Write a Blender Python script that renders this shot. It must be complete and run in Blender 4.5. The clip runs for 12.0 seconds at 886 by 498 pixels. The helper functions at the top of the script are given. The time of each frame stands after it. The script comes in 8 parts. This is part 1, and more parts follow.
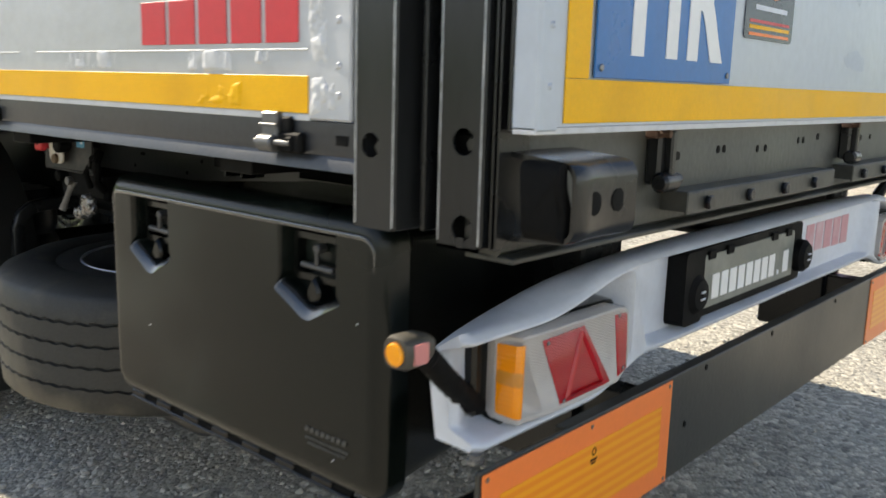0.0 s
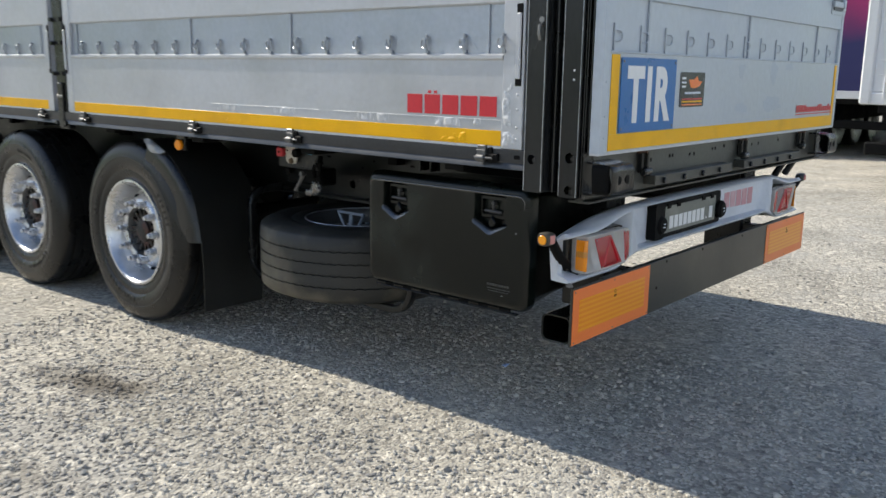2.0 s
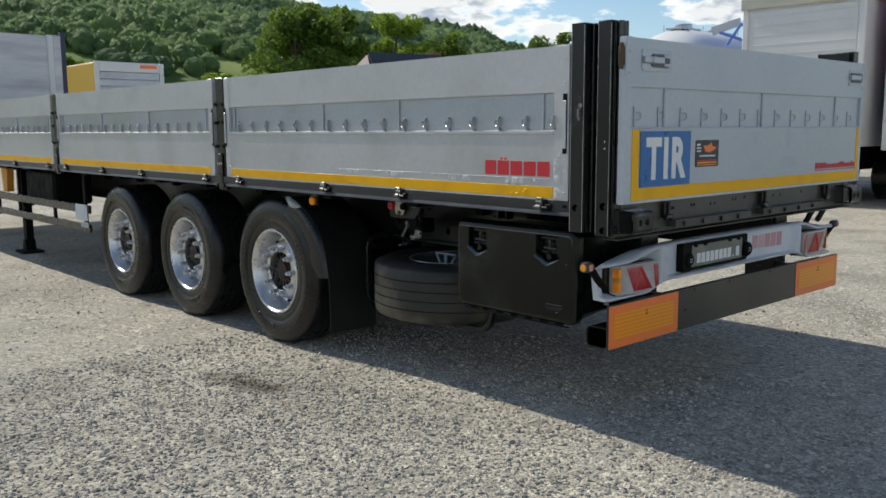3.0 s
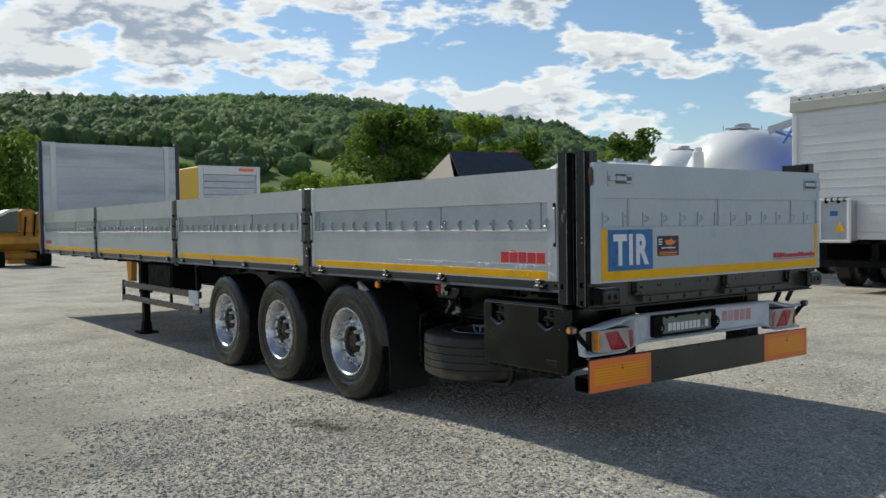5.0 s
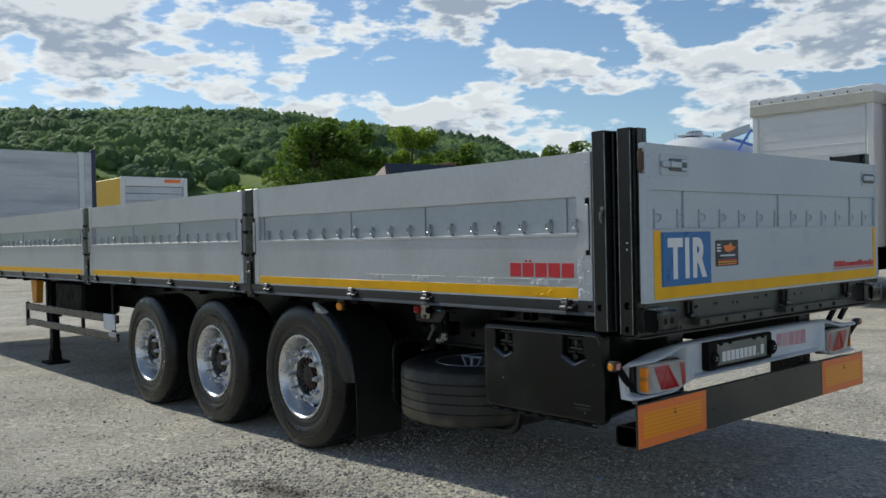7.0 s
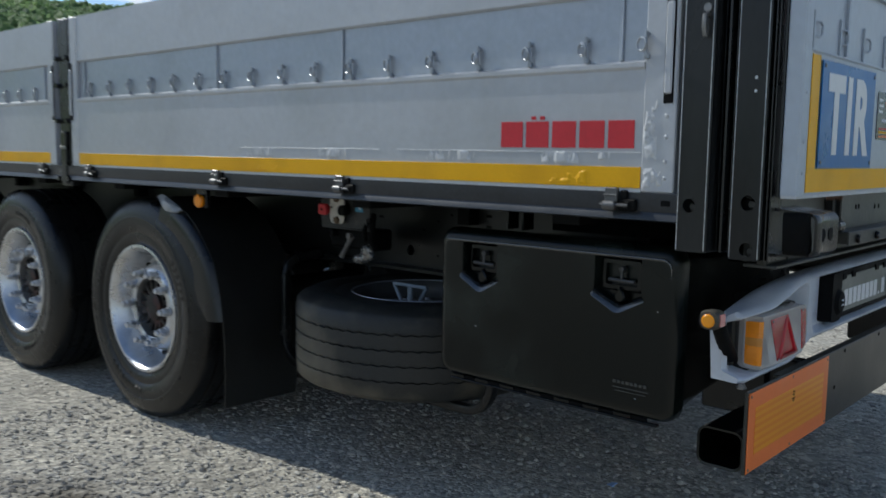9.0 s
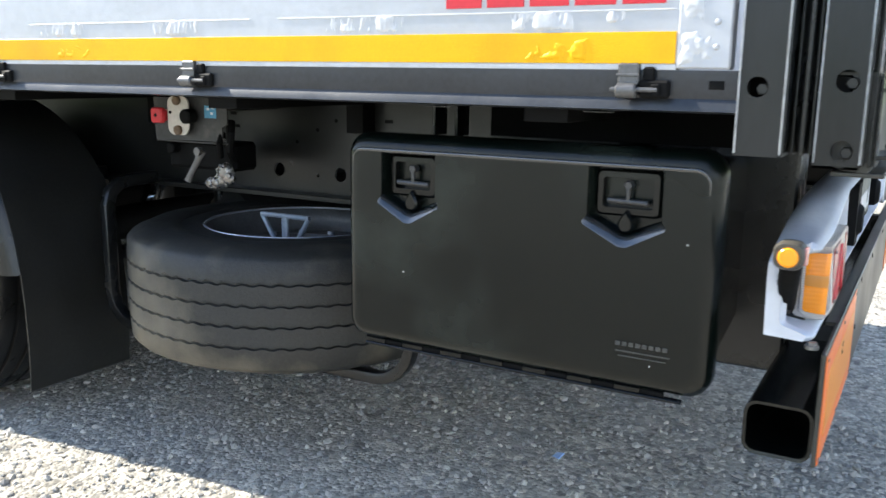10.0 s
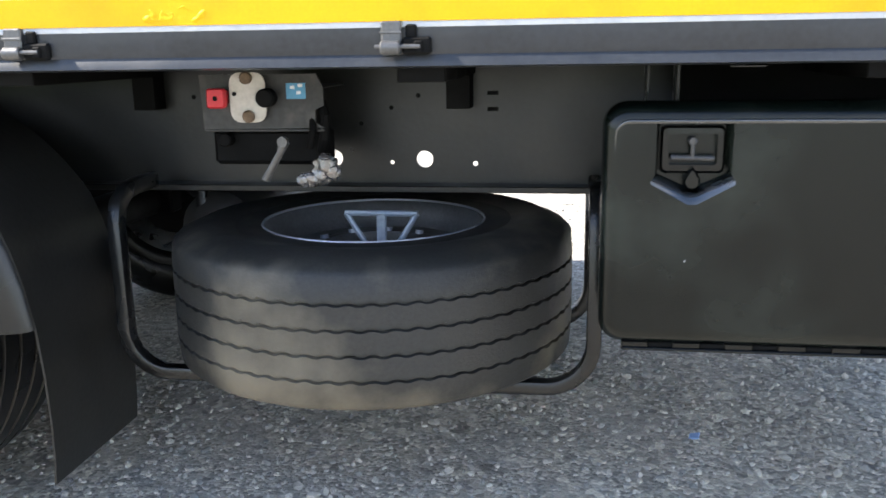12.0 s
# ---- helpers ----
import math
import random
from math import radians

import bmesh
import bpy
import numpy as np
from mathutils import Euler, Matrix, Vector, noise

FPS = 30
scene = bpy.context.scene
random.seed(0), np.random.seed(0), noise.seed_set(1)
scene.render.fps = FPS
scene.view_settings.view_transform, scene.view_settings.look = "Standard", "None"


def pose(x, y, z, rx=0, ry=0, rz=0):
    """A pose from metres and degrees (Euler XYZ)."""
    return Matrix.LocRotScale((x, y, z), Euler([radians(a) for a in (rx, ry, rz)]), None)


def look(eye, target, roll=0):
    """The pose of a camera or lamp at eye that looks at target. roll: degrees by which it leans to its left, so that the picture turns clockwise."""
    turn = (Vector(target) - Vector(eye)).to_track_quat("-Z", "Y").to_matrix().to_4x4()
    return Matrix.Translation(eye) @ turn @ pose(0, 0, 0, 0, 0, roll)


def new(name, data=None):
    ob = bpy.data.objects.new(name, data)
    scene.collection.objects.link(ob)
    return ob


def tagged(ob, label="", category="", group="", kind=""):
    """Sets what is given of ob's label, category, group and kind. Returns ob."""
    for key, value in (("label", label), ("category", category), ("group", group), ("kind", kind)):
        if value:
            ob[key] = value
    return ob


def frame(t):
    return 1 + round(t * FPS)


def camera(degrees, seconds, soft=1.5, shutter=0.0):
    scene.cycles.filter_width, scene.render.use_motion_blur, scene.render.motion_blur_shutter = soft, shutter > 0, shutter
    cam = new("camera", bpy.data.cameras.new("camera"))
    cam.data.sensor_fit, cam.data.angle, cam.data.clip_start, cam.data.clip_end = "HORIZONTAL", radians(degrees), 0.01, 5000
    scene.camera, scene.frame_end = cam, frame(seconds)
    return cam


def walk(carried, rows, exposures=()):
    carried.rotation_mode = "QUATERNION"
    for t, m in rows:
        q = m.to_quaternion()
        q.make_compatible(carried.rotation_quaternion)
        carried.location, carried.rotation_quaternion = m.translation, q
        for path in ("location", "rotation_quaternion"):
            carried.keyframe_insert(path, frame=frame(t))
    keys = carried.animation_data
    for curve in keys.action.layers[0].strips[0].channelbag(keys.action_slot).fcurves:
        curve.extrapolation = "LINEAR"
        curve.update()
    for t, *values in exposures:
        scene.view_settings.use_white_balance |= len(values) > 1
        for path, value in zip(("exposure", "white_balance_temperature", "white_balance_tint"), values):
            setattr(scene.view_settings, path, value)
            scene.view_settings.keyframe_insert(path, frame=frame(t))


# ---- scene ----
cam = camera(54.4, 12.0, 1.5, 0.3)
PATH = [
    (0, (0.589, -0.801, 1.136), (-0.703, 0.681, 0.766), 1.6),
    (0.5, (0.641, -1.234, 1.112), (-0.535, 0.337, 0.725), 2.0),
    (1, (0.688, -1.585, 1.141), (-0.426, 0.026, 0.734), 2.0),
    (1.5, (0.983, -2.063, 1.269), (-0.167, -0.483, 0.842), 1.6),
    (2, (1.418, -2.429, 1.344), (0.158, -0.929, 0.941), 0.9),
    (2.5, (1.842, -2.794, 1.377), (0.467, -1.384, 1.032), -0.0),
    (3, (2.227, -3.075, 1.411), (0.767, -1.735, 1.137), -0.3),
    (3.5, (2.635, -3.28, 1.429), (1.133, -1.972, 1.253), -0.3),
    (3.7, (2.839, -3.39, 1.399), (1.312, -2.105, 1.267), -0.5),
    (5.5, (3.568, -3.763, 1.456), (1.969, -2.563, 1.405), -0.6),
    (6, (3.164, -3.694, 1.435), (1.599, -2.45, 1.404), -0.8),
    (6.5, (2.776, -3.523, 1.417), (1.241, -2.241, 1.386), -1.2),
    (6.7, (2.563, -3.384, 1.411), (1.048, -2.078, 1.387), -1.5),
    (8.3, (1.247, -2.445, 1.289), (-0.173, -1.039, 1.209), 0.8),
    (8.5, (1.068, -2.321, 1.275), (-0.339, -0.904, 1.153), 0.6),
    (9, (0.698, -1.924, 1.173), (-0.626, -0.442, 0.952), 0.9),
    (9.5, (0.394, -1.591, 1.088), (-0.761, 0.012, 0.779), 1.3),
    (10, (0.028, -1.467, 1.07), (-0.943, 0.236, 0.674), 0.8),
    (10.5, (-0.299, -1.422, 1.068), (-1.072, 0.372, 0.641), -0.0),
    (11, (-0.615, -1.409, 1.075), (-1.208, 0.449, 0.632), -0.6),
    (11.5, (-0.905, -1.55, 1.075), (-1.331, 0.353, 0.629), -0.8),
    (12, (-1.165, -1.541, 1.047), (-1.454, 0.385, 0.592), -0.9),
]
walk(cam, [(t, look(eye, target, roll)) for t, eye, target, roll in PATH],
     [(0, 0.94, 7300, 9), (1, 0.96, 7100, 9), (1.5, 0.86, 6750, 8), (2.0, 0.48, 6550, 9), (2.5, 0.14, 6750, 8), (3.5, -0.13, 6550, 6), (5.5, -0.27, 6500, 5), (6.7, -0.33, 6350, 5),
      (8.5, -0.40, 6300, 6), (9, -0.26, 5950, 6), (9.5, 0.74, 6250, 8), (10, 1.60, 6350, 9), (10.5, 1.85, 6400, 10), (12, 1.85, 6450, 12)])

# ---- world, sun ----
CLOUD_SHIFT = (5.7, 2.2, 0.4)
SUN_AZ, SUN_EL = 184.5, 38.0     # degrees: direction towards the sun, counter-clockwise from +x


def make_world():
    w = bpy.data.worlds.new("world")
    scene.world = w
    w.use_nodes = True
    nt = w.node_tree
    nt.nodes.clear()
    out = nt.nodes.new("ShaderNodeOutputWorld")
    bg = nt.nodes.new("ShaderNodeBackground")
    bg.inputs["Strength"].default_value = 0.124
    sky = nt.nodes.new("ShaderNodeTexSky")
    sky.sky_type = "NISHITA"
    sky.sun_disc = False
    sky.sun_elevation = radians(SUN_EL)
    sky.sun_rotation = radians(90 - SUN_AZ)
    sky.air_density, sky.dust_density, sky.ozone_density = 1.0, 0.3, 3.5
    tc = nt.nodes.new("ShaderNodeTexCoord")

    def density(offset, stretch, scale, detail, rough):
        mp = nt.nodes.new("ShaderNodeMapping")
        mp.inputs["Location"].default_value = offset
        mp.inputs["Scale"].default_value = (1.0, 1.0, stretch)
        nt.links.new(tc.outputs["Generated"], mp.inputs["Vector"])
        n = nt.nodes.new("ShaderNodeTexNoise")
        n.inputs["Scale"].default_value, n.inputs["Detail"].default_value, n.inputs["Roughness"].default_value = scale, detail, rough
        nt.links.new(mp.outputs[0], n.inputs["Vector"])
        return n.outputs["Fac"]

    def sums(op, a, b):
        m = nt.nodes.new("ShaderNodeMath")
        m.operation = op
        for k, v in enumerate((a, b)):
            if isinstance(v, float):
                m.inputs[k].default_value = v
            else:
                nt.links.new(v, m.inputs[k])
        return m.outputs[0]

    def ranged(src, lo, hi, to_lo=0.0, to_hi=1.0, soft=True):
        r = nt.nodes.new("ShaderNodeMapRange")
        r.interpolation_type = "SMOOTHSTEP" if soft else "LINEAR"
        r.inputs["From Min"].default_value, r.inputs["From Max"].default_value = lo, hi
        r.inputs["To Min"].default_value, r.inputs["To Max"].default_value = to_lo, to_hi
        nt.links.new(src, r.inputs["Value"])
        return r.outputs[0]

    # heaped clouds: one field for the heaps, the same field a little higher for their lit tops
    shift = Vector(CLOUD_SHIFT)

    def puffs(offset, scale):
        mp = nt.nodes.new("ShaderNodeMapping")
        mp.inputs["Location"].default_value = offset
        mp.inputs["Scale"].default_value = (1.0, 1.0, 1.9)
        nt.links.new(tc.outputs["Generated"], mp.inputs["Vector"])
        v = nt.nodes.new("ShaderNodeTexVoronoi")
        v.feature = "SMOOTH_F1"
        v.inputs["Scale"].default_value, v.inputs["Smoothness"].default_value = scale, 0.35
        v.inputs["Detail"].default_value, v.inputs["Roughness"].default_value = 3.0, 0.6
        nt.links.new(mp.outputs[0], v.inputs["Vector"])
        return v.outputs["Distance"]

    def heap(offset):
        field = density(offset, 3.0, 6.2, 8.0, 0.53)
        return sums("SUBTRACT", field, sums("SUBTRACT", sums("MULTIPLY", puffs(offset, 21.0), 0.085), 0.060))

    here = heap(shift)
    higher = heap(shift + Vector((-0.008, 0.0, 0.050)))
    above = nt.nodes.new("ShaderNodeSeparateXYZ")      # the clouds thin out overhead
    nt.links.new(tc.outputs["Generated"], above.inputs[0])
    level = ranged(above.outputs["Z"], 0.24, 0.75, 0.434, 0.605, False)
    over = sums("SUBTRACT", here, level)
    cover = ranged(over, -0.004, 0.058)
    thick = ranged(over, 0.020, 0.095)
    under = ranged(sums("SUBTRACT", higher, here), -0.060, 0.040)
    shade = sums("MULTIPLY", thick, sums("ADD", sums("MULTIPLY", under, 0.62), 0.38))
    cloud = nt.nodes.new("ShaderNodeMix")
    cloud.data_type = "RGBA"
    cloud.inputs["A"].default_value = (9.6, 9.6, 9.6, 1)
    cloud.inputs["B"].default_value = (3.5, 4.1, 5.1, 1)
    nt.links.new(shade, cloud.inputs["Factor"])
    mix = nt.nodes.new("ShaderNodeMix")
    mix.data_type = "RGBA"
    nt.links.new(cover, mix.inputs["Factor"])
    nt.links.new(sky.outputs[0], mix.inputs["A"])
    nt.links.new(cloud.outputs["Result"], mix.inputs["B"])
    nt.links.new(mix.outputs["Result"], bg.inputs["Color"])
    nt.links.new(bg.outputs[0], out.inputs["Surface"])


make_world()
sun_data = bpy.data.lights.new("sun", "SUN")
sun_data.energy, sun_data.angle, sun_data.color = 4.2, radians(0.53), (1.0, 0.935, 0.83)
sun = new("sun", sun_data)
_d = Vector((math.cos(radians(SUN_EL)) * math.cos(radians(SUN_AZ)), math.cos(radians(SUN_EL)) * math.sin(radians(SUN_AZ)), math.sin(radians(SUN_EL))))
sun.matrix_world = look(_d * 50, (0, 0, 0))


# ---- materials ----
def material(name, base, rough=0.5, metal=0.0, vary=0.15, scale=6.0, fine=60.0, bump=0.0, bump_scale=120.0, dirt=None, dirt_amount=0.0,
             dirt_scale=3.0, coat=0.0, spec=0.5, per_object=0.0, stretch=(1, 1, 1)):
    """Paint, plastic, metal: a base colour with two scales of tone, patches of dirt, gloss that varies and fine relief."""
    m = bpy.data.materials.new(name)
    m.use_nodes = True
    nt = m.node_tree
    p = nt.nodes["Principled BSDF"]
    tc = nt.nodes.new("ShaderNodeTexCoord")
    mp = nt.nodes.new("ShaderNodeMapping")
    mp.inputs["Scale"].default_value = stretch
    nt.links.new(tc.outputs["Object"], mp.inputs["Vector"])

    def noise_tex(s, detail=4.0):
        n = nt.nodes.new("ShaderNodeTexNoise")
        n.inputs["Scale"].default_value, n.inputs["Detail"].default_value = s, detail
        nt.links.new(mp.outputs[0], n.inputs["Vector"])
        return n

    big, small = noise_tex(scale), noise_tex(fine)
    sm = nt.nodes.new("ShaderNodeMath")
    sm.operation = "ADD"
    nt.links.new(big.outputs["Fac"], sm.inputs[0])
    nt.links.new(small.outputs["Fac"], sm.inputs[1])
    rng = nt.nodes.new("ShaderNodeMapRange")
    rng.inputs["From Min"].default_value, rng.inputs["From Max"].default_value = 0.6, 1.4
    rng.inputs["To Min"].default_value, rng.inputs["To Max"].default_value = 1 - vary, 1 + vary
    nt.links.new(sm.outputs[0], rng.inputs["Value"])
    value = rng.outputs[0]
    if per_object:
        info = nt.nodes.new("ShaderNodeObjectInfo")
        r2 = nt.nodes.new("ShaderNodeMapRange")
        r2.inputs["To Min"].default_value, r2.inputs["To Max"].default_value = 1 - per_object, 1 + per_object
        nt.links.new(info.outputs["Random"], r2.inputs["Value"])
        mu = nt.nodes.new("ShaderNodeMath")
        mu.operation = "MULTIPLY"
        nt.links.new(value, mu.inputs[0])
        nt.links.new(r2.outputs[0], mu.inputs[1])
        value = mu.outputs[0]
    sc = nt.nodes.new("ShaderNodeVectorMath")
    sc.operation = "SCALE"
    sc.inputs[0].default_value = base
    nt.links.new(value, sc.inputs["Scale"])
    colour = sc.outputs[0]
    if dirt:
        dn = noise_tex(dirt_scale, 8.0)
        dr = nt.nodes.new("ShaderNodeMapRange")
        dr.inputs["From Min"].default_value, dr.inputs["From Max"].default_value = 0.5, 0.72
        dr.inputs["To Max"].default_value = dirt_amount
        nt.links.new(dn.outputs["Fac"], dr.inputs["Value"])
        mx = nt.nodes.new("ShaderNodeMix")
        mx.data_type = "RGBA"
        mx.inputs["B"].default_value = (*dirt, 1)
        nt.links.new(dr.outputs[0], mx.inputs["Factor"])
        nt.links.new(colour, mx.inputs["A"])
        colour = mx.outputs["Result"]
    nt.links.new(colour, p.inputs["Base Color"])
    rr = nt.nodes.new("ShaderNodeMapRange")
    rr.inputs["From Min"].default_value, rr.inputs["From Max"].default_value = 0.3, 0.7
    rr.inputs["To Min"].default_value, rr.inputs["To Max"].default_value = max(0.02, rough * 0.8), min(1, rough * 1.2)
    nt.links.new(big.outputs["Fac"], rr.inputs["Value"])
    nt.links.new(rr.outputs[0], p.inputs["Roughness"])
    p.inputs["Metallic"].default_value = metal
    p.inputs["Specular IOR Level"].default_value = spec
    p.inputs["Coat Weight"].default_value = coat
    p.inputs["Coat Roughness"].default_value = 0.15
    if bump:
        bn = noise_tex(bump_scale, 5.0)
        bp = nt.nodes.new("ShaderNodeBump")
        bp.inputs["Strength"].default_value, bp.inputs["Distance"].default_value = 1.0, bump
        nt.links.new(bn.outputs["Fac"], bp.inputs["Height"])
        nt.links.new(bp.outputs[0], p.inputs["Normal"])
    return m


def stain_masks(nt, pos):
    """Three oily brown stains in the yard, with ragged edges: yields how far each covers the ground."""
    for cx, cy, lx, ly, strength in ((-2.12, -0.62, 0.48, 0.20, 0.85), (-2.9, -0.95, 0.5, 0.12, 0.35), (-1.3, -1.25, 0.35, 0.10, 0.30)):
        st = nt.nodes.new("ShaderNodeMapping")
        st.vector_type = "TEXTURE"
        st.inputs["Location"].default_value = (cx, cy, 0)
        st.inputs["Rotation"].default_value = (0, 0, radians(12))
        st.inputs["Scale"].default_value = (lx, ly, 1)
        nt.links.new(pos, st.inputs["Vector"])
        ln = nt.nodes.new("ShaderNodeVectorMath")
        ln.operation = "LENGTH"
        nt.links.new(st.outputs[0], ln.inputs[0])
        nz = nt.nodes.new("ShaderNodeTexNoise")
        nz.inputs["Scale"].default_value, nz.inputs["Detail"].default_value = 5.5, 6.0
        nt.links.new(pos, nz.inputs["Vector"])
        ad = nt.nodes.new("ShaderNodeMath")
        ad.operation = "MULTIPLY_ADD"
        ad.inputs[1].default_value = 1.6
        nt.links.new(nz.outputs["Fac"], ad.inputs[0])
        nt.links.new(ln.outputs["Value"], ad.inputs[2])
        mr = nt.nodes.new("ShaderNodeMapRange")
        mr.interpolation_type = "SMOOTHSTEP"
        mr.inputs["From Min"].default_value, mr.inputs["From Max"].default_value = 0.8, 1.9
        mr.inputs["To Min"].default_value, mr.inputs["To Max"].default_value = strength, 0.0
        nt.links.new(ad.outputs[0], mr.inputs["Value"])
        yield mr.outputs[0]


def gravel_material(name, tint=1.0, grass=False):
    """Crushed stone: cells of two sizes with their own greys, sand between, worn tracks; beyond the yard grass."""
    m = bpy.data.materials.new(name)
    m.use_nodes = True
    nt = m.node_tree
    p = nt.nodes["Principled BSDF"]
    p.inputs["Roughness"].default_value = 0.92
    p.inputs["Specular IOR Level"].default_value = 0.25
    geo = nt.nodes.new("ShaderNodeNewGeometry")
    pos = geo.outputs["Position"]

    def vor(s, feature="F1"):
        v = nt.nodes.new("ShaderNodeTexVoronoi")
        v.feature = feature
        v.inputs["Scale"].default_value = s
        nt.links.new(pos, v.inputs["Vector"])
        return v

    def noi(s, d=6.0):
        n = nt.nodes.new("ShaderNodeTexNoise")
        n.inputs["Scale"].default_value, n.inputs["Detail"].default_value = s, d
        nt.links.new(pos, n.inputs["Vector"])
        return n

    def ramp(src, stops):
        r = nt.nodes.new("ShaderNodeValToRGB")
        while len(r.color_ramp.elements) < len(stops):
            r.color_ramp.elements.new(0.5)
        for e, (at, c) in zip(r.color_ramp.elements, stops):
            e.position, e.color = at, (*c, 1)
        nt.links.new(src, r.inputs[0])
        return r.outputs[0]

    def mix(f, a, b, kind="MIX"):
        x = nt.nodes.new("ShaderNodeMix")
        x.data_type, x.blend_type = "RGBA", kind
        if isinstance(f, float):
            x.inputs["Factor"].default_value = f
        else:
            nt.links.new(f, x.inputs["Factor"])
        for s, k in ((a, "A"), (b, "B")):
            if isinstance(s, tuple):
                x.inputs[k].default_value = (*s, 1)
            else:
                nt.links.new(s, x.inputs[k])
        return x.outputs["Result"]

    v1, v2 = vor(38.0), vor(85.0)
    sep1 = nt.nodes.new("ShaderNodeSeparateColor")
    nt.links.new(v1.outputs["Color"], sep1.inputs[0])
    sep2 = nt.nodes.new("ShaderNodeSeparateColor")
    nt.links.new(v2.outputs["Color"], sep2.inputs[0])
    t = tint
    stones = [(0.0, (0.155 * t, 0.155 * t, 0.151 * t)), (0.35, (0.29 * t, 0.287 * t, 0.277 * t)), (0.7, (0.37 * t, 0.365 * t, 0.345 * t)), (1.0, (0.58 * t, 0.574 * t, 0.545 * t))]
    c1, c2 = ramp(sep1.outputs[0], stones), ramp(sep2.outputs[1], stones)
    n1 = noi(9.0)
    r1 = nt.nodes.new("ShaderNodeMapRange")
    r1.inputs["From Min"].default_value, r1.inputs["From Max"].default_value = 0.42, 0.6
    nt.links.new(n1.outputs["Fac"], r1.inputs["Value"])
    c = mix(r1.outputs[0], c2, c1)
    n2 = noi(0.85, 7.0)
    patches = ramp(n2.outputs["Fac"], [(0.3, (0.76, 0.72, 0.63)), (0.5, (1.06, 1.0, 0.885)), (0.7, (1.26, 1.18, 1.02))])
    c = mix(1.0, c, patches, "MULTIPLY")
    n3 = noi(2.3, 8.0)
    r3 = nt.nodes.new("ShaderNodeMapRange")
    r3.inputs["From Min"].default_value, r3.inputs["From Max"].default_value = 0.52, 0.7
    r3.inputs["To Max"].default_value = 0.55
    nt.links.new(n3.outputs["Fac"], r3.inputs["Value"])
    c = mix(r3.outputs[0], c, (0.36 * t, 0.345 * t, 0.31 * t))
    for mask in stain_masks(nt, pos):
        c = mix(mask, c, (0.085, 0.070, 0.050))
    damp = nt.nodes.new("ShaderNodeMapping")      # a broad, mossier stretch of the yard
    damp.vector_type = "TEXTURE"
    damp.inputs["Location"].default_value, damp.inputs["Scale"].default_value = (-4.6, -2.9, 0), (4.2, 1.7, 1)
    nt.links.new(pos, damp.inputs["Vector"])
    far = nt.nodes.new("ShaderNodeVectorMath")
    far.operation = "LENGTH"
    nt.links.new(damp.outputs[0], far.inputs[0])
    wet = nt.nodes.new("ShaderNodeMath")
    wet.operation = "MULTIPLY_ADD"
    wet.inputs[1].default_value = 0.9
    nt.links.new(n3.outputs["Fac"], wet.inputs[0])
    nt.links.new(far.outputs["Value"], wet.inputs[2])
    moss = nt.nodes.new("ShaderNodeMapRange")
    moss.interpolation_type = "SMOOTHSTEP"
    moss.inputs["From Min"].default_value, moss.inputs["From Max"].default_value = 0.8, 1.7
    moss.inputs["To Min"].default_value, moss.inputs["To Max"].default_value = 0.50, 0.0
    nt.links.new(wet.outputs[0], moss.inputs["Value"])
    c = mix(moss.outputs[0], c, (0.155, 0.152, 0.118))
    if grass:
        sep = nt.nodes.new("ShaderNodeVectorMath")
        sep.operation = "DISTANCE"
        sep.inputs[1].default_value = (-8, 4, 0)
        nt.links.new(pos, sep.inputs[0])
        wob = noi(0.05, 4.0)
        ma = nt.nodes.new("ShaderNodeMath")
        ma.operation = "MULTIPLY_ADD"
        ma.inputs[1].default_value = 26.0
        nt.links.new(wob.outputs["Fac"], ma.inputs[0])
        nt.links.new(sep.outputs["Value"], ma.inputs[2])
        rg = nt.nodes.new("ShaderNodeMapRange")
        rg.inputs["From Min"].default_value, rg.inputs["From Max"].default_value = 62.0, 68.0
        nt.links.new(ma.outputs[0], rg.inputs["Value"])
        gn = noi(0.02, 6.0)
        g = ramp(gn.outputs["Fac"], [(0.3, (0.05, 0.095, 0.02)), (0.5, (0.11, 0.18, 0.035)), (0.7, (0.24, 0.29, 0.08))])
        c = mix(rg.outputs[0], c, g)
    nt.links.new(c, p.inputs["Base Color"])
    hs = nt.nodes.new("ShaderNodeMath")
    hs.operation = "ADD"
    nt.links.new(v1.outputs["Distance"], hs.inputs[0])
    nt.links.new(v2.outputs["Distance"], hs.inputs[1])
    bp = nt.nodes.new("ShaderNodeBump")
    bp.invert = True
    bp.inputs["Strength"].default_value, bp.inputs["Distance"].default_value = 0.62, 0.010
    nt.links.new(hs.outputs[0], bp.inputs["Height"])
    nt.links.new(bp.outputs[0], p.inputs["Normal"])
    return m


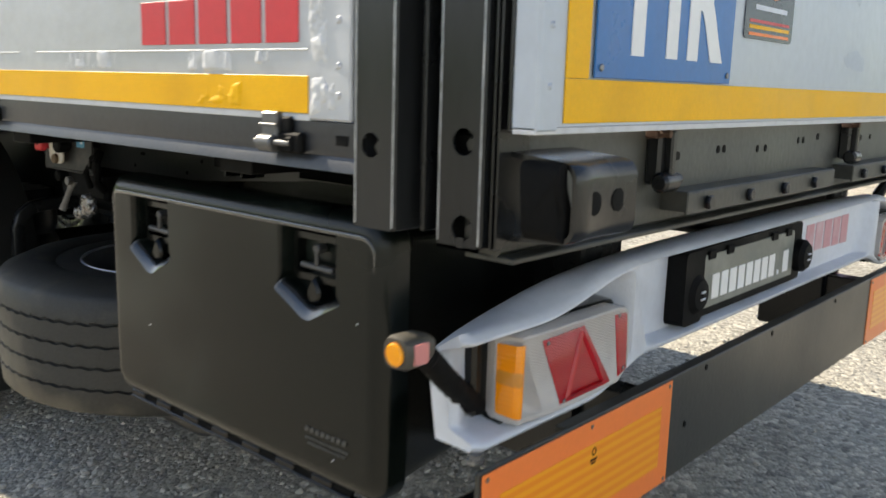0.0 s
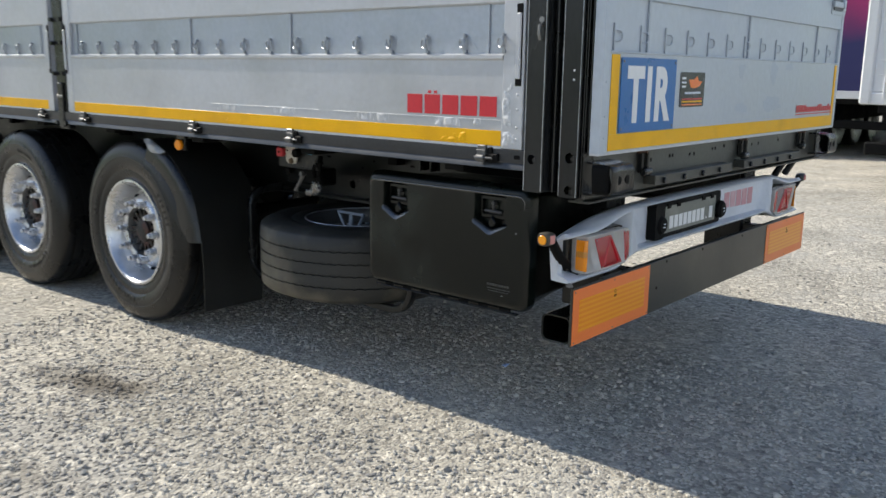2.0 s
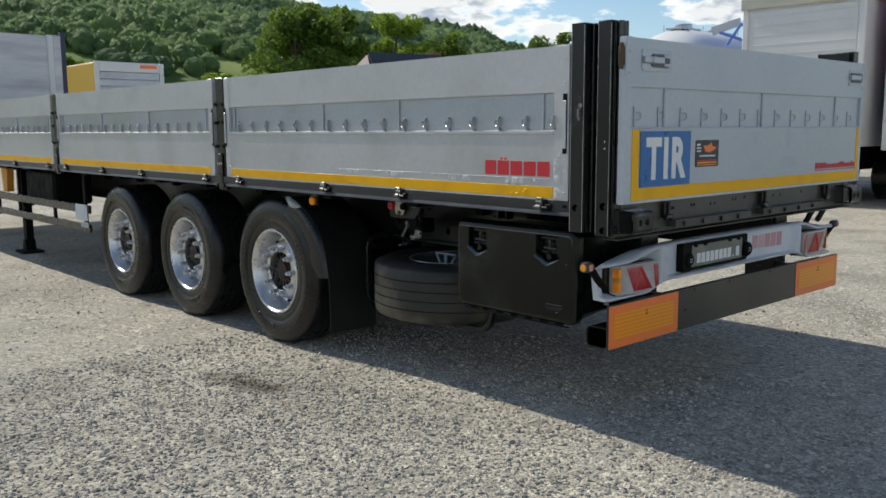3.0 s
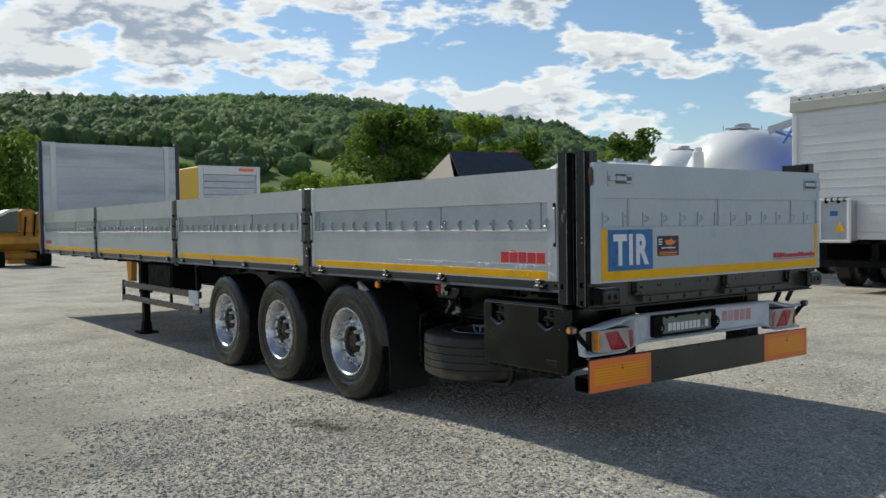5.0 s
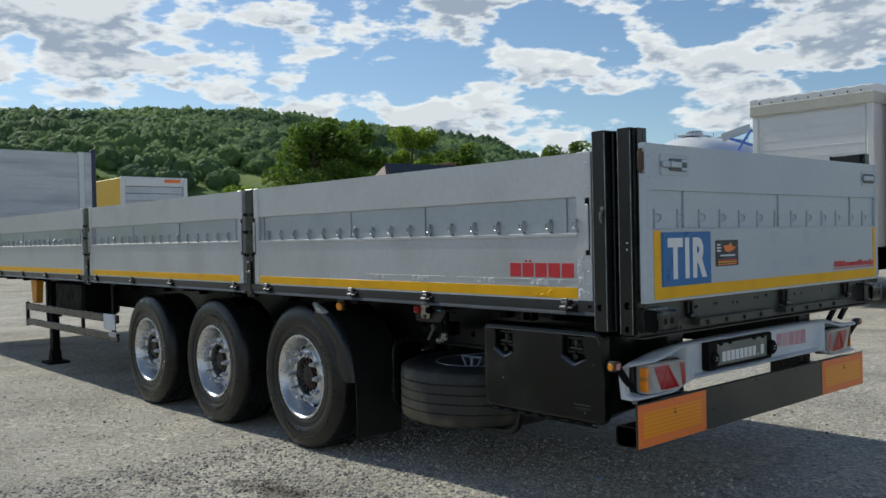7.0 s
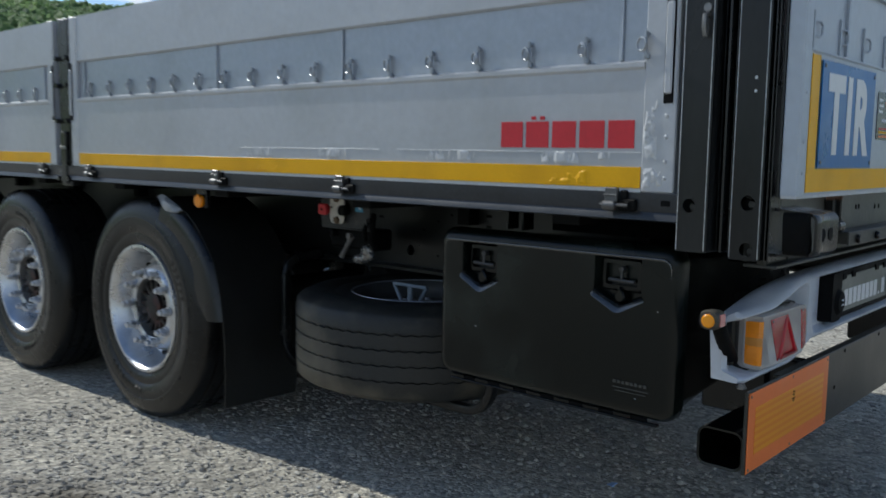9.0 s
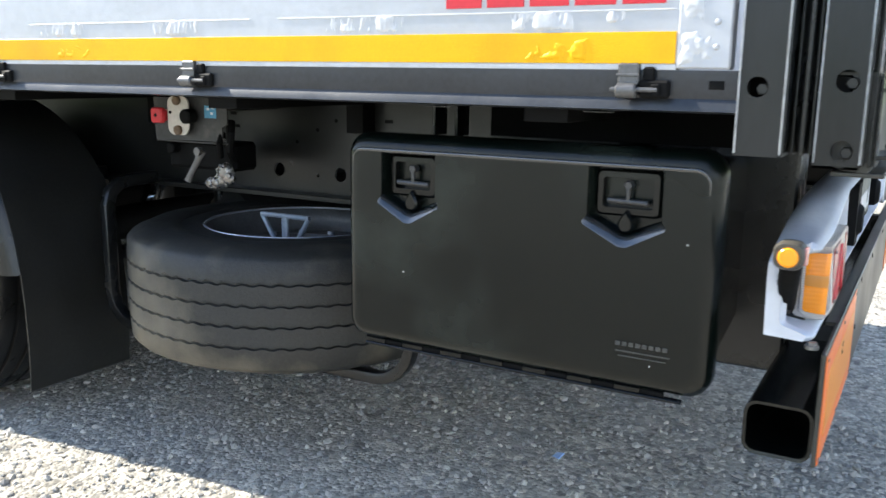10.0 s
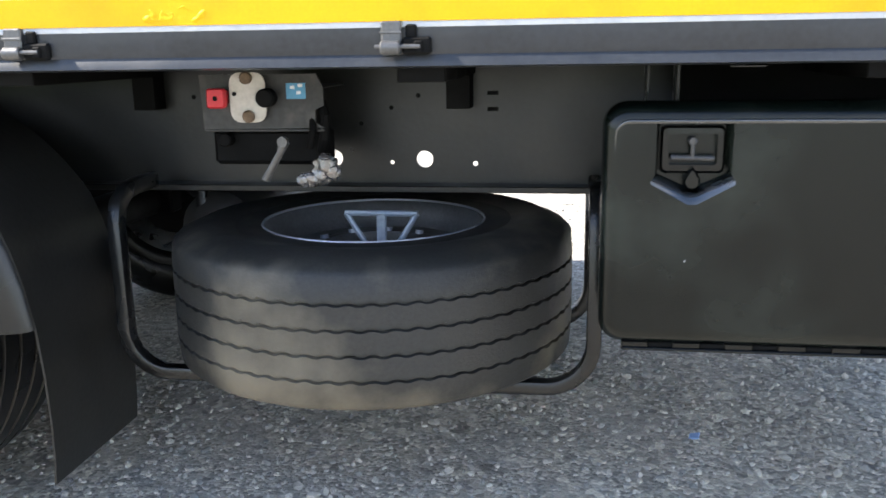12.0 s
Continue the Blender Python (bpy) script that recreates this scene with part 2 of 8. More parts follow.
def leaf_material(name, a, b, trans=0.35):
    """Leaves: greens that change from clump to clump, part of the light passes through."""
    m = bpy.data.materials.new(name)
    m.use_nodes = True
    nt = m.node_tree
    p = nt.nodes["Principled BSDF"]
    p.inputs["Roughness"].default_value = 0.55
    geo = nt.nodes.new("ShaderNodeNewGeometry")
    info = nt.nodes.new("ShaderNodeObjectInfo")
    n = nt.nodes.new("ShaderNodeTexNoise")
    n.inputs["Scale"].default_value = 0.11 if "far" in name else 0.35
    n.inputs["Detail"].default_value = 6.0
    n.inputs["Roughness"].default_value = 0.75
    nt.links.new(geo.outputs["Position"], n.inputs["Vector"])
    s = nt.nodes.new("ShaderNodeMath")
    s.operation = "ADD"
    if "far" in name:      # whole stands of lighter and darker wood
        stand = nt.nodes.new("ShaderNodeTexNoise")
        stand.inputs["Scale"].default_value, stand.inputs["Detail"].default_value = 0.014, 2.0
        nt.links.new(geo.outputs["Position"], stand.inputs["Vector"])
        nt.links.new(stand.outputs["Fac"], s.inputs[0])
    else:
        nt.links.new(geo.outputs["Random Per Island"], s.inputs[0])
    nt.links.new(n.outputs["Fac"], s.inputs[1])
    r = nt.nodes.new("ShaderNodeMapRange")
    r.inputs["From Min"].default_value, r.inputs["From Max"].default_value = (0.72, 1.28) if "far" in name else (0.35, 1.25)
    nt.links.new(s.outputs[0], r.inputs["Value"])
    mx = nt.nodes.new("ShaderNodeMix")
    mx.data_type = "RGBA"
    mx.inputs["A"].default_value, mx.inputs["B"].default_value = (*a, 1), (*b, 1)
    nt.links.new(r.outputs[0], mx.inputs["Factor"])
    nt.links.new(mx.outputs["Result"], p.inputs["Base Color"])
    if "far" in name:
        bn = nt.nodes.new("ShaderNodeTexNoise")
        bn.inputs["Scale"].default_value, bn.inputs["Detail"].default_value, bn.inputs["Roughness"].default_value = 0.9, 5.0, 0.8
        nt.links.new(geo.outputs["Position"], bn.inputs["Vector"])
        bp = nt.nodes.new("ShaderNodeBump")
        bp.inputs["Distance"].default_value = 0.6
        nt.links.new(bn.outputs["Fac"], bp.inputs["Height"])
        nt.links.new(bp.outputs[0], p.inputs["Normal"])
        p.inputs["Specular IOR Level"].default_value = 0.05
    if trans:
        tr = nt.nodes.new("ShaderNodeBsdfTranslucent")
        nt.links.new(mx.outputs["Result"], tr.inputs["Color"])
        ms = nt.nodes.new("ShaderNodeMixShader")
        ms.inputs[0].default_value = trans
        nt.links.new(p.outputs[0], ms.inputs[1])
        nt.links.new(tr.outputs[0], ms.inputs[2])
        nt.links.new(ms.outputs[0], nt.nodes["Material Output"].inputs["Surface"])
    return m


def stripe_material(name, a, b, axis, freq, slant=0.0, lo=0.45, hi=0.55, rough=0.35, bump=0.0):
    """A print or moulding of even stripes across one axis."""
    m = bpy.data.materials.new(name)
    m.use_nodes = True
    nt = m.node_tree
    p = nt.nodes["Principled BSDF"]
    p.inputs["Roughness"].default_value = rough
    tc = nt.nodes.new("ShaderNodeTexCoord")
    dot = nt.nodes.new("ShaderNodeVectorMath")
    dot.operation = "DOT_PRODUCT"
    dot.inputs[1].default_value = axis
    nt.links.new(tc.outputs["Object"], dot.inputs[0])
    mul = nt.nodes.new("ShaderNodeMath")
    mul.operation = "MULTIPLY"
    mul.inputs[1].default_value = freq
    nt.links.new(dot.outputs["Value"], mul.inputs[0])
    fr = nt.nodes.new("ShaderNodeMath")
    fr.operation = "PINGPONG"
    fr.inputs[1].default_value = 1.0
    nt.links.new(mul.outputs[0], fr.inputs[0])
    r = nt.nodes.new("ShaderNodeMapRange")
    r.inputs["From Min"].default_value, r.inputs["From Max"].default_value = lo, hi
    nt.links.new(fr.outputs[0], r.inputs["Value"])
    mx = nt.nodes.new("ShaderNodeMix")
    mx.data_type = "RGBA"
    mx.inputs["A"].default_value, mx.inputs["B"].default_value = (*a, 1), (*b, 1)
    nt.links.new(r.outputs[0], mx.inputs["Factor"])
    nt.links.new(mx.outputs["Result"], p.inputs["Base Color"])
    if bump:
        bp = nt.nodes.new("ShaderNodeBump")
        bp.inputs["Distance"].default_value = bump
        nt.links.new(fr.outputs[0], bp.inputs["Height"])
        nt.links.new(bp.outputs[0], p.inputs["Normal"])
    return m


def curtain_material(name):
    """The printed tarpaulin of the parked lorry: magenta above, deep blue below."""
    m = bpy.data.materials.new(name)
    m.use_nodes = True
    nt = m.node_tree
    p = nt.nodes["Principled BSDF"]
    p.inputs["Roughness"].default_value = 0.4
    geo = nt.nodes.new("ShaderNodeNewGeometry")
    sep = nt.nodes.new("ShaderNodeSeparateXYZ")
    nt.links.new(geo.outputs["Position"], sep.inputs[0])
    n = nt.nodes.new("ShaderNodeTexNoise")
    n.inputs["Scale"].default_value = 1.2
    nt.links.new(geo.outputs["Position"], n.inputs["Vector"])
    ad = nt.nodes.new("ShaderNodeMath")
    ad.operation = "MULTIPLY_ADD"
    ad.inputs[1].default_value = 0.5
    nt.links.new(n.outputs["Fac"], ad.inputs[0])
    nt.links.new(sep.outputs["Z"], ad.inputs[2])
    r = nt.nodes.new("ShaderNodeValToRGB")
    mr = nt.nodes.new("ShaderNodeMapRange")
    mr.inputs["From Min"].default_value, mr.inputs["From Max"].default_value = 1.5, 3.9
    nt.links.new(ad.outputs[0], mr.inputs["Value"])
    for e, (at, c) in zip(r.color_ramp.elements, ((0.3, (0.016, 0.017, 0.10)), (0.62, (0.35, 0.02, 0.13)))):
        e.position, e.color = at, (*c, 1)
    nt.links.new(mr.outputs[0], r.inputs[0])
    nt.links.new(r.outputs[0], p.inputs["Base Color"])
    return m


def lens_material(name, colour, rough=0.12, alpha=1.0, ridges=0.0, axis=(0, 0, 1), relief=0.0008):
    m = bpy.data.materials.new(name)
    m.use_nodes = True
    nt = m.node_tree
    p = nt.nodes["Principled BSDF"]
    p.inputs["Base Color"].default_value = (*colour, 1)
    p.inputs["Roughness"].default_value = rough
    p.inputs["Coat Weight"].default_value = 0.25
    p.inputs["Coat Roughness"].default_value = 0.10
    p.inputs["Alpha"].default_value = alpha
    tc = nt.nodes.new("ShaderNodeTexCoord")
    n = nt.nodes.new("ShaderNodeTexNoise")
    n.inputs["Scale"].default_value = 14.0
    nt.links.new(tc.outputs["Object"], n.inputs["Vector"])
    r = nt.nodes.new("ShaderNodeMapRange")
    r.inputs["To Min"].default_value, r.inputs["To Max"].default_value = 0.8, 1.15
    nt.links.new(n.outputs["Fac"], r.inputs["Value"])
    sc = nt.nodes.new("ShaderNodeVectorMath")
    sc.operation = "SCALE"
    sc.inputs[0].default_value = colour
    nt.links.new(r.outputs[0], sc.inputs["Scale"])
    nt.links.new(sc.outputs[0], p.inputs["Base Color"])
    if ridges:
        w = nt.nodes.new("ShaderNodeVectorMath")
        w.operation = "DOT_PRODUCT"
        w.inputs[1].default_value = axis
        nt.links.new(tc.outputs["Object"], w.inputs[0])
        s = nt.nodes.new("ShaderNodeMath")
        s.operation = "MULTIPLY"
        s.inputs[1].default_value = ridges
        nt.links.new(w.outputs["Value"], s.inputs[0])
        pp = nt.nodes.new("ShaderNodeMath")
        pp.operation = "PINGPONG"
        pp.inputs[1].default_value = 1.0
        nt.links.new(s.outputs[0], pp.inputs[0])
        bp = nt.nodes.new("ShaderNodeBump")
        bp.inputs["Strength"].default_value, bp.inputs["Distance"].default_value = 0.8, relief
        nt.links.new(pp.outputs[0], bp.inputs["Height"])
        nt.links.new(bp.outputs[0], p.inputs["Normal"])
    return m


ALU = material("painted_aluminium", (0.51, 0.52, 0.54), 0.42, 0.25, 0.08, 2.0, 40.0, 0.0012, 26.0, (0.36, 0.36, 0.36), 0.45, 2.2)
BAND = material("bare_aluminium", (0.41, 0.44, 0.49), 0.38, 0.55, 0.10, 3.0, 50.0, 0.0008, 40.0, (0.3, 0.31, 0.33), 0.5, 2.5)
GATE = material("gate_aluminium", (0.47, 0.51, 0.56), 0.42, 0.2, 0.08, 2.0, 40.0, 0.001, 26.0, (0.40, 0.45, 0.52), 0.5, 1.6)
CHIP = material("thick_pale_paint", (0.60, 0.605, 0.61), 0.5, 0.0, 0.10, 30.0, 160.0, 0.0006, 60.0, (0.42, 0.42, 0.42), 0.4, 40.0)
YELLOW = material("reflective_yellow_tape", (0.90, 0.47, 0.004), 0.42, 0.0, 0.08, 5.0, 180.0, 0.0004, 260.0, (0.62, 0.30, 0.008), 0.4, 6.0, spec=0.25)
BLACK = material("black_chassis_paint", (0.0075, 0.008, 0.0085), 0.27, 0.0, 0.35, 7.0, 90.0, 0.0004, 80.0, (0.030, 0.030, 0.029), 0.5, 4.0)
BEAM = material("dusty_black_paint", (0.008, 0.0088, 0.0085), 0.34, 0.0, 0.35, 5.0, 80.0, 0.0005, 70.0, (0.030, 0.029, 0.025), 0.5, 3.0)
POST = material("glossy_post_paint", (0.0095, 0.0105, 0.0115), 0.24, 0.0, 0.3, 6.0, 90.0, 0.0003, 80.0, (0.028, 0.029, 0.029), 0.5, 3.0, spec=0.36, stretch=(1, 1, 0.25))
WORN_EDGE_GLINT = material("worn_steel_and_glint", (0.36, 0.37, 0.38), 0.35, 0.4, 0.5, 14.0, 60.0)
WORN_HANDLE = material("worn_grey_handle", (0.060, 0.060, 0.060), 0.32, 0.3, 0.3, 30.0, 120.0)
RAIL = material("grey_black_rail_paint", (0.030, 0.033, 0.038), 0.36, 0.0, 0.3, 6.0, 90.0, 0.0004, 80.0, (0.055, 0.055, 0.055), 0.45, 3.0)
DUSTY = material("dust_covered_black", (0.040, 0.041, 0.036), 0.42, 0.0, 0.35, 5.0, 80.0, 0.0006, 70.0, (0.085, 0.082, 0.068), 0.6, 3.0)
BOARD = material("dusty_bar_paint", (0.030, 0.030, 0.025), 0.40, 0.0, 0.25, 3.0, 80.0, 0.0004, 70.0, (0.060, 0.058, 0.045), 0.6, 2.0)
FLAP = material("dusty_rubber_flap", (0.014, 0.0142, 0.0135), 0.40, 0.0, 0.3, 6.0, 90.0, 0.0006, 60.0, (0.026, 0.025, 0.020), 0.35, 4.0, spec=0.35)
GUARD = material("smooth_guard_plastic", (0.007, 0.0074, 0.0078), 0.28, 0.0, 0.3, 6.0, 90.0, 0.0003, 60.0, (0.018, 0.017, 0.014), 0.35, 4.0, spec=0.5)
PLASTIC = material("black_moulded_plastic", (0.0026, 0.0035, 0.0031), 0.22, 0.0, 0.3, 2.0, 140.0, 0.0001, 420.0, (0.0062, 0.0076, 0.0065), 0.45, 1.8, spec=0.40)
# lip and bead plastic, paler and glossier than the lid to carry highlights
LIP = material("polished_lip_plastic", (0.018, 0.020, 0.022), 0.24, 0.0, 0.3, 20.0, 140.0, 0.0002, 200.0, (0.06, 0.061, 0.063), 0.6, 14.0, spec=0.9, coat=0.8)
# pale patches are dusty smears plus cloudy reflections put into the colour
LID = material("cloudy_smeared_plastic", (0.0020, 0.0040, 0.0032), 0.26, 0.0, 0.3, 2.0, 140.0, 0.0001, 420.0, (0.027, 0.034, 0.028), 0.75, 3.6, spec=0.34)
CLIP_STEEL = material("worn_clip_steel", (0.13, 0.13, 0.13), 0.45, 0.6, 0.25, 30.0, 150.0, 0.0004, 120.0)
HANDLE_DARK = material("dark_handle_recess", (0.10, 0.11, 0.12), 0.5, 0.2, 0.2, 20.0, 90.0)
HOOKS = material("dull_zinc_hook", (0.36, 0.38, 0.41), 0.34, 0.7, 0.2, 20.0, 90.0)
RUBBER = material("tyre_rubber", (0.0085, 0.0086, 0.0088), 0.30, 0.0, 0.3, 9.0, 120.0, 0.0006, 200.0, (0.022, 0.021, 0.018), 0.25, 5.0, spec=0.4)
OLD_RUBBER = material("worn_dusty_rubber", (0.024, 0.024, 0.022), 0.58, 0.0, 0.35, 6.0, 120.0, 0.0008, 180.0, (0.19, 0.165, 0.12), 0.85, 3.2)
RIM = material("brushed_aluminium_rim", (0.66, 0.67, 0.69), 0.30, 0.85, 0.12, 12.0, 120.0, 0.0006, 90.0, (0.35, 0.33, 0.30), 0.4, 9.0)
STEEL = material("zinc_steel", (0.23, 0.23, 0.23), 0.42, 0.9, 0.2, 20.0, 150.0, 0.0006, 120.0, (0.30, 0.24, 0.18), 0.4, 20.0)
DARK_STEEL = material("dark_spare_rim_steel", (0.115, 0.120, 0.124), 0.40, 0.2, 0.25, 14.0, 120.0, 0.0006, 90.0, (0.06, 0.055, 0.048), 0.5, 9.0)
CARRIER = material("pale_grey_bumper_plastic", (0.64, 0.67, 0.73), 0.46, 0.0, 0.07, 3.0, 60.0, 0.0006, 200.0, (0.33, 0.34, 0.36), 0.4, 4.0)
DULL = material("matt_black", (0.005, 0.005, 0.005), 0.7, 0.0, 0.3, 8.0, 80.0, spec=0.12)
RED = material("red_decal", (0.60, 0.022, 0.035), 0.4, 0.0, 0.08, 12.0, 90.0)
FADED_RED = material("bleached_red_decal", (0.56, 0.27, 0.30), 0.5, 0.0, 0.12, 12.0, 90.0, 0.0, 1.0, (0.62, 0.50, 0.54), 0.8, 9.0)
WHITE = material("white_paint", (0.78, 0.78, 0.78), 0.4, 0.0, 0.05, 4.0, 60.0)
BLUE = material("blue_enamel", (0.008, 0.135, 0.40), 0.32, 0.0, 0.12, 9.0, 90.0, 0.0003, 60.0, (0.05, 0.15, 0.36), 0.4, 8.0)
ORANGE = material("fluorescent_orange_border", (0.92, 0.22, 0.045), 0.38, 0.0, 0.05, 6.0, 120.0)
HATCH = stripe_material("amber_reflector_hatching", (0.95, 0.36, 0.012), (0.90, 0.27, 0.012), (0, 0, 1), 110.0, rough=0.3)
LENS_RED = lens_material("red_lens", (0.40, 0.003, 0.010), 0.16, 1.0, 420.0, (0, 0.35, 1), 0.0007)
LENS_REFLECTOR = lens_material("red_reflector", (0.46, 0.006, 0.014), 0.14)
AMBER_EYE = lens_material("amber_eye", (0.95, 0.36, 0.01), 0.14)
LENS_CLEAR = lens_material("clear_ribbed_lens", (0.46, 0.43, 0.41), 0.12, 1.0, 420.0, (0, 0.35, 1), 0.0009)
LENS_AMBER = lens_material("amber_lens", (0.95, 0.30, 0.008), 0.14, 1.0, 260.0, (0, 0.0, 1), 0.0005)
STICKER = material("dark_sticker", (0.018, 0.022, 0.04), 0.25, 0.0, 0.2, 20.0, 90.0)
PLATE = material("dusty_plate", (0.16, 0.17, 0.15), 0.45, 0.0, 0.1, 9.0, 90.0, 0.0, 1.0, (0.30, 0.31, 0.27), 0.6, 12.0)
FOIL = material("crumpled_foil", (0.24, 0.235, 0.23), 0.26, 0.7, 0.3, 40.0, 160.0, 0.0022, 90.0, (0.30, 0.2, 0.14), 0.5, 30.0)
CREAM = material("cream_valve_plate", (0.60, 0.56, 0.50), 0.5, 0.0, 0.15, 20.0, 120.0, 0.0, 1.0, (0.30, 0.22, 0.14), 0.6, 18.0)
HEAD = material("headboard_aluminium", (0.68, 0.68, 0.70), 0.45, 0.2, 0.14, 1.2, 30.0, 0.0008, 20.0, (0.42, 0.42, 0.46), 0.8, 1.6, stretch=(1, 0.35, 3.0))
LORRY_WHITE = material("lorry_white", (0.68, 0.69, 0.70), 0.42, 0.0, 0.04, 0.8, 20.0, 0.0, 1.0, (0.5, 0.5, 0.49), 0.4, 1.2)
LORRY_TARP = material("cream_roof_tarpaulin", (0.50, 0.49, 0.43), 0.6, 0.0, 0.1, 2.0, 30.0, 0.002, 12.0)
CURTAIN = curtain_material("printed_curtain")
TANK = material("silo_white", (0.82, 0.82, 0.81), 0.36, 0.0, 0.04, 0.8, 20.0, 0.0, 1.0, (0.55, 0.55, 0.54), 0.4, 1.5)
TANK_TWO = material("silo_white_and_blue", (0.82, 0.82, 0.81), 0.36, 0.0, 0.04, 0.8, 20.0)


def two_tone(m, colour, axis, lo, hi):
    """Paints the part of a surface that lies past a plane in a second colour."""
    nt = m.node_tree
    p = nt.nodes["Principled BSDF"]
    src = p.inputs["Base Color"].links[0].from_socket
    geo = nt.nodes.new("ShaderNodeNewGeometry")
    dot = nt.nodes.new("ShaderNodeVectorMath")
    dot.operation = "DOT_PRODUCT"
    dot.inputs[1].default_value = axis
    nt.links.new(geo.outputs["Position"], dot.inputs[0])
    r = nt.nodes.new("ShaderNodeMapRange")
    r.inputs["From Min"].default_value, r.inputs["From Max"].default_value = lo, hi
    nt.links.new(dot.outputs["Value"], r.inputs["Value"])
    mx = nt.nodes.new("ShaderNodeMix")
    mx.data_type = "RGBA"
    mx.inputs["B"].default_value = (*colour, 1)
    nt.links.new(r.outputs[0], mx.inputs["Factor"])
    nt.links.new(src, mx.inputs["A"])
    nt.links.new(mx.outputs["Result"], p.inputs["Base Color"])


two_tone(TANK_TWO, (0.075, 0.17, 0.56), (1, 0, 0), -9.95, -9.05)
MACHINE = material("excavator_yellow", (0.55, 0.26, 0.03), 0.5, 0.0, 0.2, 1.5, 20.0, 0.0, 1.0, (0.2, 0.11, 0.04), 0.6, 2.0)
GLASS = material("tinted_cab_glass", (0.04, 0.06, 0.06), 0.08, 0.0, 0.1, 2.0, 20.0)
LORRY_YELLOW = material("lorry_yellow", (0.62, 0.38, 0.03), 0.45, 0.0, 0.06, 1.0, 20.0)
ROOF = material("slate_roof", (0.022, 0.026, 0.034), 0.5, 0.0, 0.2, 1.5, 20.0, 0.004, 6.0)
PLASTER = material("pink_plaster", (0.52, 0.42, 0.35), 0.8, 0.0, 0.08, 0.8, 15.0)
BRICK = material("chimney_brick", (0.26, 0.11, 0.08), 0.85, 0.0, 0.2, 5.0, 30.0)
BARK = material("bark", (0.07, 0.052, 0.037), 0.9, 0.0, 0.3, 3.0, 25.0, 0.02, 9.0)
LEAF_DARK = leaf_material("oak_leaves", (0.050, 0.098, 0.014), (0.190, 0.290, 0.040), 0.5)
LEAF_LIGHT = leaf_material("birch_leaves", (0.13, 0.22, 0.020), (0.32, 0.43, 0.055), 0.5)
# greens lifted and blued: the hillside's distance haze is put into the leaf colour
LEAF_FAR_HAZED = leaf_material("far_woods", (0.110, 0.185, 0.110), (0.300, 0.420, 0.165), 0.45)
GRAVEL = gravel_material("gravel_yard", 1.18, True)
STONE = material("loose_stone", (0.29, 0.283, 0.268), 0.85, 0.0, 0.25, 30.0, 200.0)


def stones_vary():
    """Loose stones differ in grey from one to the next."""
    nt = STONE.node_tree
    p = nt.nodes["Principled BSDF"]
    geo = nt.nodes.new("ShaderNodeNewGeometry")
    r = nt.nodes.new("ShaderNodeValToRGB")
    for e, (at, c) in zip(r.color_ramp.elements, ((0.0, (0.22, 0.213, 0.198)), (1.0, (0.58, 0.54, 0.465)))):
        e.position, e.color = at, (*c, 1)
    nt.links.new(geo.outputs["Random Per Island"], r.inputs[0])
    colour = r.outputs[0]
    for mask in stain_masks(nt, geo.outputs["Position"]):
        mx = nt.nodes.new("ShaderNodeMix")
        mx.data_type = "RGBA"
        mx.inputs["B"].default_value = (0.10, 0.082, 0.058, 1)
        nt.links.new(mask, mx.inputs["Factor"])
        nt.links.new(colour, mx.inputs["A"])
        colour = mx.outputs["Result"]
    nt.links.new(colour, p.inputs["Base Color"])


stones_vary()


# ---- building tools ----
from mathutils.geometry import tessellate_polygon

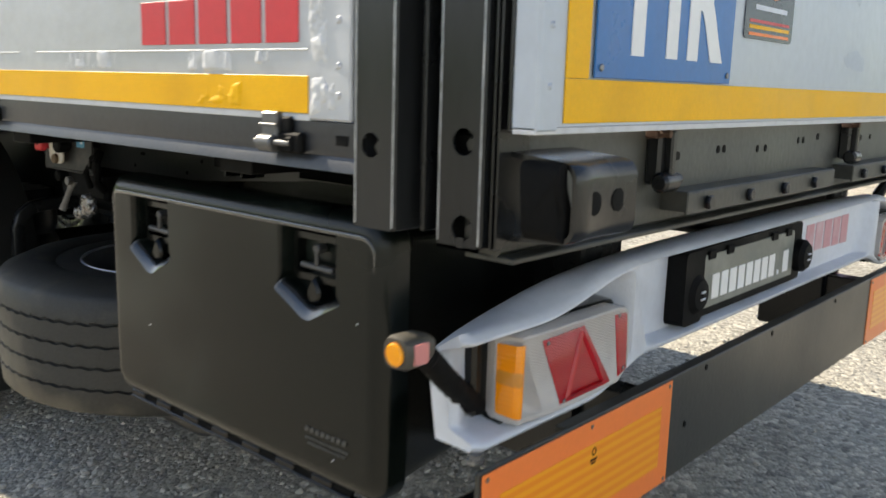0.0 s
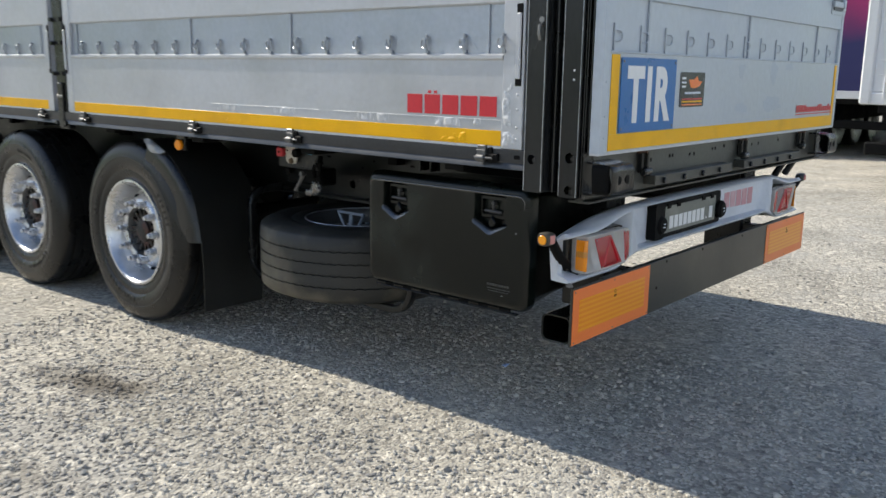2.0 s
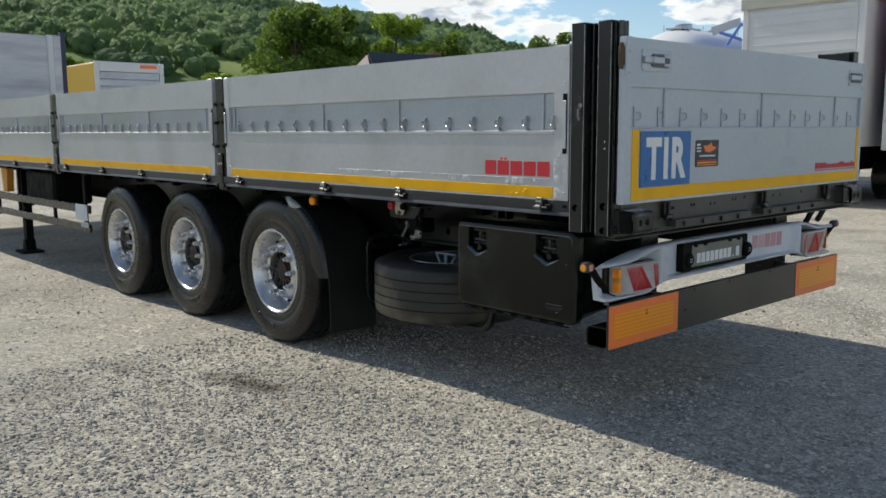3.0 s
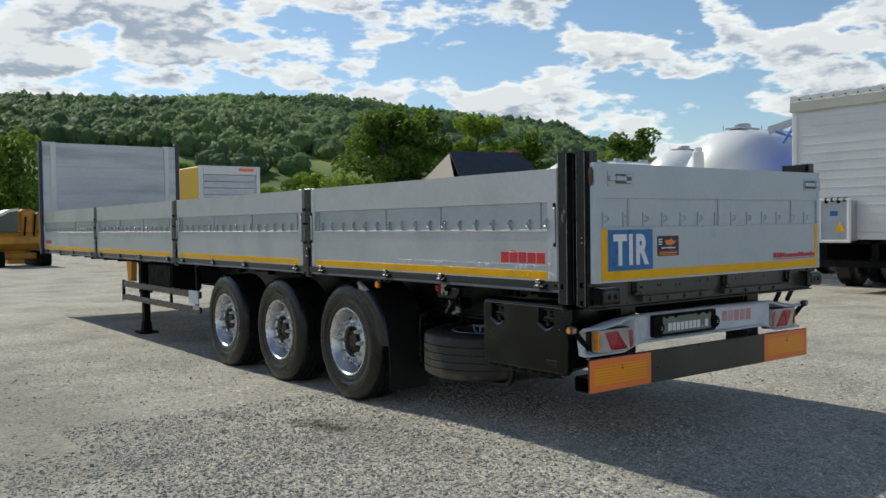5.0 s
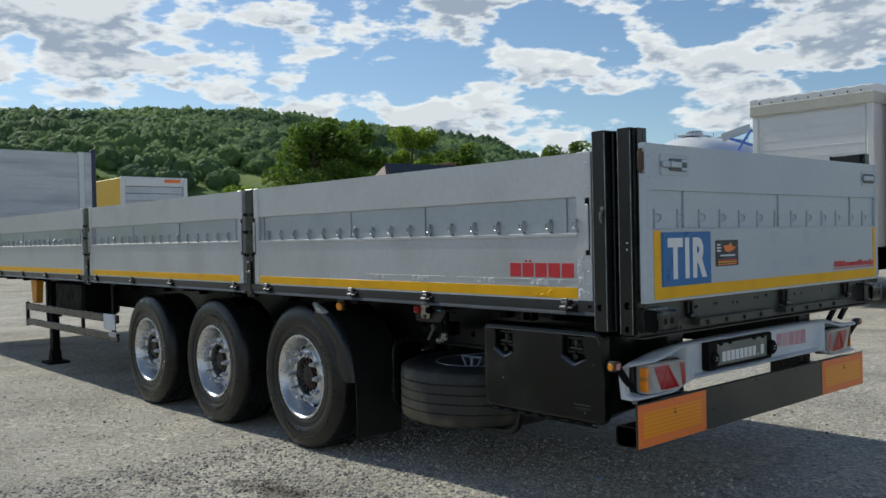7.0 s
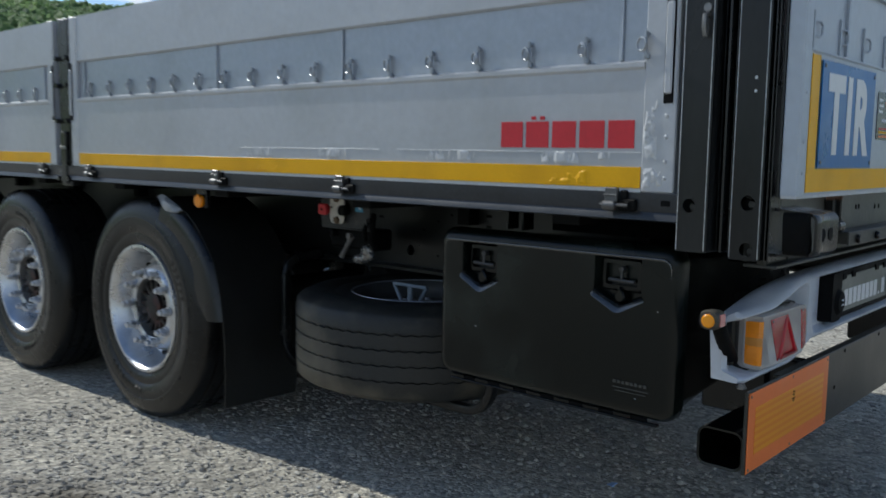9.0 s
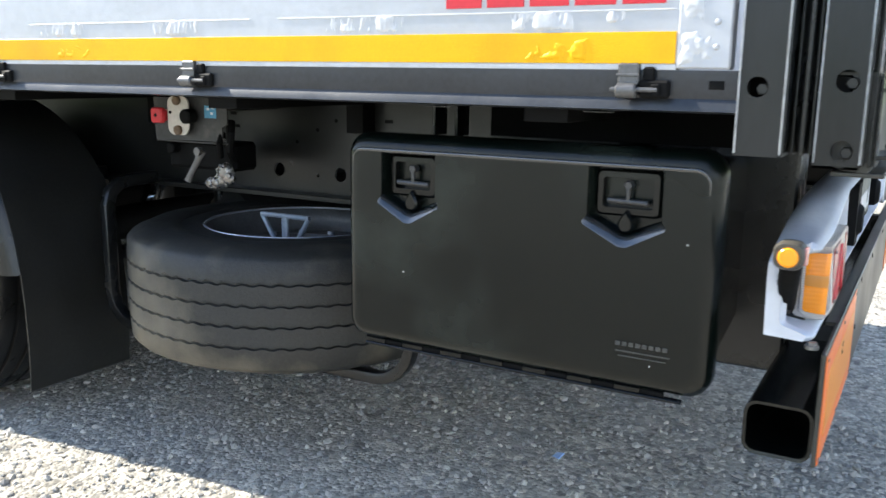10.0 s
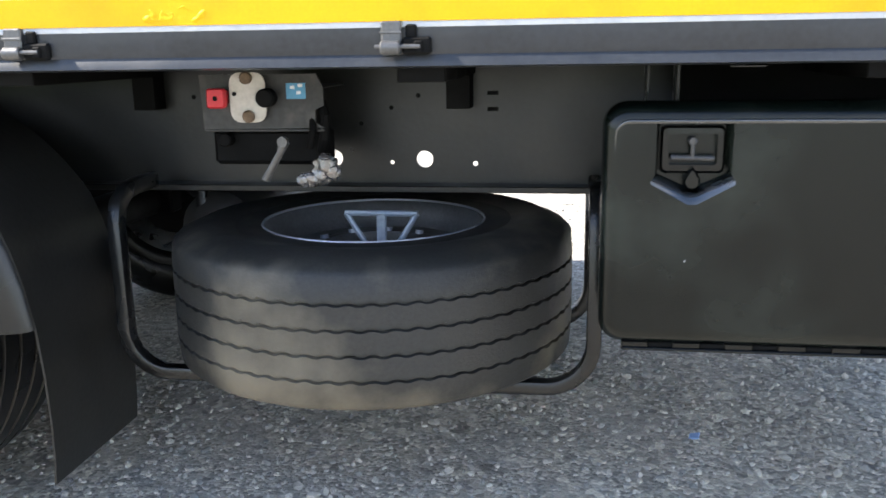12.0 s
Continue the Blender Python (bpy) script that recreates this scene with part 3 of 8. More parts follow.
class Geo:
    """Collects vertices, faces and material slots of one mesh."""

    def __init__(self):
        self.v, self.f, self.m = [], [], []

    def add(self, verts, faces, m=0, at=None):
        k = len(self.v)
        self.v += [tuple(at @ Vector(p)) for p in verts] if at is not None else [tuple(p) for p in verts]
        self.f += [tuple(i + k for i in f) for f in faces]
        self.m += [m] * len(faces)
        return self

    def box(self, x0, y0, z0, x1, y1, z1, c=0.003, m=0, at=None):
        """A box with chamfered edges."""
        a, b = (min(x0, x1), min(y0, y1), min(z0, z1)), (max(x0, x1), max(y0, y1), max(z0, z1))
        c = min(c, *(0.45 * (b[i] - a[i]) for i in range(3)))
        if c <= 0:
            vs = [(x, y, z) for x in (a[0], b[0]) for y in (a[1], b[1]) for z in (a[2], b[2])]
            return self.add(vs, [(0, 1, 3, 2), (4, 6, 7, 5), (0, 4, 5, 1), (2, 3, 7, 6), (0, 2, 6, 4), (1, 5, 7, 3)], m, at)
        vs, idx = [], {}
        for sx in (0, 1):
            for sy in (0, 1):
                for sz in (0, 1):
                    s = (sx, sy, sz)
                    for ax in range(3):
                        p = [(a[i] + c, b[i] - c)[s[i]] for i in range(3)]
                        p[ax] = (a[ax], b[ax])[s[ax]]
                        idx[(s, ax)] = len(vs)
                        vs.append(tuple(p))
        fs = []
        for ax in range(3):
            u, w = (ax + 1) % 3, (ax + 2) % 3
            for side in (0, 1):
                q = []
                for du, dw in ((0, 0), (1, 0), (1, 1), (0, 1)):
                    s = [0, 0, 0]
                    s[ax], s[u], s[w] = side, du, dw
                    q.append(idx[(tuple(s), ax)])
                fs.append(tuple(q if side else q[::-1]))
        for ax in range(3):
            u, w = (ax + 1) % 3, (ax + 2) % 3
            for du in (0, 1):
                for dw in (0, 1):
                    s0, s1 = [0, 0, 0], [0, 0, 0]
                    s0[u] = s1[u] = du
                    s0[w] = s1[w] = dw
                    s1[ax] = 1
                    s0, s1 = tuple(s0), tuple(s1)
                    q = [idx[(s0, u)], idx[(s1, u)], idx[(s1, w)], idx[(s0, w)]]
                    fs.append(tuple(q if du == dw else q[::-1]))
        for s in {k[0] for k in idx}:
            t = [idx[(s, 0)], idx[(s, 1)], idx[(s, 2)]]
            fs.append(tuple(t if sum(s) % 2 else t[::-1]))
        return self.add(vs, fs, m, at)

    def prism(self, poly, axis, a0, a1, m=0, at=None):
        """A polygon in the two other axes (in cyclic order), drawn out along axis."""
        n = len(poly)

        def p3(q, a):
            r = [0, 0, 0]
            r[axis], r[(axis + 1) % 3], r[(axis + 2) % 3] = a, q[0], q[1]
            return tuple(r)

        vs = [p3(q, a0) for q in poly] + [p3(q, a1) for q in poly]
        fs = [tuple(range(n - 1, -1, -1)), tuple(range(n, 2 * n))]
        fs += [(i, (i + 1) % n, n + (i + 1) % n, n + i) for i in range(n)]
        return self.add(vs, fs, m, at)

    def loft(self, rings, m=0, closed=True, cap=True, at=None):
        """Skin over rings of equally many points."""
        n = len(rings[0])
        vs = [p for r in rings for p in r]
        fs = []
        for i in range(len(rings) - 1):
            for j in range(n if closed else n - 1):
                k = (j + 1) % n
                fs.append((i * n + j, i * n + k, (i + 1) * n + k, (i + 1) * n + j))
        if cap and closed:
            fs.append(tuple(range(n - 1, -1, -1)))
            fs.append(tuple(range((len(rings) - 1) * n, len(rings) * n)))
        return self.add(vs, fs, m, at)

    def lathe(self, profile, n=32, m=0, at=None, axis=1, a0=0.0, a1=math.tau, cap=False):
        """Turn a profile of (radius, height) round an axis."""
        whole = abs(a1 - a0 - math.tau) < 1e-6
        rings = []
        for r, h in profile:
            ring = []
            for i in range(n if whole else n + 1):
                a = a0 + (a1 - a0) * i / n
                q = [0, 0, 0]
                q[axis], q[(axis + 1) % 3], q[(axis + 2) % 3] = h, r * math.cos(a), r * math.sin(a)
                ring.append(tuple(q))
            rings.append(ring)
        return self.loft(rings, m, whole, cap, at)

    def cyl(self, p0, p1, r, n=12, m=0, r1=None, bevel=0.0):
        p0, p1 = Vector(p0), Vector(p1)
        L = (p1 - p0).length
        at = Matrix.Translation(p0) @ (p1 - p0).to_track_quat("Z", "Y").to_matrix().to_4x4()
        r1 = r if r1 is None else r1
        prof = [(r - bevel, 0), (r, bevel), (r1, L - bevel), (r1 - bevel, L)] if bevel else [(r, 0), (r1, L)]
        return self.lathe(prof, n, m, at, 2, cap=True)

    def tube(self, pts, r, n=8, m=0, flat=1.0):
        """A bent rod through pts; flat squeezes it sideways."""
        pts = [Vector(p) for p in pts]
        rings, side = [], None
        for i, p in enumerate(pts):
            d = (pts[min(i + 1, len(pts) - 1)] - pts[max(i - 1, 0)]).normalized()
            if side is None:
                side = d.orthogonal().normalized()
            side = (side - d * side.dot(d)).normalized()
            up = d.cross(side)
            rr = r[i] if isinstance(r, (list, tuple)) else r
            rings.append([tuple(p + side * rr * math.cos(a) + up * rr * flat * math.sin(a)) for a in (math.tau * k / n for k in range(n))])
        return self.loft(rings, m)


def arc(cx, cy, r, a0, a1, n):
    return [(cx + r * math.cos(radians(a0 + (a1 - a0) * i / n)), cy + r * math.sin(radians(a0 + (a1 - a0) * i / n))) for i in range(n + 1)]


def rounded(x0, y0, x1, y1, r, n=4):
    """A rectangle with rounded corners, counter-clockwise."""
    return (arc(x1 - r, y0 + r, r, -90, 0, n) + arc(x1 - r, y1 - r, r, 0, 90, n) + arc(x0 + r, y1 - r, r, 90, 180, n) + arc(x0 + r, y0 + r, r, 180, 270, n))


def mesh_of(name, g, mats, smooth=35, origin=(0, 0, 0)):
    me = bpy.data.meshes.new(name)
    o = origin
    me.from_pydata([(x - o[0], y - o[1], z - o[2]) for x, y, z in g.v], [], g.f)
    for mt in (mats if isinstance(mats, (list, tuple)) else [mats]):
        me.materials.append(mt)
    me.polygons.foreach_set("material_index", g.m)
    bm = bmesh.new()
    bm.from_mesh(me)
    bmesh.ops.recalc_face_normals(bm, faces=bm.faces)
    bm.to_mesh(me)
    bm.free()
    if smooth:
        me.polygons.foreach_set("use_smooth", [True] * len(me.polygons))
        me.set_sharp_from_angle(angle=radians(smooth))
    me.update()
    return me


ORIGIN = {}


def thing(name, at, label, category, group="", kind=""):
    ob = new(name)
    ob.empty_display_size = 0.2
    ob.location = at
    ORIGIN[ob.name] = Vector(at)
    return tagged(ob, label, category, group, kind)


def part(name, g, mats, parent, label="", smooth=35):
    """One mesh, given in world places, under a thing or under a part."""
    o = ORIGIN[parent.name]
    ob = new(name, mesh_of(name, g, mats, smooth, o))
    ob.parent = parent
    ORIGIN[ob.name] = o
    return tagged(ob, label)


def piece(name, mesh, parent, local=(0, 0, 0), turn=None, label=""):
    """A further object on a shared mesh, placed from its parent's origin."""
    ob = new(name, mesh)
    ob.parent = parent
    ob.matrix_basis = Matrix.Translation(local) @ (turn if turn is not None else Matrix())
    ORIGIN[ob.name] = ORIGIN.get(parent.name, Vector()) + Vector(local)
    return tagged(ob, label)


def solid(name, g, mats, label, category, group="", kind="", smooth=35, at=(0, 0, 0)):
    ob = new(name, mesh_of(name, g, mats, smooth, at))
    ob.location = at
    ORIGIN[ob.name] = Vector(at)
    return tagged(ob, label, category, group, kind)


def lettering(body, height, width, depth, bold):
    """Flat solid letters in the x-y plane, lower left corner at 0, scaled to the given size."""
    cu = bpy.data.curves.new("letters", "FONT")
    cu.body, cu.extrude, cu.offset, cu.space_character = body, 0.02, bold, 1.2
    ob = new("letters", cu)
    me = bpy.data.meshes.new_from_object(ob.evaluated_get(bpy.context.evaluated_depsgraph_get()))
    vs = [Vector(v.co) for v in me.vertices]
    fs = [tuple(p.vertices) for p in me.polygons]
    bpy.data.objects.remove(ob)
    bpy.data.curves.remove(cu)
    bpy.data.meshes.remove(me)
    lo = [min(v[i] for v in vs) for i in range(3)]
    hi = [max(v[i] for v in vs) for i in range(3)]
    size = (width, height, depth)
    return [tuple((v[i] - lo[i]) / (hi[i] - lo[i]) * size[i] for i in range(3)) for v in vs], fs


def ease(a, b, x):
    t = min(1.0, max(0.0, (x - a) / (b - a)))
    return t * t * (3 - 2 * t)


# ---- ground and hills ----
def ridge(az):
    """Height of the skyline over the horizon in degrees, by direction."""
    pts = ((60, 1.6), (100, 1.8), (118, 2.2), (126, 3.0), (130, 4.0), (133, 5.2), (135.5, 6.2), (139.6, 6.8), (143.5, 7.4), (148.4, 7.9), (152, 8.2), (157, 8.4), (165, 8.0), (172, 7.9), (190, 7.6), (215, 5.0), (250, 2.5), (300, 1.6), (420, 1.6))
    az = (az - 60) % 360 + 60
    for (a, h), (b, k) in zip(pts, pts[1:]):
        if a <= az <= b:
            return h + (k - h) * ease(a, b, az)
    return 1.6


def ground_z(x, y):
    """The yard falls a little towards the front of the trailer; hills rise beyond it."""
    z = -0.068 * ease(-0.9, -2.9, x) - 0.027 * ease(-2.6, -6.0, x)
    r = math.hypot(x - 3.5, y + 3.7)
    if r > 90:
        az = math.degrees(math.atan2(y + 3.7, x - 3.5)) % 360
        top = 640 * math.tan(radians(ridge(az))) - 9
        s = ease(95, 640, r)
        z += top * (0.35 * ease(90, 330, r) + 0.65 * s * s) * (1 - 0.4 * ease(700, 1500, r))
        z += 5.0 * noise.noise((x / 90, y / 90, 0.3)) * ease(95, 250, r)
    else:
        z += 0.012 * noise.noise((x / 1.1, y / 1.1, 0.7)) * 0.4
    return z


def make_ground():
    def lines(lo, hi, step, far):
        a = list(np.arange(lo, hi + 1e-6, step))
        d, s = 0.0, step
        up, dn = [], []
        while d < far:
            s *= 1.13
            d += s
            up.append(hi + d)
            dn.append(lo - d)
        return dn[::-1] + a + up

    xs, ys = lines(-8, 5, 0.25, 2600), lines(-5, 6, 0.25, 2600)
    g = Geo()
    g.v = [(x, y, ground_z(x, y)) for y in ys for x in xs]
    n = len(xs)
    g.f = [(j * n + i, j * n + i + 1, (j + 1) * n + i + 1, (j + 1) * n + i) for j in range(len(ys) - 1) for i in range(n - 1)]
    g.m = [0] * len(g.f)
    solid("ground", g, GRAVEL, "pale grey gravel yard running out to green hills", "ground", kind="structure", smooth=180)


make_ground()


def make_stones():
    """Loose stones lying on the yard where the camera comes near."""
    rs = np.random.RandomState(4)
    ico = bmesh.new()
    bmesh.ops.create_icosphere(ico, subdivisions=1, radius=1.0)
    bv = np.array([v.co[:] for v in ico.verts])
    bf = np.array([[v.index for v in f.verts] for f in ico.faces])
    ico.free()
    n = 27000
    px = np.concatenate([rs.uniform(-3.4, 1.6, n * 2 // 3), rs.uniform(-8, 4, n // 3), rs.uniform(-2.6, 3.0, n * 2 // 3)])
    py = np.concatenate([rs.uniform(-2.2, 1.4, n * 2 // 3), rs.uniform(-4.5, 5, n // 3), rs.uniform(-3.6, -0.3, n * 2 // 3)])
    n = len(px)
    size = 0.0035 + 0.0145 * rs.beta(1.2, 3.8, n)
    pz = np.array([ground_z(x, y) for x, y in zip(px, py)]) + size * 0.25
    shape = bv[None] * (1 + 0.3 * rs.uniform(-1, 1, (n, len(bv), 1))) * rs.uniform(0.6, 1.25, (n, 1, 3)) * np.array([1, 1, 0.7])
    a = rs.uniform(0, math.tau, n)
    ca, sa = np.cos(a)[:, None], np.sin(a)[:, None]
    v = np.stack([shape[..., 0] * ca - shape[..., 1] * sa, shape[..., 0] * sa + shape[..., 1] * ca, shape[..., 2]], -1)
    v = v * size[:, None, None] + np.stack([px, py, pz], -1)[:, None]
    f = bf[None] + (np.arange(n) * len(bv))[:, None, None]
    me = bpy.data.meshes.new("loose_stones")
    me.from_pydata(v.reshape(-1, 3), [], f.reshape(-1, 3))
    me.materials.append(STONE)
    me.update()
    tagged(new("loose_stones", me), "loose grey crushed stones lying on the yard", "gravel", kind="stuff")


make_stones()


# ---- the flatbed trailer ----
SIDE_Z0, SIDE_Z1 = 1.085, 1.785          # drop sides
BAYS = ((-0.278, -3.425), (-3.60, -6.845), (-7.02, -10.33), (-10.50, -13.86))
FAR_Y = 2.53
AXLES = (-2.95, -4.28, -5.60)

trailer = thing("semi_trailer", (-6.0, 1.26, 0.0), "three-axle black flatbed semi-trailer with grey aluminium drop sides, parked on gravel", "trailer")


def hook_mesh(name, mats):
    """A lashing hook: a short upright pin on a foot, with a wire ring lying against it."""
    g = Geo()
    g.box(-0.006, -0.008, -0.034, 0.008, 0.004, -0.020, 0.002)
    g.cyl((0.0, -0.006, -0.030), (0.0, -0.006, 0.034), 0.0042, 8, 0, bevel=0.001)
    g.cyl((0.0, -0.006, 0.026), (0.0, 0.004, 0.026), 0.006, 8)
    ring = [(-0.009 + 0.0155 * math.cos(a), -0.011 - 0.006 * math.cos(a), 0.002 + 0.0165 * math.sin(a)) for a in (math.tau * k / 16 for k in range(17))]
    g.tube(ring, 0.0032, 6)
    return mesh_of(name, g, mats)


HOOK = hook_mesh("lashing_hook", HOOKS)


def side_panel(x1, x0, y, s, first=False, near=True):
    """One drop side from x0 (front) to x1 (rear) with its outer face at y; s is -1 on the near side, +1 on the far side."""
    def Y(d):
        return y - s * d
    t = 0.032
    g = Geo()
    e0, e1 = x0 + 0.065, x1 - (0.088 if first else 0.065)
    # lower plank with its folded ledge, upper plank, recessed middle
    g.prism([(Y(0), 1.092), (Y(0), 1.384), (Y(-0.006), 1.391), (Y(-0.006), 1.402), (Y(0.012), 1.408), (Y(0.030), 1.408), (Y(t), 1.406), (Y(t), 1.092)], 0, e0, e1)
    g.prism([(Y(0.0), 1.578), (Y(0.0), 1.783), (Y(t), 1.783), (Y(t), 1.572), (Y(0.008), 1.572)], 0, e0, e1)
    body = part("side_panel", g, ALU, trailer, "grey painted aluminium drop side with yellow tape along its foot")
    g = Geo()
    g.box(e0, Y(0.014), 1.404, e1, Y(t - 0.002), 1.574, 0.001)
    part("panel_band", g, BAND, body, "bluish bare aluminium")
    # uprights on the band
    span = e1 - e0
    for k, fx in enumerate((0.02, 0.382, 0.625, 0.975) if first else (0.02, 0.34, 0.66, 0.98)):
        g = Geo()
        xx = e0 + span * fx
        g.box(xx - 0.005, Y(0.006), 1.409, xx + 0.005, Y(0.014), 1.572, 0.0015)
        part("band_rib", g, BAND, body)
    # end caps with rivets
    for a, b in ((x0, e0), (e1, x1)):
        g = Geo()
        g.box(a, Y(-0.003), SIDE_Z0, b, Y(t + 0.002), SIDE_Z1, 0.003)
        mid = (a + b) / 2
        for zz in ((1.13, 1.30, 1.64, 1.74) if not first else (1.12, 1.16, 1.22, 1.27, 1.62, 1.73)):
            g.cyl((mid + 0.02, Y(-0.003), zz), (mid + 0.02, Y(-0.0065), zz), 0.006, 8, 0, 0.003)
        part("end_cap", g, ALU, body)
        # recessed locking lever
        if near:
            g = Geo()
            zc = 1.435
            q = mid + (0.022 if b == x1 else -0.022)
            g.box(q - 0.013, Y(-0.0045), zc - 0.135, q + 0.013, Y(-0.003), zc + 0.135, 0.001, 1)
            g.box(q - 0.010, Y(-0.012), zc - 0.112, q + 0.010, Y(-0.004), zc + 0.105, 0.004, 0)
            part("locking_lever", g, [ALU, DULL], body, "grey lever in a black slot")
    g = Geo()
    g.box(e0 + 0.004, Y(-0.0022), 1.0935, e1 - 0.002, Y(0.0), 1.146, 0.0006)
    part("reflective_tape", g, YELLOW, body, "worn yellow reflective tape")
    g = Geo()
    g.box(e0, Y(-0.001), 1.083, e1, Y(t), 1.0918, 0.001)
    part("bottom_seal", g, CHIP, body)
    if near:
        n = int(span / 0.18)
        for k in range(-1 if first else 0, n):
            piece("lashing_hook", HOOK, body, Vector((e1 - 0.176 - 0.18 * k, Y(0.010 if k >= 0 else -0.004), 1.442)) - ORIGIN[body.name])
    return body


SIDES = [side_panel(a, b, 0.0, -1, k == 0) for k, (a, b) in enumerate(BAYS)]
for k, (a, b) in enumerate(BAYS):
    side_panel(a, b, FAR_Y, 1, k == 0, False)


def paint_run(x0, x1, z0, z1, y, seed, mat, rise, limit, tall):
    """A thick run or blister of paint: a small sheet whose relief stands out of the panel where its noise rises over a limit."""
    nx, nz = max(6, int((x1 - x0) / 0.0024)), max(6, int((z1 - z0) / 0.0024))
    v, keep = [], []
    for k in range(nz + 1):
        for i in range(nx + 1):
            u, w = i / nx, k / nz
            x, z = x0 + (x1 - x0) * u, z0 + (z1 - z0) * w
            edge = min(1.0, 5 * u, 5 * (1 - u), 5 * w, 4 * (1 - w) + (0.6 if tall > 1.5 else 0.0))
            h = noise.noise((x * 34 + seed, z * 34 / tall, seed * 0.7)) + 0.55 * noise.noise((x * 90, z * 90 / tall + seed, 2.0)) + 0.3 * noise.noise((x * 210, z * 210 / tall, seed))
            h = (h - limit) * edge - 0.25 * (1 - edge)
            v.append((x, y + 0.0012 - rise * min(0.75, max(-0.3, h)) - 0.0012 * ease(0.0, 0.12, h), z))
            keep.append(h)
    n = nx + 1
    f = [(k * n + i, k * n + i + 1, (k + 1) * n + i + 1, (k + 1) * n + i) for k in range(nz) for i in range(nx)
         if max(keep[k * n + i], keep[k * n + i + 1], keep[(k + 1) * n + i], keep[(k + 1) * n + i + 1]) > -0.02]
    g = Geo()
    g.add(v, f)
    return g


def flaked_paint():
    """Runs and flaking lacquer above the tape and on the rear end cap of the first side, blisters in the tape."""
    for k, (x0, x1, z0, z1, lim) in enumerate(((-0.70, -0.54, 1.148, 1.183, -0.32), (-0.50, -0.45, 1.160, 1.183, -0.10), (-1.12, -0.88, 1.148, 1.183, -0.14), (-1.62, -1.42, 1.148, 1.185, -0.16), (-2.06, -1.78, 1.148, 1.185, -0.14), (-2.55, -2.3, 1.148, 1.185, 0.08))):
        part("paint_run", paint_run(x0, x1, z0, z1, 0.0, 3.7 * k + 1.3, CHIP, 0.0048, lim, 2.6), CHIP, SIDES[0], "thick pale paint run", smooth=60)
    for k, (x0, x1, z0, z1, lim) in enumerate(((-0.366, -0.322, 1.150, 1.325, -0.28), (-0.366, -0.302, 1.087, 1.150, -0.16))):
        part("paint_run", paint_run(x0, x1, z0, z1, -0.003, 2.9 * k + 8.1, CHIP, 0.0052, lim, 1.3), CHIP, SIDES[0], "thick pale paint run", smooth=60)
    for k, (x0, x1) in enumerate(((-0.66, -0.51), (-1.98, -1.80))):
        part("tape_blister", paint_run(x0, x1, 1.0945, 1.140, -0.0022, 5.1 * k + 2.2, YELLOW, 0.0040, 0.0, 1.0), YELLOW, SIDES[0], "blister in the yellow tape", smooth=60)
    for x0, x1 in ((-2.05, -1.30), (-1.22, -0.62), (-0.60, -0.37)):     # dried sealant line over the tape
        g = Geo()
        g.box(x0, -0.0016, 1.1805, x1, 0, 1.1835, 0.0006)
        part("sealant_line", g, CHIP, SIDES[0])


flaked_paint()


def maker_mark(parent, x0, x1, z0, z1, y):
    """The maker's word mark, drawn as plain red blocks."""
    n = 5
    w = (x1 - x0) / n
    for k in range(n):
        g = Geo()
        a, c = x0 + w * k + 0.004, x0 + w * (k + 1) - 0.007
        g.box(a, y, z0, c, y + 0.0016, z1, 0.0004)
        if k == 1:
            for q in (0.22, 0.60):
                d = a + (c - a) * q
                g.box(d, y, z1 + 0.004, d + 0.016, y + 0.0016, z1 + 0.014, 0.0004)
        part("maker_block", g, RED, parent, "red block of the maker's mark")


maker_mark(SIDES[0], -0.812, -0.382, 1.192, 1.262, -0.0018)
maker_mark(SIDES[3], -13.7, -13.3, 1.192, 1.262, -0.0018)


def bay_post(x0, x1):
    """The black removable stake between two drop sides."""
    g = Geo()
    xm = (x0 + x1) / 2
    g.box(xm - 0.055, 0.006, 0.985, xm + 0.055, 0.05, 1.79, 0.006)
    g.box(xm - 0.03, -0.008, 0.995, xm + 0.03, 0.006, 1.25, 0.006)
    for zz in (1.02, 1.30, 1.47, 1.60):
        g.cyl((xm - 0.05, 0.008, zz), (xm - 0.05, -0.014, zz), 0.012, 10)
        g.cyl((xm + 0.05, 0.008, zz), (xm + 0.05, -0.014, zz), 0.012, 10)
    ob = part("stake_post", g, BLACK, trailer, "black steel stake between the drop sides")
    g = Geo()
    g.box(xm - 0.03, -0.0115, 1.165, xm + 0.03, -0.008, 1.18, 0.001)
    part("post_plate", g, STEEL, ob, "small bright plate")
    g = Geo()
    g.box(xm - 0.05, FAR_Y - 0.05, 0.99, xm + 0.05, FAR_Y, 1.79, 0.006)
    part("stake_post", g, BLACK, trailer)


for (a, b), (c, d) in zip(BAYS, BAYS[1:]):
    bay_post(b, c)


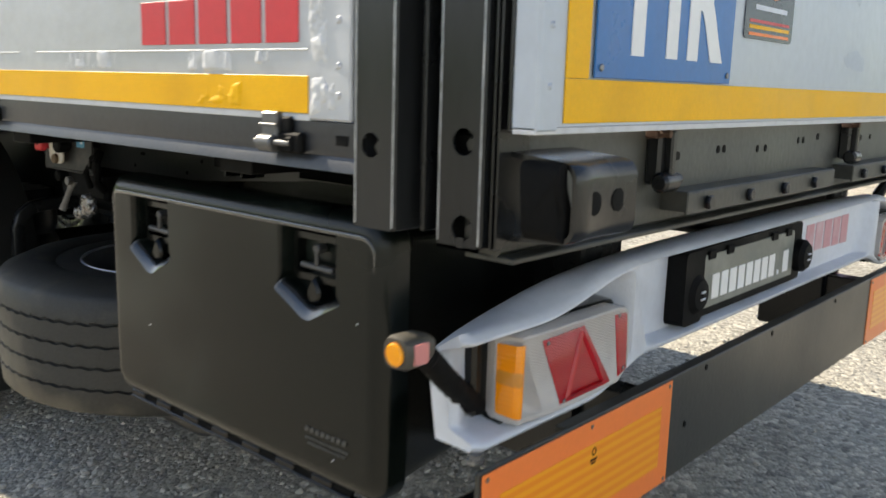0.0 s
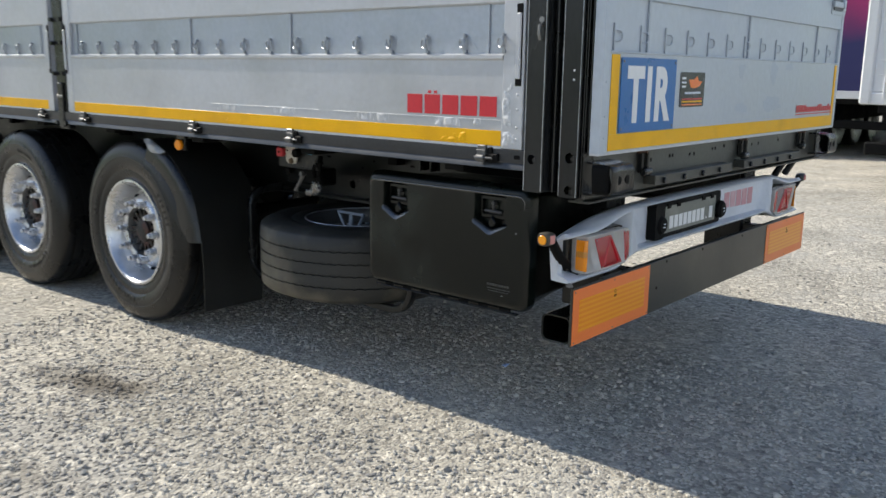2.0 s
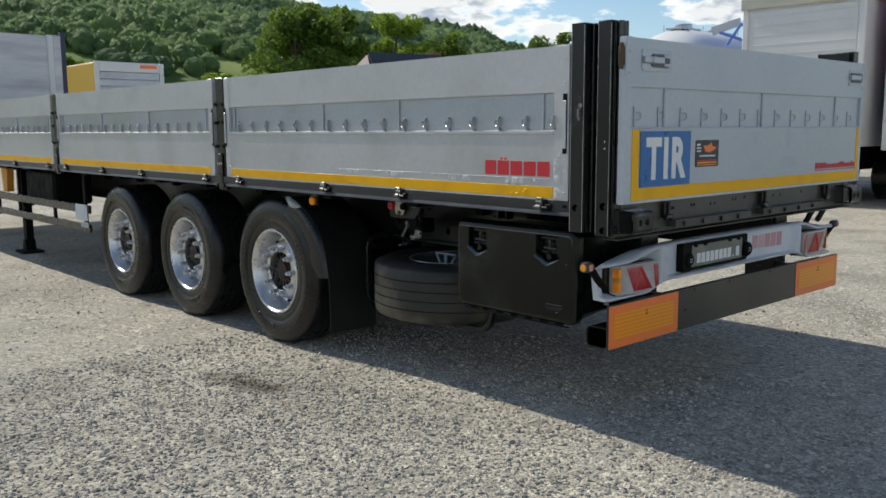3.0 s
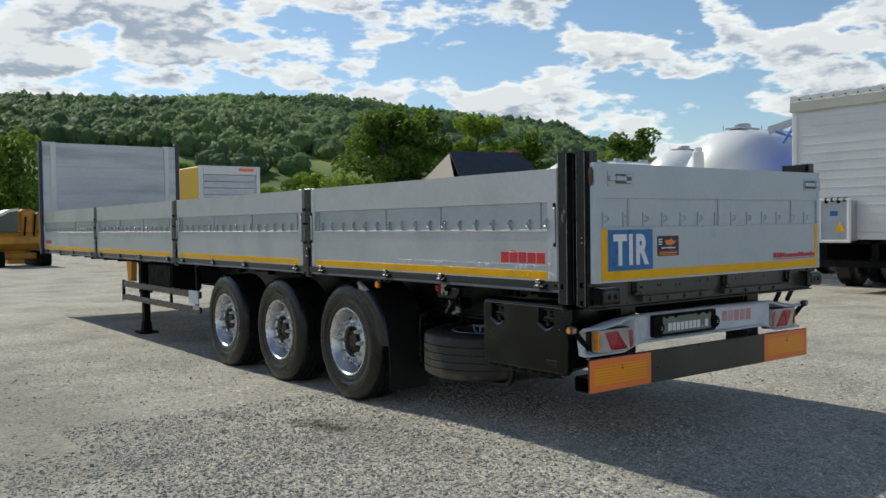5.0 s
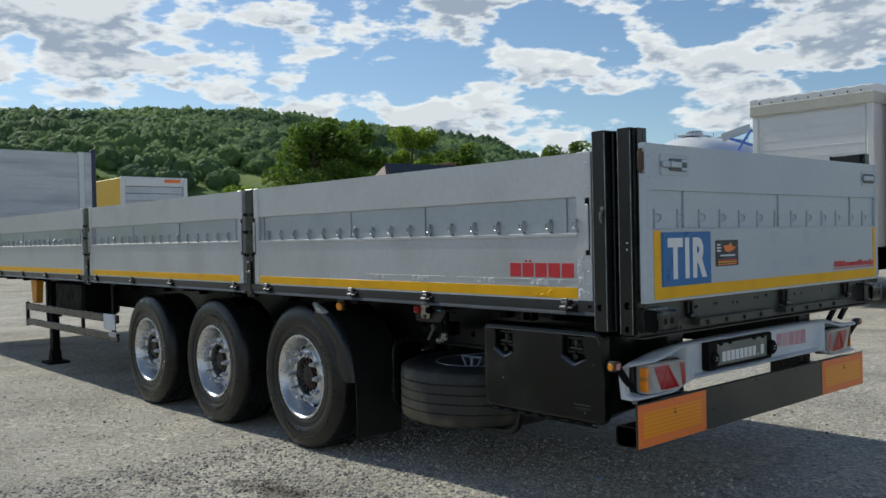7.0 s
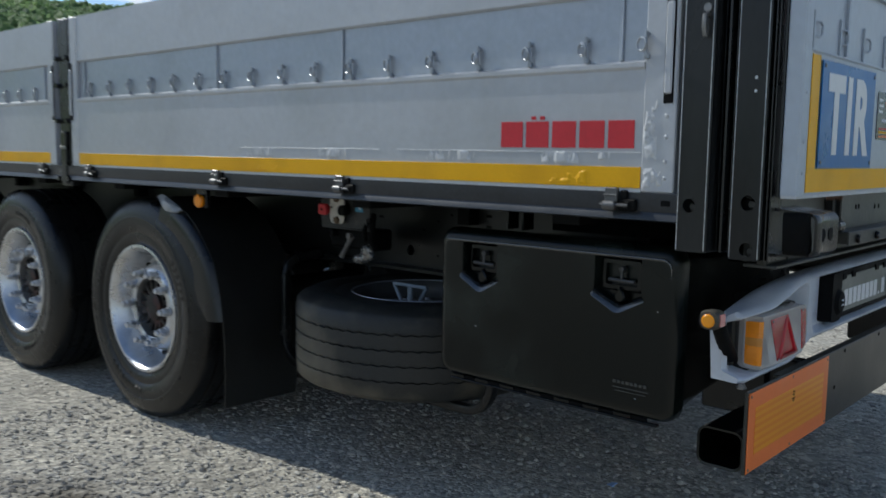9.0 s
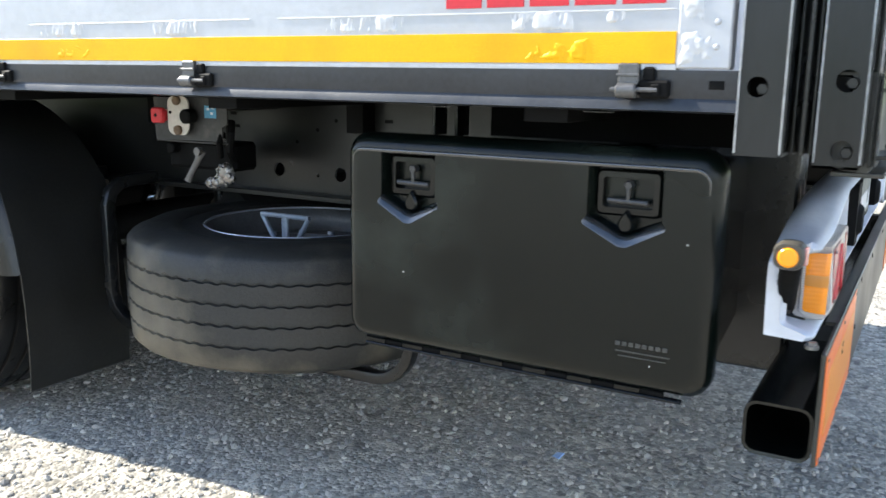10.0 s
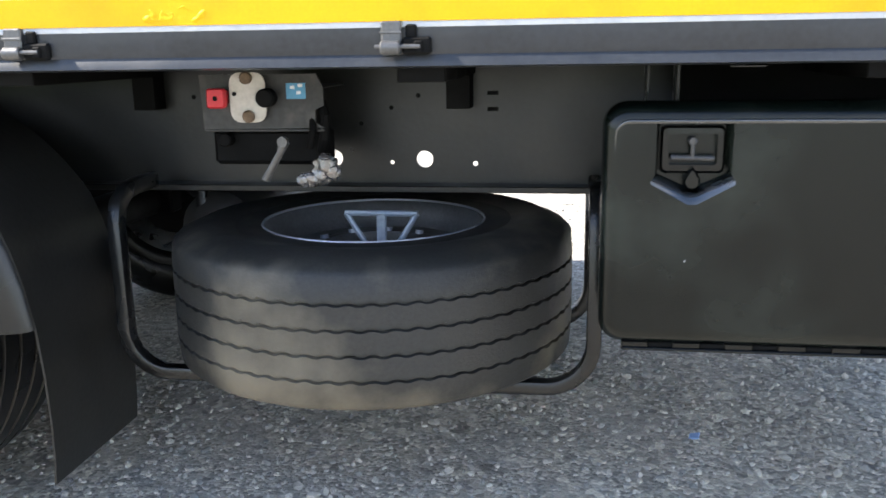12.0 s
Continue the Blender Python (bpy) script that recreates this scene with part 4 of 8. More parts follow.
def holed_strip(g, x0, x1, z0, z1, y, back, holes, m=0):
    """An upright plate in the x-z plane from y to back, pierced by round holes (x, z, r)."""
    cur, n, mid = z0, 24, (x0 + x1) / 2
    for hx, hz, r in sorted(holes, key=lambda h: h[1]):
        k = r + 0.012
        g.box(x0, y, cur, x1, back, hz - k, 0)
        for yy in (y, back):
            ring = [(hx + r * math.cos(math.tau * i / n), yy, hz + r * math.sin(math.tau * i / n)) for i in range(n)]
            edge = []
            for i in range(n):
                c, q = math.cos(math.tau * i / n), math.sin(math.tau * i / n)
                f = max(abs(c), abs(q))
                edge.append((((x1 if c > 0 else x0) - hx) * abs(c) / f + hx, yy, hz + k * q / f))
            g.loft([ring, edge], m, True, False)
        g.loft([[(hx + r * math.cos(math.tau * i / n), yy, hz + r * math.sin(math.tau * i / n)) for i in range(n)] for yy in (y, back)], m, True, False)
        for xx in (x0, x1):
            g.add([(xx, y, hz - k), (xx, y, hz + k), (xx, back, hz + k), (xx, back, hz - k)], [(0, 1, 2, 3)], m)
        cur = hz + k
    g.box(x0, y, cur, x1, back, z1, 0)


def corner_post(y, s, name="corner_post"):
    """Rear corner stanchion: two uprights of folded steel with a slot between and a deep return towards the gate."""
    def Y(d):
        return y - s * d
    top = 1.872
    g = Geo()
    holed_strip(g, -0.262, -0.192, 0.948, top, Y(-0.010), Y(-0.005), [(-0.232, 1.058, 0.0165)])
    g.box(-0.262, Y(-0.005), 0.948, -0.257, Y(0.10), top, 0.001)
    g.box(-0.192, Y(-0.010), 0.948, -0.186, Y(0.06), top, 0.0025)
    ob = part(name, g, POST, trailer, "glossy black folded-steel corner post with bolt holes")
    g = Geo()
    g.box(-0.257, Y(0.10), 0.948, -0.066, Y(0.108), top - 0.01, 0.001)
    g.box(-0.257, Y(0.0), top - 0.012, -0.186, Y(0.10), top - 0.004, 0.001)
    g.box(-0.142, Y(0.034), top - 0.012, -0.072, Y(0.10), top - 0.004, 0.001)
    part("post_back", g, POST, ob)
    for x0, x1, d in ((-0.180, -0.176, 0.030), (-0.166, -0.160, 0.018), (-0.153, -0.149, 0.034)):
        g = Geo()
        g.box(x0, Y(d), 0.950, x1, Y(0.10), top - 0.004, 0.001)
        part("post_rib", g, BLACK, ob)
    g = Geo()
    holed_strip(g, -0.145, -0.078, 0.936, top + 0.004, Y(0.028), Y(0.033), [(-0.105, 1.069, 0.0175), (-0.104, 0.960, 0.0165)])
    g.box(-0.145, Y(0.033), 0.936, -0.141, Y(0.10), top, 0.001)
    g.box(-0.078, Y(0.028), 0.936, -0.072, Y(0.07), top + 0.004, 0.0025)
    g.box(-0.110, Y(0.0275), 0.934, -0.100, Y(0.036), 0.948, 0)
    part("rear_upright", g, POST, ob)
    for x in (-0.064, -0.056):
        g = Geo()
        g.box(x - 0.0015, Y(0.036), 0.936, x + 0.0015, Y(0.10), top, 0.0005)
        part("post_rib", g, BLACK, ob)
    g = Geo()
    g.box(-0.046, Y(0.070), 1.084, -0.036, Y(0.10), top, 0.002)
    g.box(-0.044, Y(0.036), 1.084, -0.037, Y(0.069), top, 0.0015)
    part("gate_stop", g, BLACK, ob)
    for x, z, d in ((-0.232, 1.058, 0.0), (-0.105, 1.069, 0.038), (-0.104, 0.960, 0.038)):
        g = Geo()
        g.cyl((x + 0.006, Y(d + 0.02), z - 0.003), (x + 0.006, Y(d), z - 0.003), 0.010, 6, bevel=0.0015)
        part("bolt", g, BEAM, ob)
    # pale strips on the edges: worn paint and the edge highlight in one colour
    for x, d, z0 in ((-0.1905, -0.0102, 0.952), (-0.2605, -0.0102, 0.952), (-0.1440, 0.0278, 0.940), (-0.0765, 0.0278, 0.940)):
        g = Geo()
        g.box(x - 0.0014, Y(d - 0.0006), z0, x + 0.0014, Y(d + 0.002), top - 0.01, 0.0006)
        part("worn_edge", g, WORN_EDGE_GLINT, ob)
    return ob


post_near = corner_post(0.0, -1)
corner_post(FAR_Y, 1)
g = Geo()
g.tube([(-0.205, -0.012, 1.50), (-0.205, -0.028, 1.495), (-0.205, -0.030, 1.47), (-0.205, -0.022, 1.45)], 0.006, 8)
g.cyl((-0.205, -0.012, 1.515), (-0.205, -0.016, 1.515), 0.010, 10)
part("lashing_ring", g, STEEL, post_near, "worn steel catch")
g = Geo()
for zz in (1.355, 1.325):
    g.cyl((-0.100, 0.028, zz), (-0.100, 0.0262, zz), 0.0035, 8)
part("rivet", g, WHITE, post_near)
g = Geo()
g.box(-0.03, 0.012, 1.68, -0.004, 0.045, 1.76, 0.004)
g.cyl((-0.016, 0.02, 1.665), (-0.016, 0.02, 1.775), 0.009, 10)
part("gate_hinge", g, material("rusty_hinge", (0.11, 0.07, 0.05), 0.7, 0.3, 0.4, 30, 90), post_near, "rusty latch pin")


def tail_gate():
    t = 0.032
    y0, y1 = 0.03, 2.505
    g = Geo()
    e0, e1 = y0 + 0.045, y1 - 0.035
    g.prism([(e0, 1.092), (e1, 1.092), (e1, 1.415), (e0, 1.415)], 0, -t, 0.0)
    g.prism([(e0, 1.592), (e1, 1.592), (e1, 1.80), (e0, 1.80)], 0, -t, 0.0)
    g.box(-t, e0, 1.412, 0.004, e1, 1.419, 0.002)
    gate = part("tail_gate", g, GATE, trailer, "grey aluminium tail gate with yellow tape round its foot")
    g = Geo()
    g.box(-t + 0.002, e0, 1.410, -0.012, e1, 1.596, 0.001)
    part("panel_band", g, GATE, gate)
    for yy in (0.343, 1.249, 2.133):
        g = Geo()
        g.box(-0.013, yy - 0.006, 1.419, -0.004, yy + 0.006, 1.592, 0.001)
        part("band_rib", g, BAND, gate)
    for a, b in ((y0, e0), (e1, y1)):
        g = Geo()
        g.box(-t - 0.003, a, 1.085, 0.004, b, 1.802, 0.004)
        for zz in (1.14, 1.21, 1.32, 1.65, 1.74):
            g.cyl((0.004, (a + b) / 2, zz), (0.0075, (a + b) / 2, zz), 0.005, 8, 0, 0.0025)
        part("end_cap", g, GATE, gate)
    for a, b, zz0, zz1 in ((0.088, 2.47, 1.096, 1.150), (0.088, 0.140, 1.1505, 1.408), (2.435, 2.47, 1.1505, 1.408)):
        g = Geo()
        g.box(0.0, a, zz0, 0.0024, b, zz1, 0.0006)
        part("reflective_tape", g, YELLOW, gate)
    g = Geo()
    g.box(-t, y0, 1.083, 0.002, y1, 1.0915, 0.001)
    part("bottom_seal", g, CHIP, gate)
    # wire loops pointing sideways
    lp = Geo()
    lp.box(-0.004, -0.006, -0.045, 0.004, 0.000, 0.045, 0.0012)
    lp.tube([(0, 0.0, 0.022), (0.004, 0.030, 0.022), (0.005, 0.042, 0.014), (0.005, 0.042, -0.004), (0.004, 0.03, -0.012), (0, 0.0, -0.012)], 0.003, 6)
    loop = mesh_of("wire_loop", lp, BAND)
    for k in range(13):
        piece("wire_loop", loop, gate, Vector((-0.010, 0.115 + 0.183 * k, 1.462)) - ORIGIN[gate.name])
    # locking handles let into the top plank
    for yy, f in ((0.26, 1), (2.40, -1)):
        g = Geo()
        g.prism(rounded(yy - 0.115, 1.660, yy + 0.115, 1.758, 0.016), 0, 0.0, 0.003, 1)
        g.prism(rounded(yy + f * 0.025 - 0.070, 1.680, yy + f * 0.025 + 0.070, 1.738, 0.012), 0, 0.003, 0.0075, 2)
        g.box(0.004, yy - 0.112, 1.696, 0.018, yy + 0.04, 1.724, 0.003, 0)
        g.cyl((0.004, yy - 0.04 * f, 1.710), (0.023, yy - 0.04 * f, 1.710), 0.016, 12, 0, bevel=0.002)
        g.box(0.005, yy + 0.045, 1.684, 0.013, yy + 0.092, 1.698, 0.002, 0)
        g.box(0.005, yy + 0.045, 1.722, 0.013, yy + 0.092, 1.736, 0.002, 0)
        part("locking_handle", g, [GATE, BAND, HANDLE_DARK], gate, "recessed locking handle")
    # ghosts of removed stickers
    parts = []
    rs = random.Random(3)
    for cy, cz, w, h in ((1.18, 1.37, 0.05, 0.045), (1.55, 1.36, 0.06, 0.06), (1.20, 1.215, 0.10, 0.03), (1.56, 1.22, 0.17, 0.045), (1.75, 1.39, 0.06, 0.025)):
        g = Geo()
        ring = []
        for i in range(28):
            a = math.tau * i / 28
            q = 0.75 + 0.45 * noise.noise((cy * 9 + math.cos(a) * 1.3, cz * 7 + math.sin(a) * 1.3, 0.5)) + rs.uniform(-0.08, 0.08)
            ring.append((0.0004, cy + w * q * math.cos(a), cz + h * q * math.sin(a)))
        g.loft([ring, [(x + 0.0002, y, z) for x, y, z in ring]])
        parts.append(g)
    glue = material("glue_residue", (0.43, 0.48, 0.54), 0.5, 0.1, 0.1, 8, 60)
    for g in parts:
        part("glue_residue", g, glue, gate, "faint bluish residue of a removed sticker")
    return gate


gate = tail_gate()

# the blue plate
g = Geo()
g.box(0.0026, 0.147, 1.152, 0.006, 0.552, 1.400, 0.001)
tir = part("sign_plate", g, BLUE, trailer, "blue enamel plate with white letters TIR")
vs, fs = lettering("TIR", 0.190, 0.325, 0.0015, 0.042)
g = Geo()
g.add([(0.006 + z, 0.188 + x, 1.183 + y) for x, y, z in vs], fs)
part("letters", g, WHITE, tir, "white letters", smooth=0)
for yy in (0.16, 0.538):
    for zz in (1.165, 1.387):
        g = Geo()
        g.cyl((0.006, yy, zz), (0.0085, yy, zz), 0.005, 10, 0, bevel=0.001)
        part("screw", g, STEEL, tir)

# dark dealer's sticker: plain shapes and bars
g = Geo()
g.prism(rounded(0.600, 1.228, 0.812, 1.356, 0.008), 0, 0.001, 0.002)
sticker = part("sticker", g, STICKER, trailer, "small dark sticker with an orange shape and pale bars")
g = Geo()
g.box(0.002, 0.612, 1.315, 0.0026, 0.65, 1.322, 0, 0)
g.box(0.002, 0.612, 1.330, 0.0026, 0.645, 1.338, 0, 0)
g.box(0.002, 0.612, 1.300, 0.0026, 0.648, 1.307, 0, 0)
g.box(0.002, 0.640, 1.276, 0.0026, 0.78, 1.284, 0, 3)
g.box(0.002, 0.620, 1.255, 0.0026, 0.795, 1.260, 0, 2)
g.box(0.002, 0.620, 1.245, 0.0026, 0.795, 1.251, 0, 4)
g.box(0.002, 0.620, 1.234, 0.0026, 0.795, 1.239, 0, 1)
g.prism([(0.69, 1.30), (0.72, 1.296), (0.765, 1.305), (0.79, 1.322), (0.755, 1.325), (0.74, 1.342), (0.715, 1.33), (0.67, 1.328)], 0, 0.002, 0.0027, 1)
part("sticker_print", g, [WHITE, ORANGE, RED, CARRIER, YELLOW], sticker, "orange shape and bars", smooth=0)

# the red line of small writing, as bars
g = Geo()
yy = 1.89
rs = random.Random(5)
while yy < 2.43:
    w = rs.uniform(0.022, 0.034)
    g.box(0.0024, yy, 1.176, 0.0036, yy + w, 1.176 + rs.choice((0.024, 0.024, 0.034)), 0)
    yy += w + 0.007
g.box(0.0024, 1.885, 1.164, 0.0036, 2.44, 1.169, 0)
part("small_writing", g, RED, trailer, "red line of small writing on the tail gate", smooth=0)


def side_rail(y, s):
    """Outer frame rail under the drop sides, with its drain lips and hinge clips."""
    def Y(d):
        return y - s * d
    g = Geo()
    prof = [(0.0, 1.083), (0.0, 1.045), (0.004, 1.036), (-0.003, 1.024), (-0.005, 1.016), (0.02, 1.012), (0.05, 1.014), (0.05, 1.083)]
    g.prism([(Y(d), z) for d, z in prof], 0, -13.9, -0.255)
    return part("side_rail", g, RAIL, trailer, "black steel outer rail with a rolled lower lip")


rail = side_rail(0.0, -1)
side_rail(FAR_Y, 1)
clip = Geo()
clip.box(-0.019, -0.013, -0.016, 0.017, 0.002, 0.022, 0.003)
clip.box(-0.021, -0.016, 0.000, 0.019, -0.011, 0.005, 0.001)
clip.cyl((-0.020, -0.013, -0.024), (0.016, -0.013, -0.024), 0.0130, 18, 0, bevel=0.003)
clip.cyl((-0.030, -0.016, -0.022), (0.052, -0.016, -0.022), 0.0042, 10, 0, bevel=0.001)
clip.box(0.018, -0.013, -0.036, 0.070, 0.002, -0.006, 0.004, 1)
clip.box(0.040, -0.018, -0.034, 0.056, -0.010, -0.012, 0.003, 1)
clip.box(0.024, -0.010, -0.008, 0.044, 0.001, 0.016, 0.003, 1)
CLIP = mesh_of("hinge_clip", clip, [CLIP_STEEL, DULL])
for x in (-0.443, -1.48, -2.205, -3.255, -3.75, -4.9, -5.75, -6.68, -7.2, -8.3, -9.2, -10.15, -10.7, -11.8, -12.7, -13.6):
    piece("hinge_clip", CLIP, rail, Vector((x, 0.0, 1.072)) - ORIGIN[rail.name], None, "bright zinc hinge pin")
g = Geo()
g.box(-0.31, -0.0015, 1.052, -0.285, 0.0, 1.066, 0.0007)
part("rail_slot", g, DULL, rail)


def deck():
    g = Geo()
    g.box(-13.88, 0.05, 1.035, -0.10, FAR_Y - 0.05, 1.078, 0.002)
    part("deck", g, DULL, trailer, "load deck")
    # outriggers and cross members under the deck
    for k in range(16):
        x = -0.62 - 0.82 * k
        for y0, y1, z0, w in ((0.052, 0.56, 0.985, 0.045), (1.95, FAR_Y - 0.052, 0.985, 0.045), (0.582, 1.948, 0.90, 0.03)):
            g = Geo()
            g.box(x - w, y0, z0, x + w, y1, 1.034, 0.002)
            part("cross_member", g, DULL, trailer)


deck()


def chassis_beam(y, s):
    """Welded I-beam with lightening holes through its web near the spare wheel; deeper to the rear, raised neck in front."""
    holes = [(-1.536, 0.768, 0.022), (-1.775, 0.770, 0.022), (-1.405, 0.757, 0.007), (-1.622, 0.760, 0.006)]
    w = 0.010
    zb, zt = 0.706, 1.034
    x0, x1 = -2.05, -1.25
    g = Geo()
    # web between x0 and x1 with round holes: a strip of cells, each with a hole in its middle
    cells, cur = [], x0
    for hx, hz, r in sorted(holes):
        half = 0.042
        cells.append((cur, hx - half, None))
        cells.append((hx - half, hx + half, (hx, hz, r)))
        cur = hx + half
    cells.append((cur, x1, None))
    for a, b, h in cells:
        if h is None:
            g.box(a, y, zb, b, y + w * s, zt, 0)
            continue
        hx, hz, r = h
        n = 24
        for yy in (y, y + w * s):
            ring = [(hx + r * math.cos(math.tau * i / n), yy, hz + r * math.sin(math.tau * i / n)) for i in range(n)]
            half = (b - a) / 2
            sq = []
            for i in range(n):
                c, q = math.cos(math.tau * i / n), math.sin(math.tau * i / n)
                k = max(abs(c), abs(q))
                sq.append((hx + half * c / k, yy, hz + 0.04 * q / k))
            g.loft([ring, sq], 0, True, False)
        g.box(a, y, zb, b, y + w * s, hz - 0.04, 0)
        g.box(a, y, hz + 0.04, b, y + w * s, zt, 0)
        g.loft([[(hx + r * math.cos(math.tau * i / n), yy, hz + r * math.sin(math.tau * i / n)) for i in range(n)] for yy in (y, y + w * s)], 0, True, False)
    g.box(-9.6, y, zb, x0, y + w * s, zt, 0)
    g.box(x1, y, zb, -0.24, y + w * s, zt, 0)
    g.prism([(zb, -9.6), (zt, -9.6), (zt, -13.8), (0.95, -13.8), (0.95, -10.3)], 1, y, y + w * s)
    # bottom flange
    g.box(-9.6, y - 0.055 * s, zb - 0.016, -0.24, y + 0.065 * s, zb, 0.002)
    beam = part("chassis_beam", g, BEAM, trailer, "black welded chassis beam with round holes", smooth=0)
    for bx, bz in ((-1.96, 0.94), (-1.95, 0.90), (-1.36, 0.935), (-1.36, 0.895)):
        g = Geo()
        g.box(bx - 0.014, y - 0.0012 * s, bz - 0.005, bx + 0.014, y, bz + 0.005, 0.0005)
        part("slot", g, DULL, beam)
    for bx, bz in ((-1.42, 0.915), (-1.62, 0.90), (-1.55, 0.93), (-1.70, 0.86), (-2.0, 0.86), (-2.15, 0.93)):
        g = Geo()
        g.cyl((bx, y, bz), (bx, y - 0.0012 * s, bz), 0.006, 10)
        part("bolt_hole", g, DULL, beam)
    return beam


chassis_beam(0.642, 1)
chassis_beam(1.888, -1)


# a scrap of blue film lying on the gravel
g = Geo()
zs = ground_z(-0.82, 0.70)
g.loft([[(-0.835, 0.690, zs + 0.004), (-0.808, 0.684, zs + 0.006), (-0.802, 0.712, zs + 0.012), (-0.829, 0.716, zs + 0.007)], [(-0.834, 0.691, zs + 0.006), (-0.809, 0.686, zs + 0.009), (-0.804, 0.710, zs + 0.015), (-0.828, 0.714, zs + 0.009)]])
g.box(-0.825, 0.694, zs - 0.002, -0.812, 0.704, zs + 0.006, 0.001)
solid("plastic_scrap", g, material("pale_blue_film", (0.30, 0.45, 0.72), 0.4), "small crumpled scrap of pale blue plastic on the gravel", "litter")


# ---- wheels, axles, mudguards ----
def tyre_profile(R, w, groove=0.009, ribs=4, bead=0.80, half=0.007):
    """Half of a lorry tyre turned round y: list of (radius, y), outer wall at negative y."""
    h = w / 2
    p = [(0.285, -h * bead), (0.300, -h * max(0.90, bead + 0.02)), (0.330, -h * 0.955), (0.352, -h * 0.945), (0.356, -h * 0.965), (0.40, -h * 1.0), (0.445, -h * 0.985), (R - 0.042, -h * 0.93), (R - 0.016, -h * 0.87), (R - 0.004, -h * 0.80)]
    step = 1.6 * h / (ribs + 1)
    y = -h * 0.80
    tread = []
    for k in range(ribs):
        c = y + step * (k + 1)
        tread += [(R, c - half), (R - groove, c - half * 0.5), (R - groove, c + half * 0.5), (R, c + half)]
    return p + tread + [(r, -q) for r, q in p[::-1]]


def tyre_mesh(name, R, w, mat, wavy=0.0, n=96, bead=0.80):
    """Tyre with circumferential grooves; the groove lines run in a zigzag where wavy is set."""
    prof = tyre_profile(R, w, bead=bead, half=0.0045 if wavy else 0.007)
    g = Geo()
    rings = []
    for r, y in prof:
        ring = []
        for i in range(n):
            a = math.tau * i / n
            dy = wavy * (1 if i % 4 < 2 else -1) if r > R - 0.012 and abs(y) < w * 0.38 else 0.0
            ring.append((r * math.cos(a), y + dy, r * math.sin(a)))
        rings.append(ring)
    g.loft(rings, 0, True, False)
    if not wavy:      # raised ring and moulded blocks on the side wall
        g.lathe([(0.418, -w * 0.499), (0.421, -w * 0.504), (0.425, -w * 0.504), (0.428, -w * 0.498)], 64)
        rs = random.Random(11)
        for a0, num in ((70, 6), (200, 9), (300, 4)):
            for k in range(num):
                a = radians(a0 + 5.0 * k)
                at = Matrix.Rotation(a, 4, "Y")
                g.box(0.372, -w * 0.5 - 0.0015, -0.008, 0.395, -w * 0.49, 0.006, 0.0008, 0, at)
    return mesh_of(name, g, mat, 40)


def rim_mesh(name, mat):
    """Aluminium disc wheel: rolled lip, barrel, hand holes and a raised bolt ring, face towards -y."""
    g = Geo()
    prof = [(0.292, -0.165), (0.298, -0.172), (0.296, -0.180), (0.284, -0.181), (0.276, -0.172), (0.268, -0.150), (0.256, -0.125), (0.246, -0.085), (0.240, -0.050), (0.228, -0.046), (0.214, -0.066), (0.200, -0.098), (0.186, -0.122), (0.172, -0.130), (0.148, -0.131), (0.140, -0.127), (0.139, -0.09), (0.139, -0.02)]
    g.lathe(prof, 60)
    g.lathe([(0.240, -0.050), (0.250, 0.0), (0.270, 0.12), (0.29, 0.17)], 48)
    return mesh_of(name, g, mat, 30)


def hand_hole_mesh():
    g = Geo()
    at = Matrix.Translation((0.2205, -0.0585, 0)) @ Matrix.Rotation(radians(-34), 4, "Z")
    n = 18
    rim = [(0.017 * math.cos(math.tau * i / n), -0.0025, 0.024 * math.sin(math.tau * i / n)) for i in range(n)]
    back = [(0.015 * math.cos(math.tau * i / n), -0.0005, 0.022 * math.sin(math.tau * i / n)) for i in range(n)]
    g.loft([rim, back], 0, True, True, at)
    return mesh_of("hand_hole", g, DULL)


def nut_mesh():
    g = Geo()
    g.cyl((0, -0.129, 0), (0, -0.137, 0), 0.024, 12)
    g.cyl((0, -0.137, 0), (0, -0.166, 0), 0.019, 6, bevel=0.003)
    g.cyl((0, -0.166, 0), (0, -0.186, 0), 0.013, 10, bevel=0.004)
    return mesh_of("wheel_nut", g, RIM)


def hub_mesh():
    g = Geo()
    g.lathe([(0.001, -0.122), (0.052, -0.122), (0.064, -0.116), (0.066, -0.085), (0.10, -0.078), (0.128, -0.065), (0.132, -0.02)], 30)
    star = [((0.130 if k % 4 < 2 else 0.078) * math.cos(math.tau * k / 64), (0.130 if k % 4 < 2 else 0.078) * math.sin(math.tau * k / 64)) for k in range(64)]
    g.prism(star, 1, -0.104, -0.066)
    return mesh_of("hub", g, material("greasy_hub", (0.014, 0.013, 0.012), 0.5, 0.2, 0.4, 30, 90, 0.001, 60, (0.10, 0.03, 0.02), 0.7, 22.0))


TYRE = tyre_mesh("tyre", 0.513, 0.385, RUBBER)
RIMS = rim_mesh("rim", RIM)
NUT, HOLE, HUB = nut_mesh(), hand_hole_mesh(), hub_mesh()


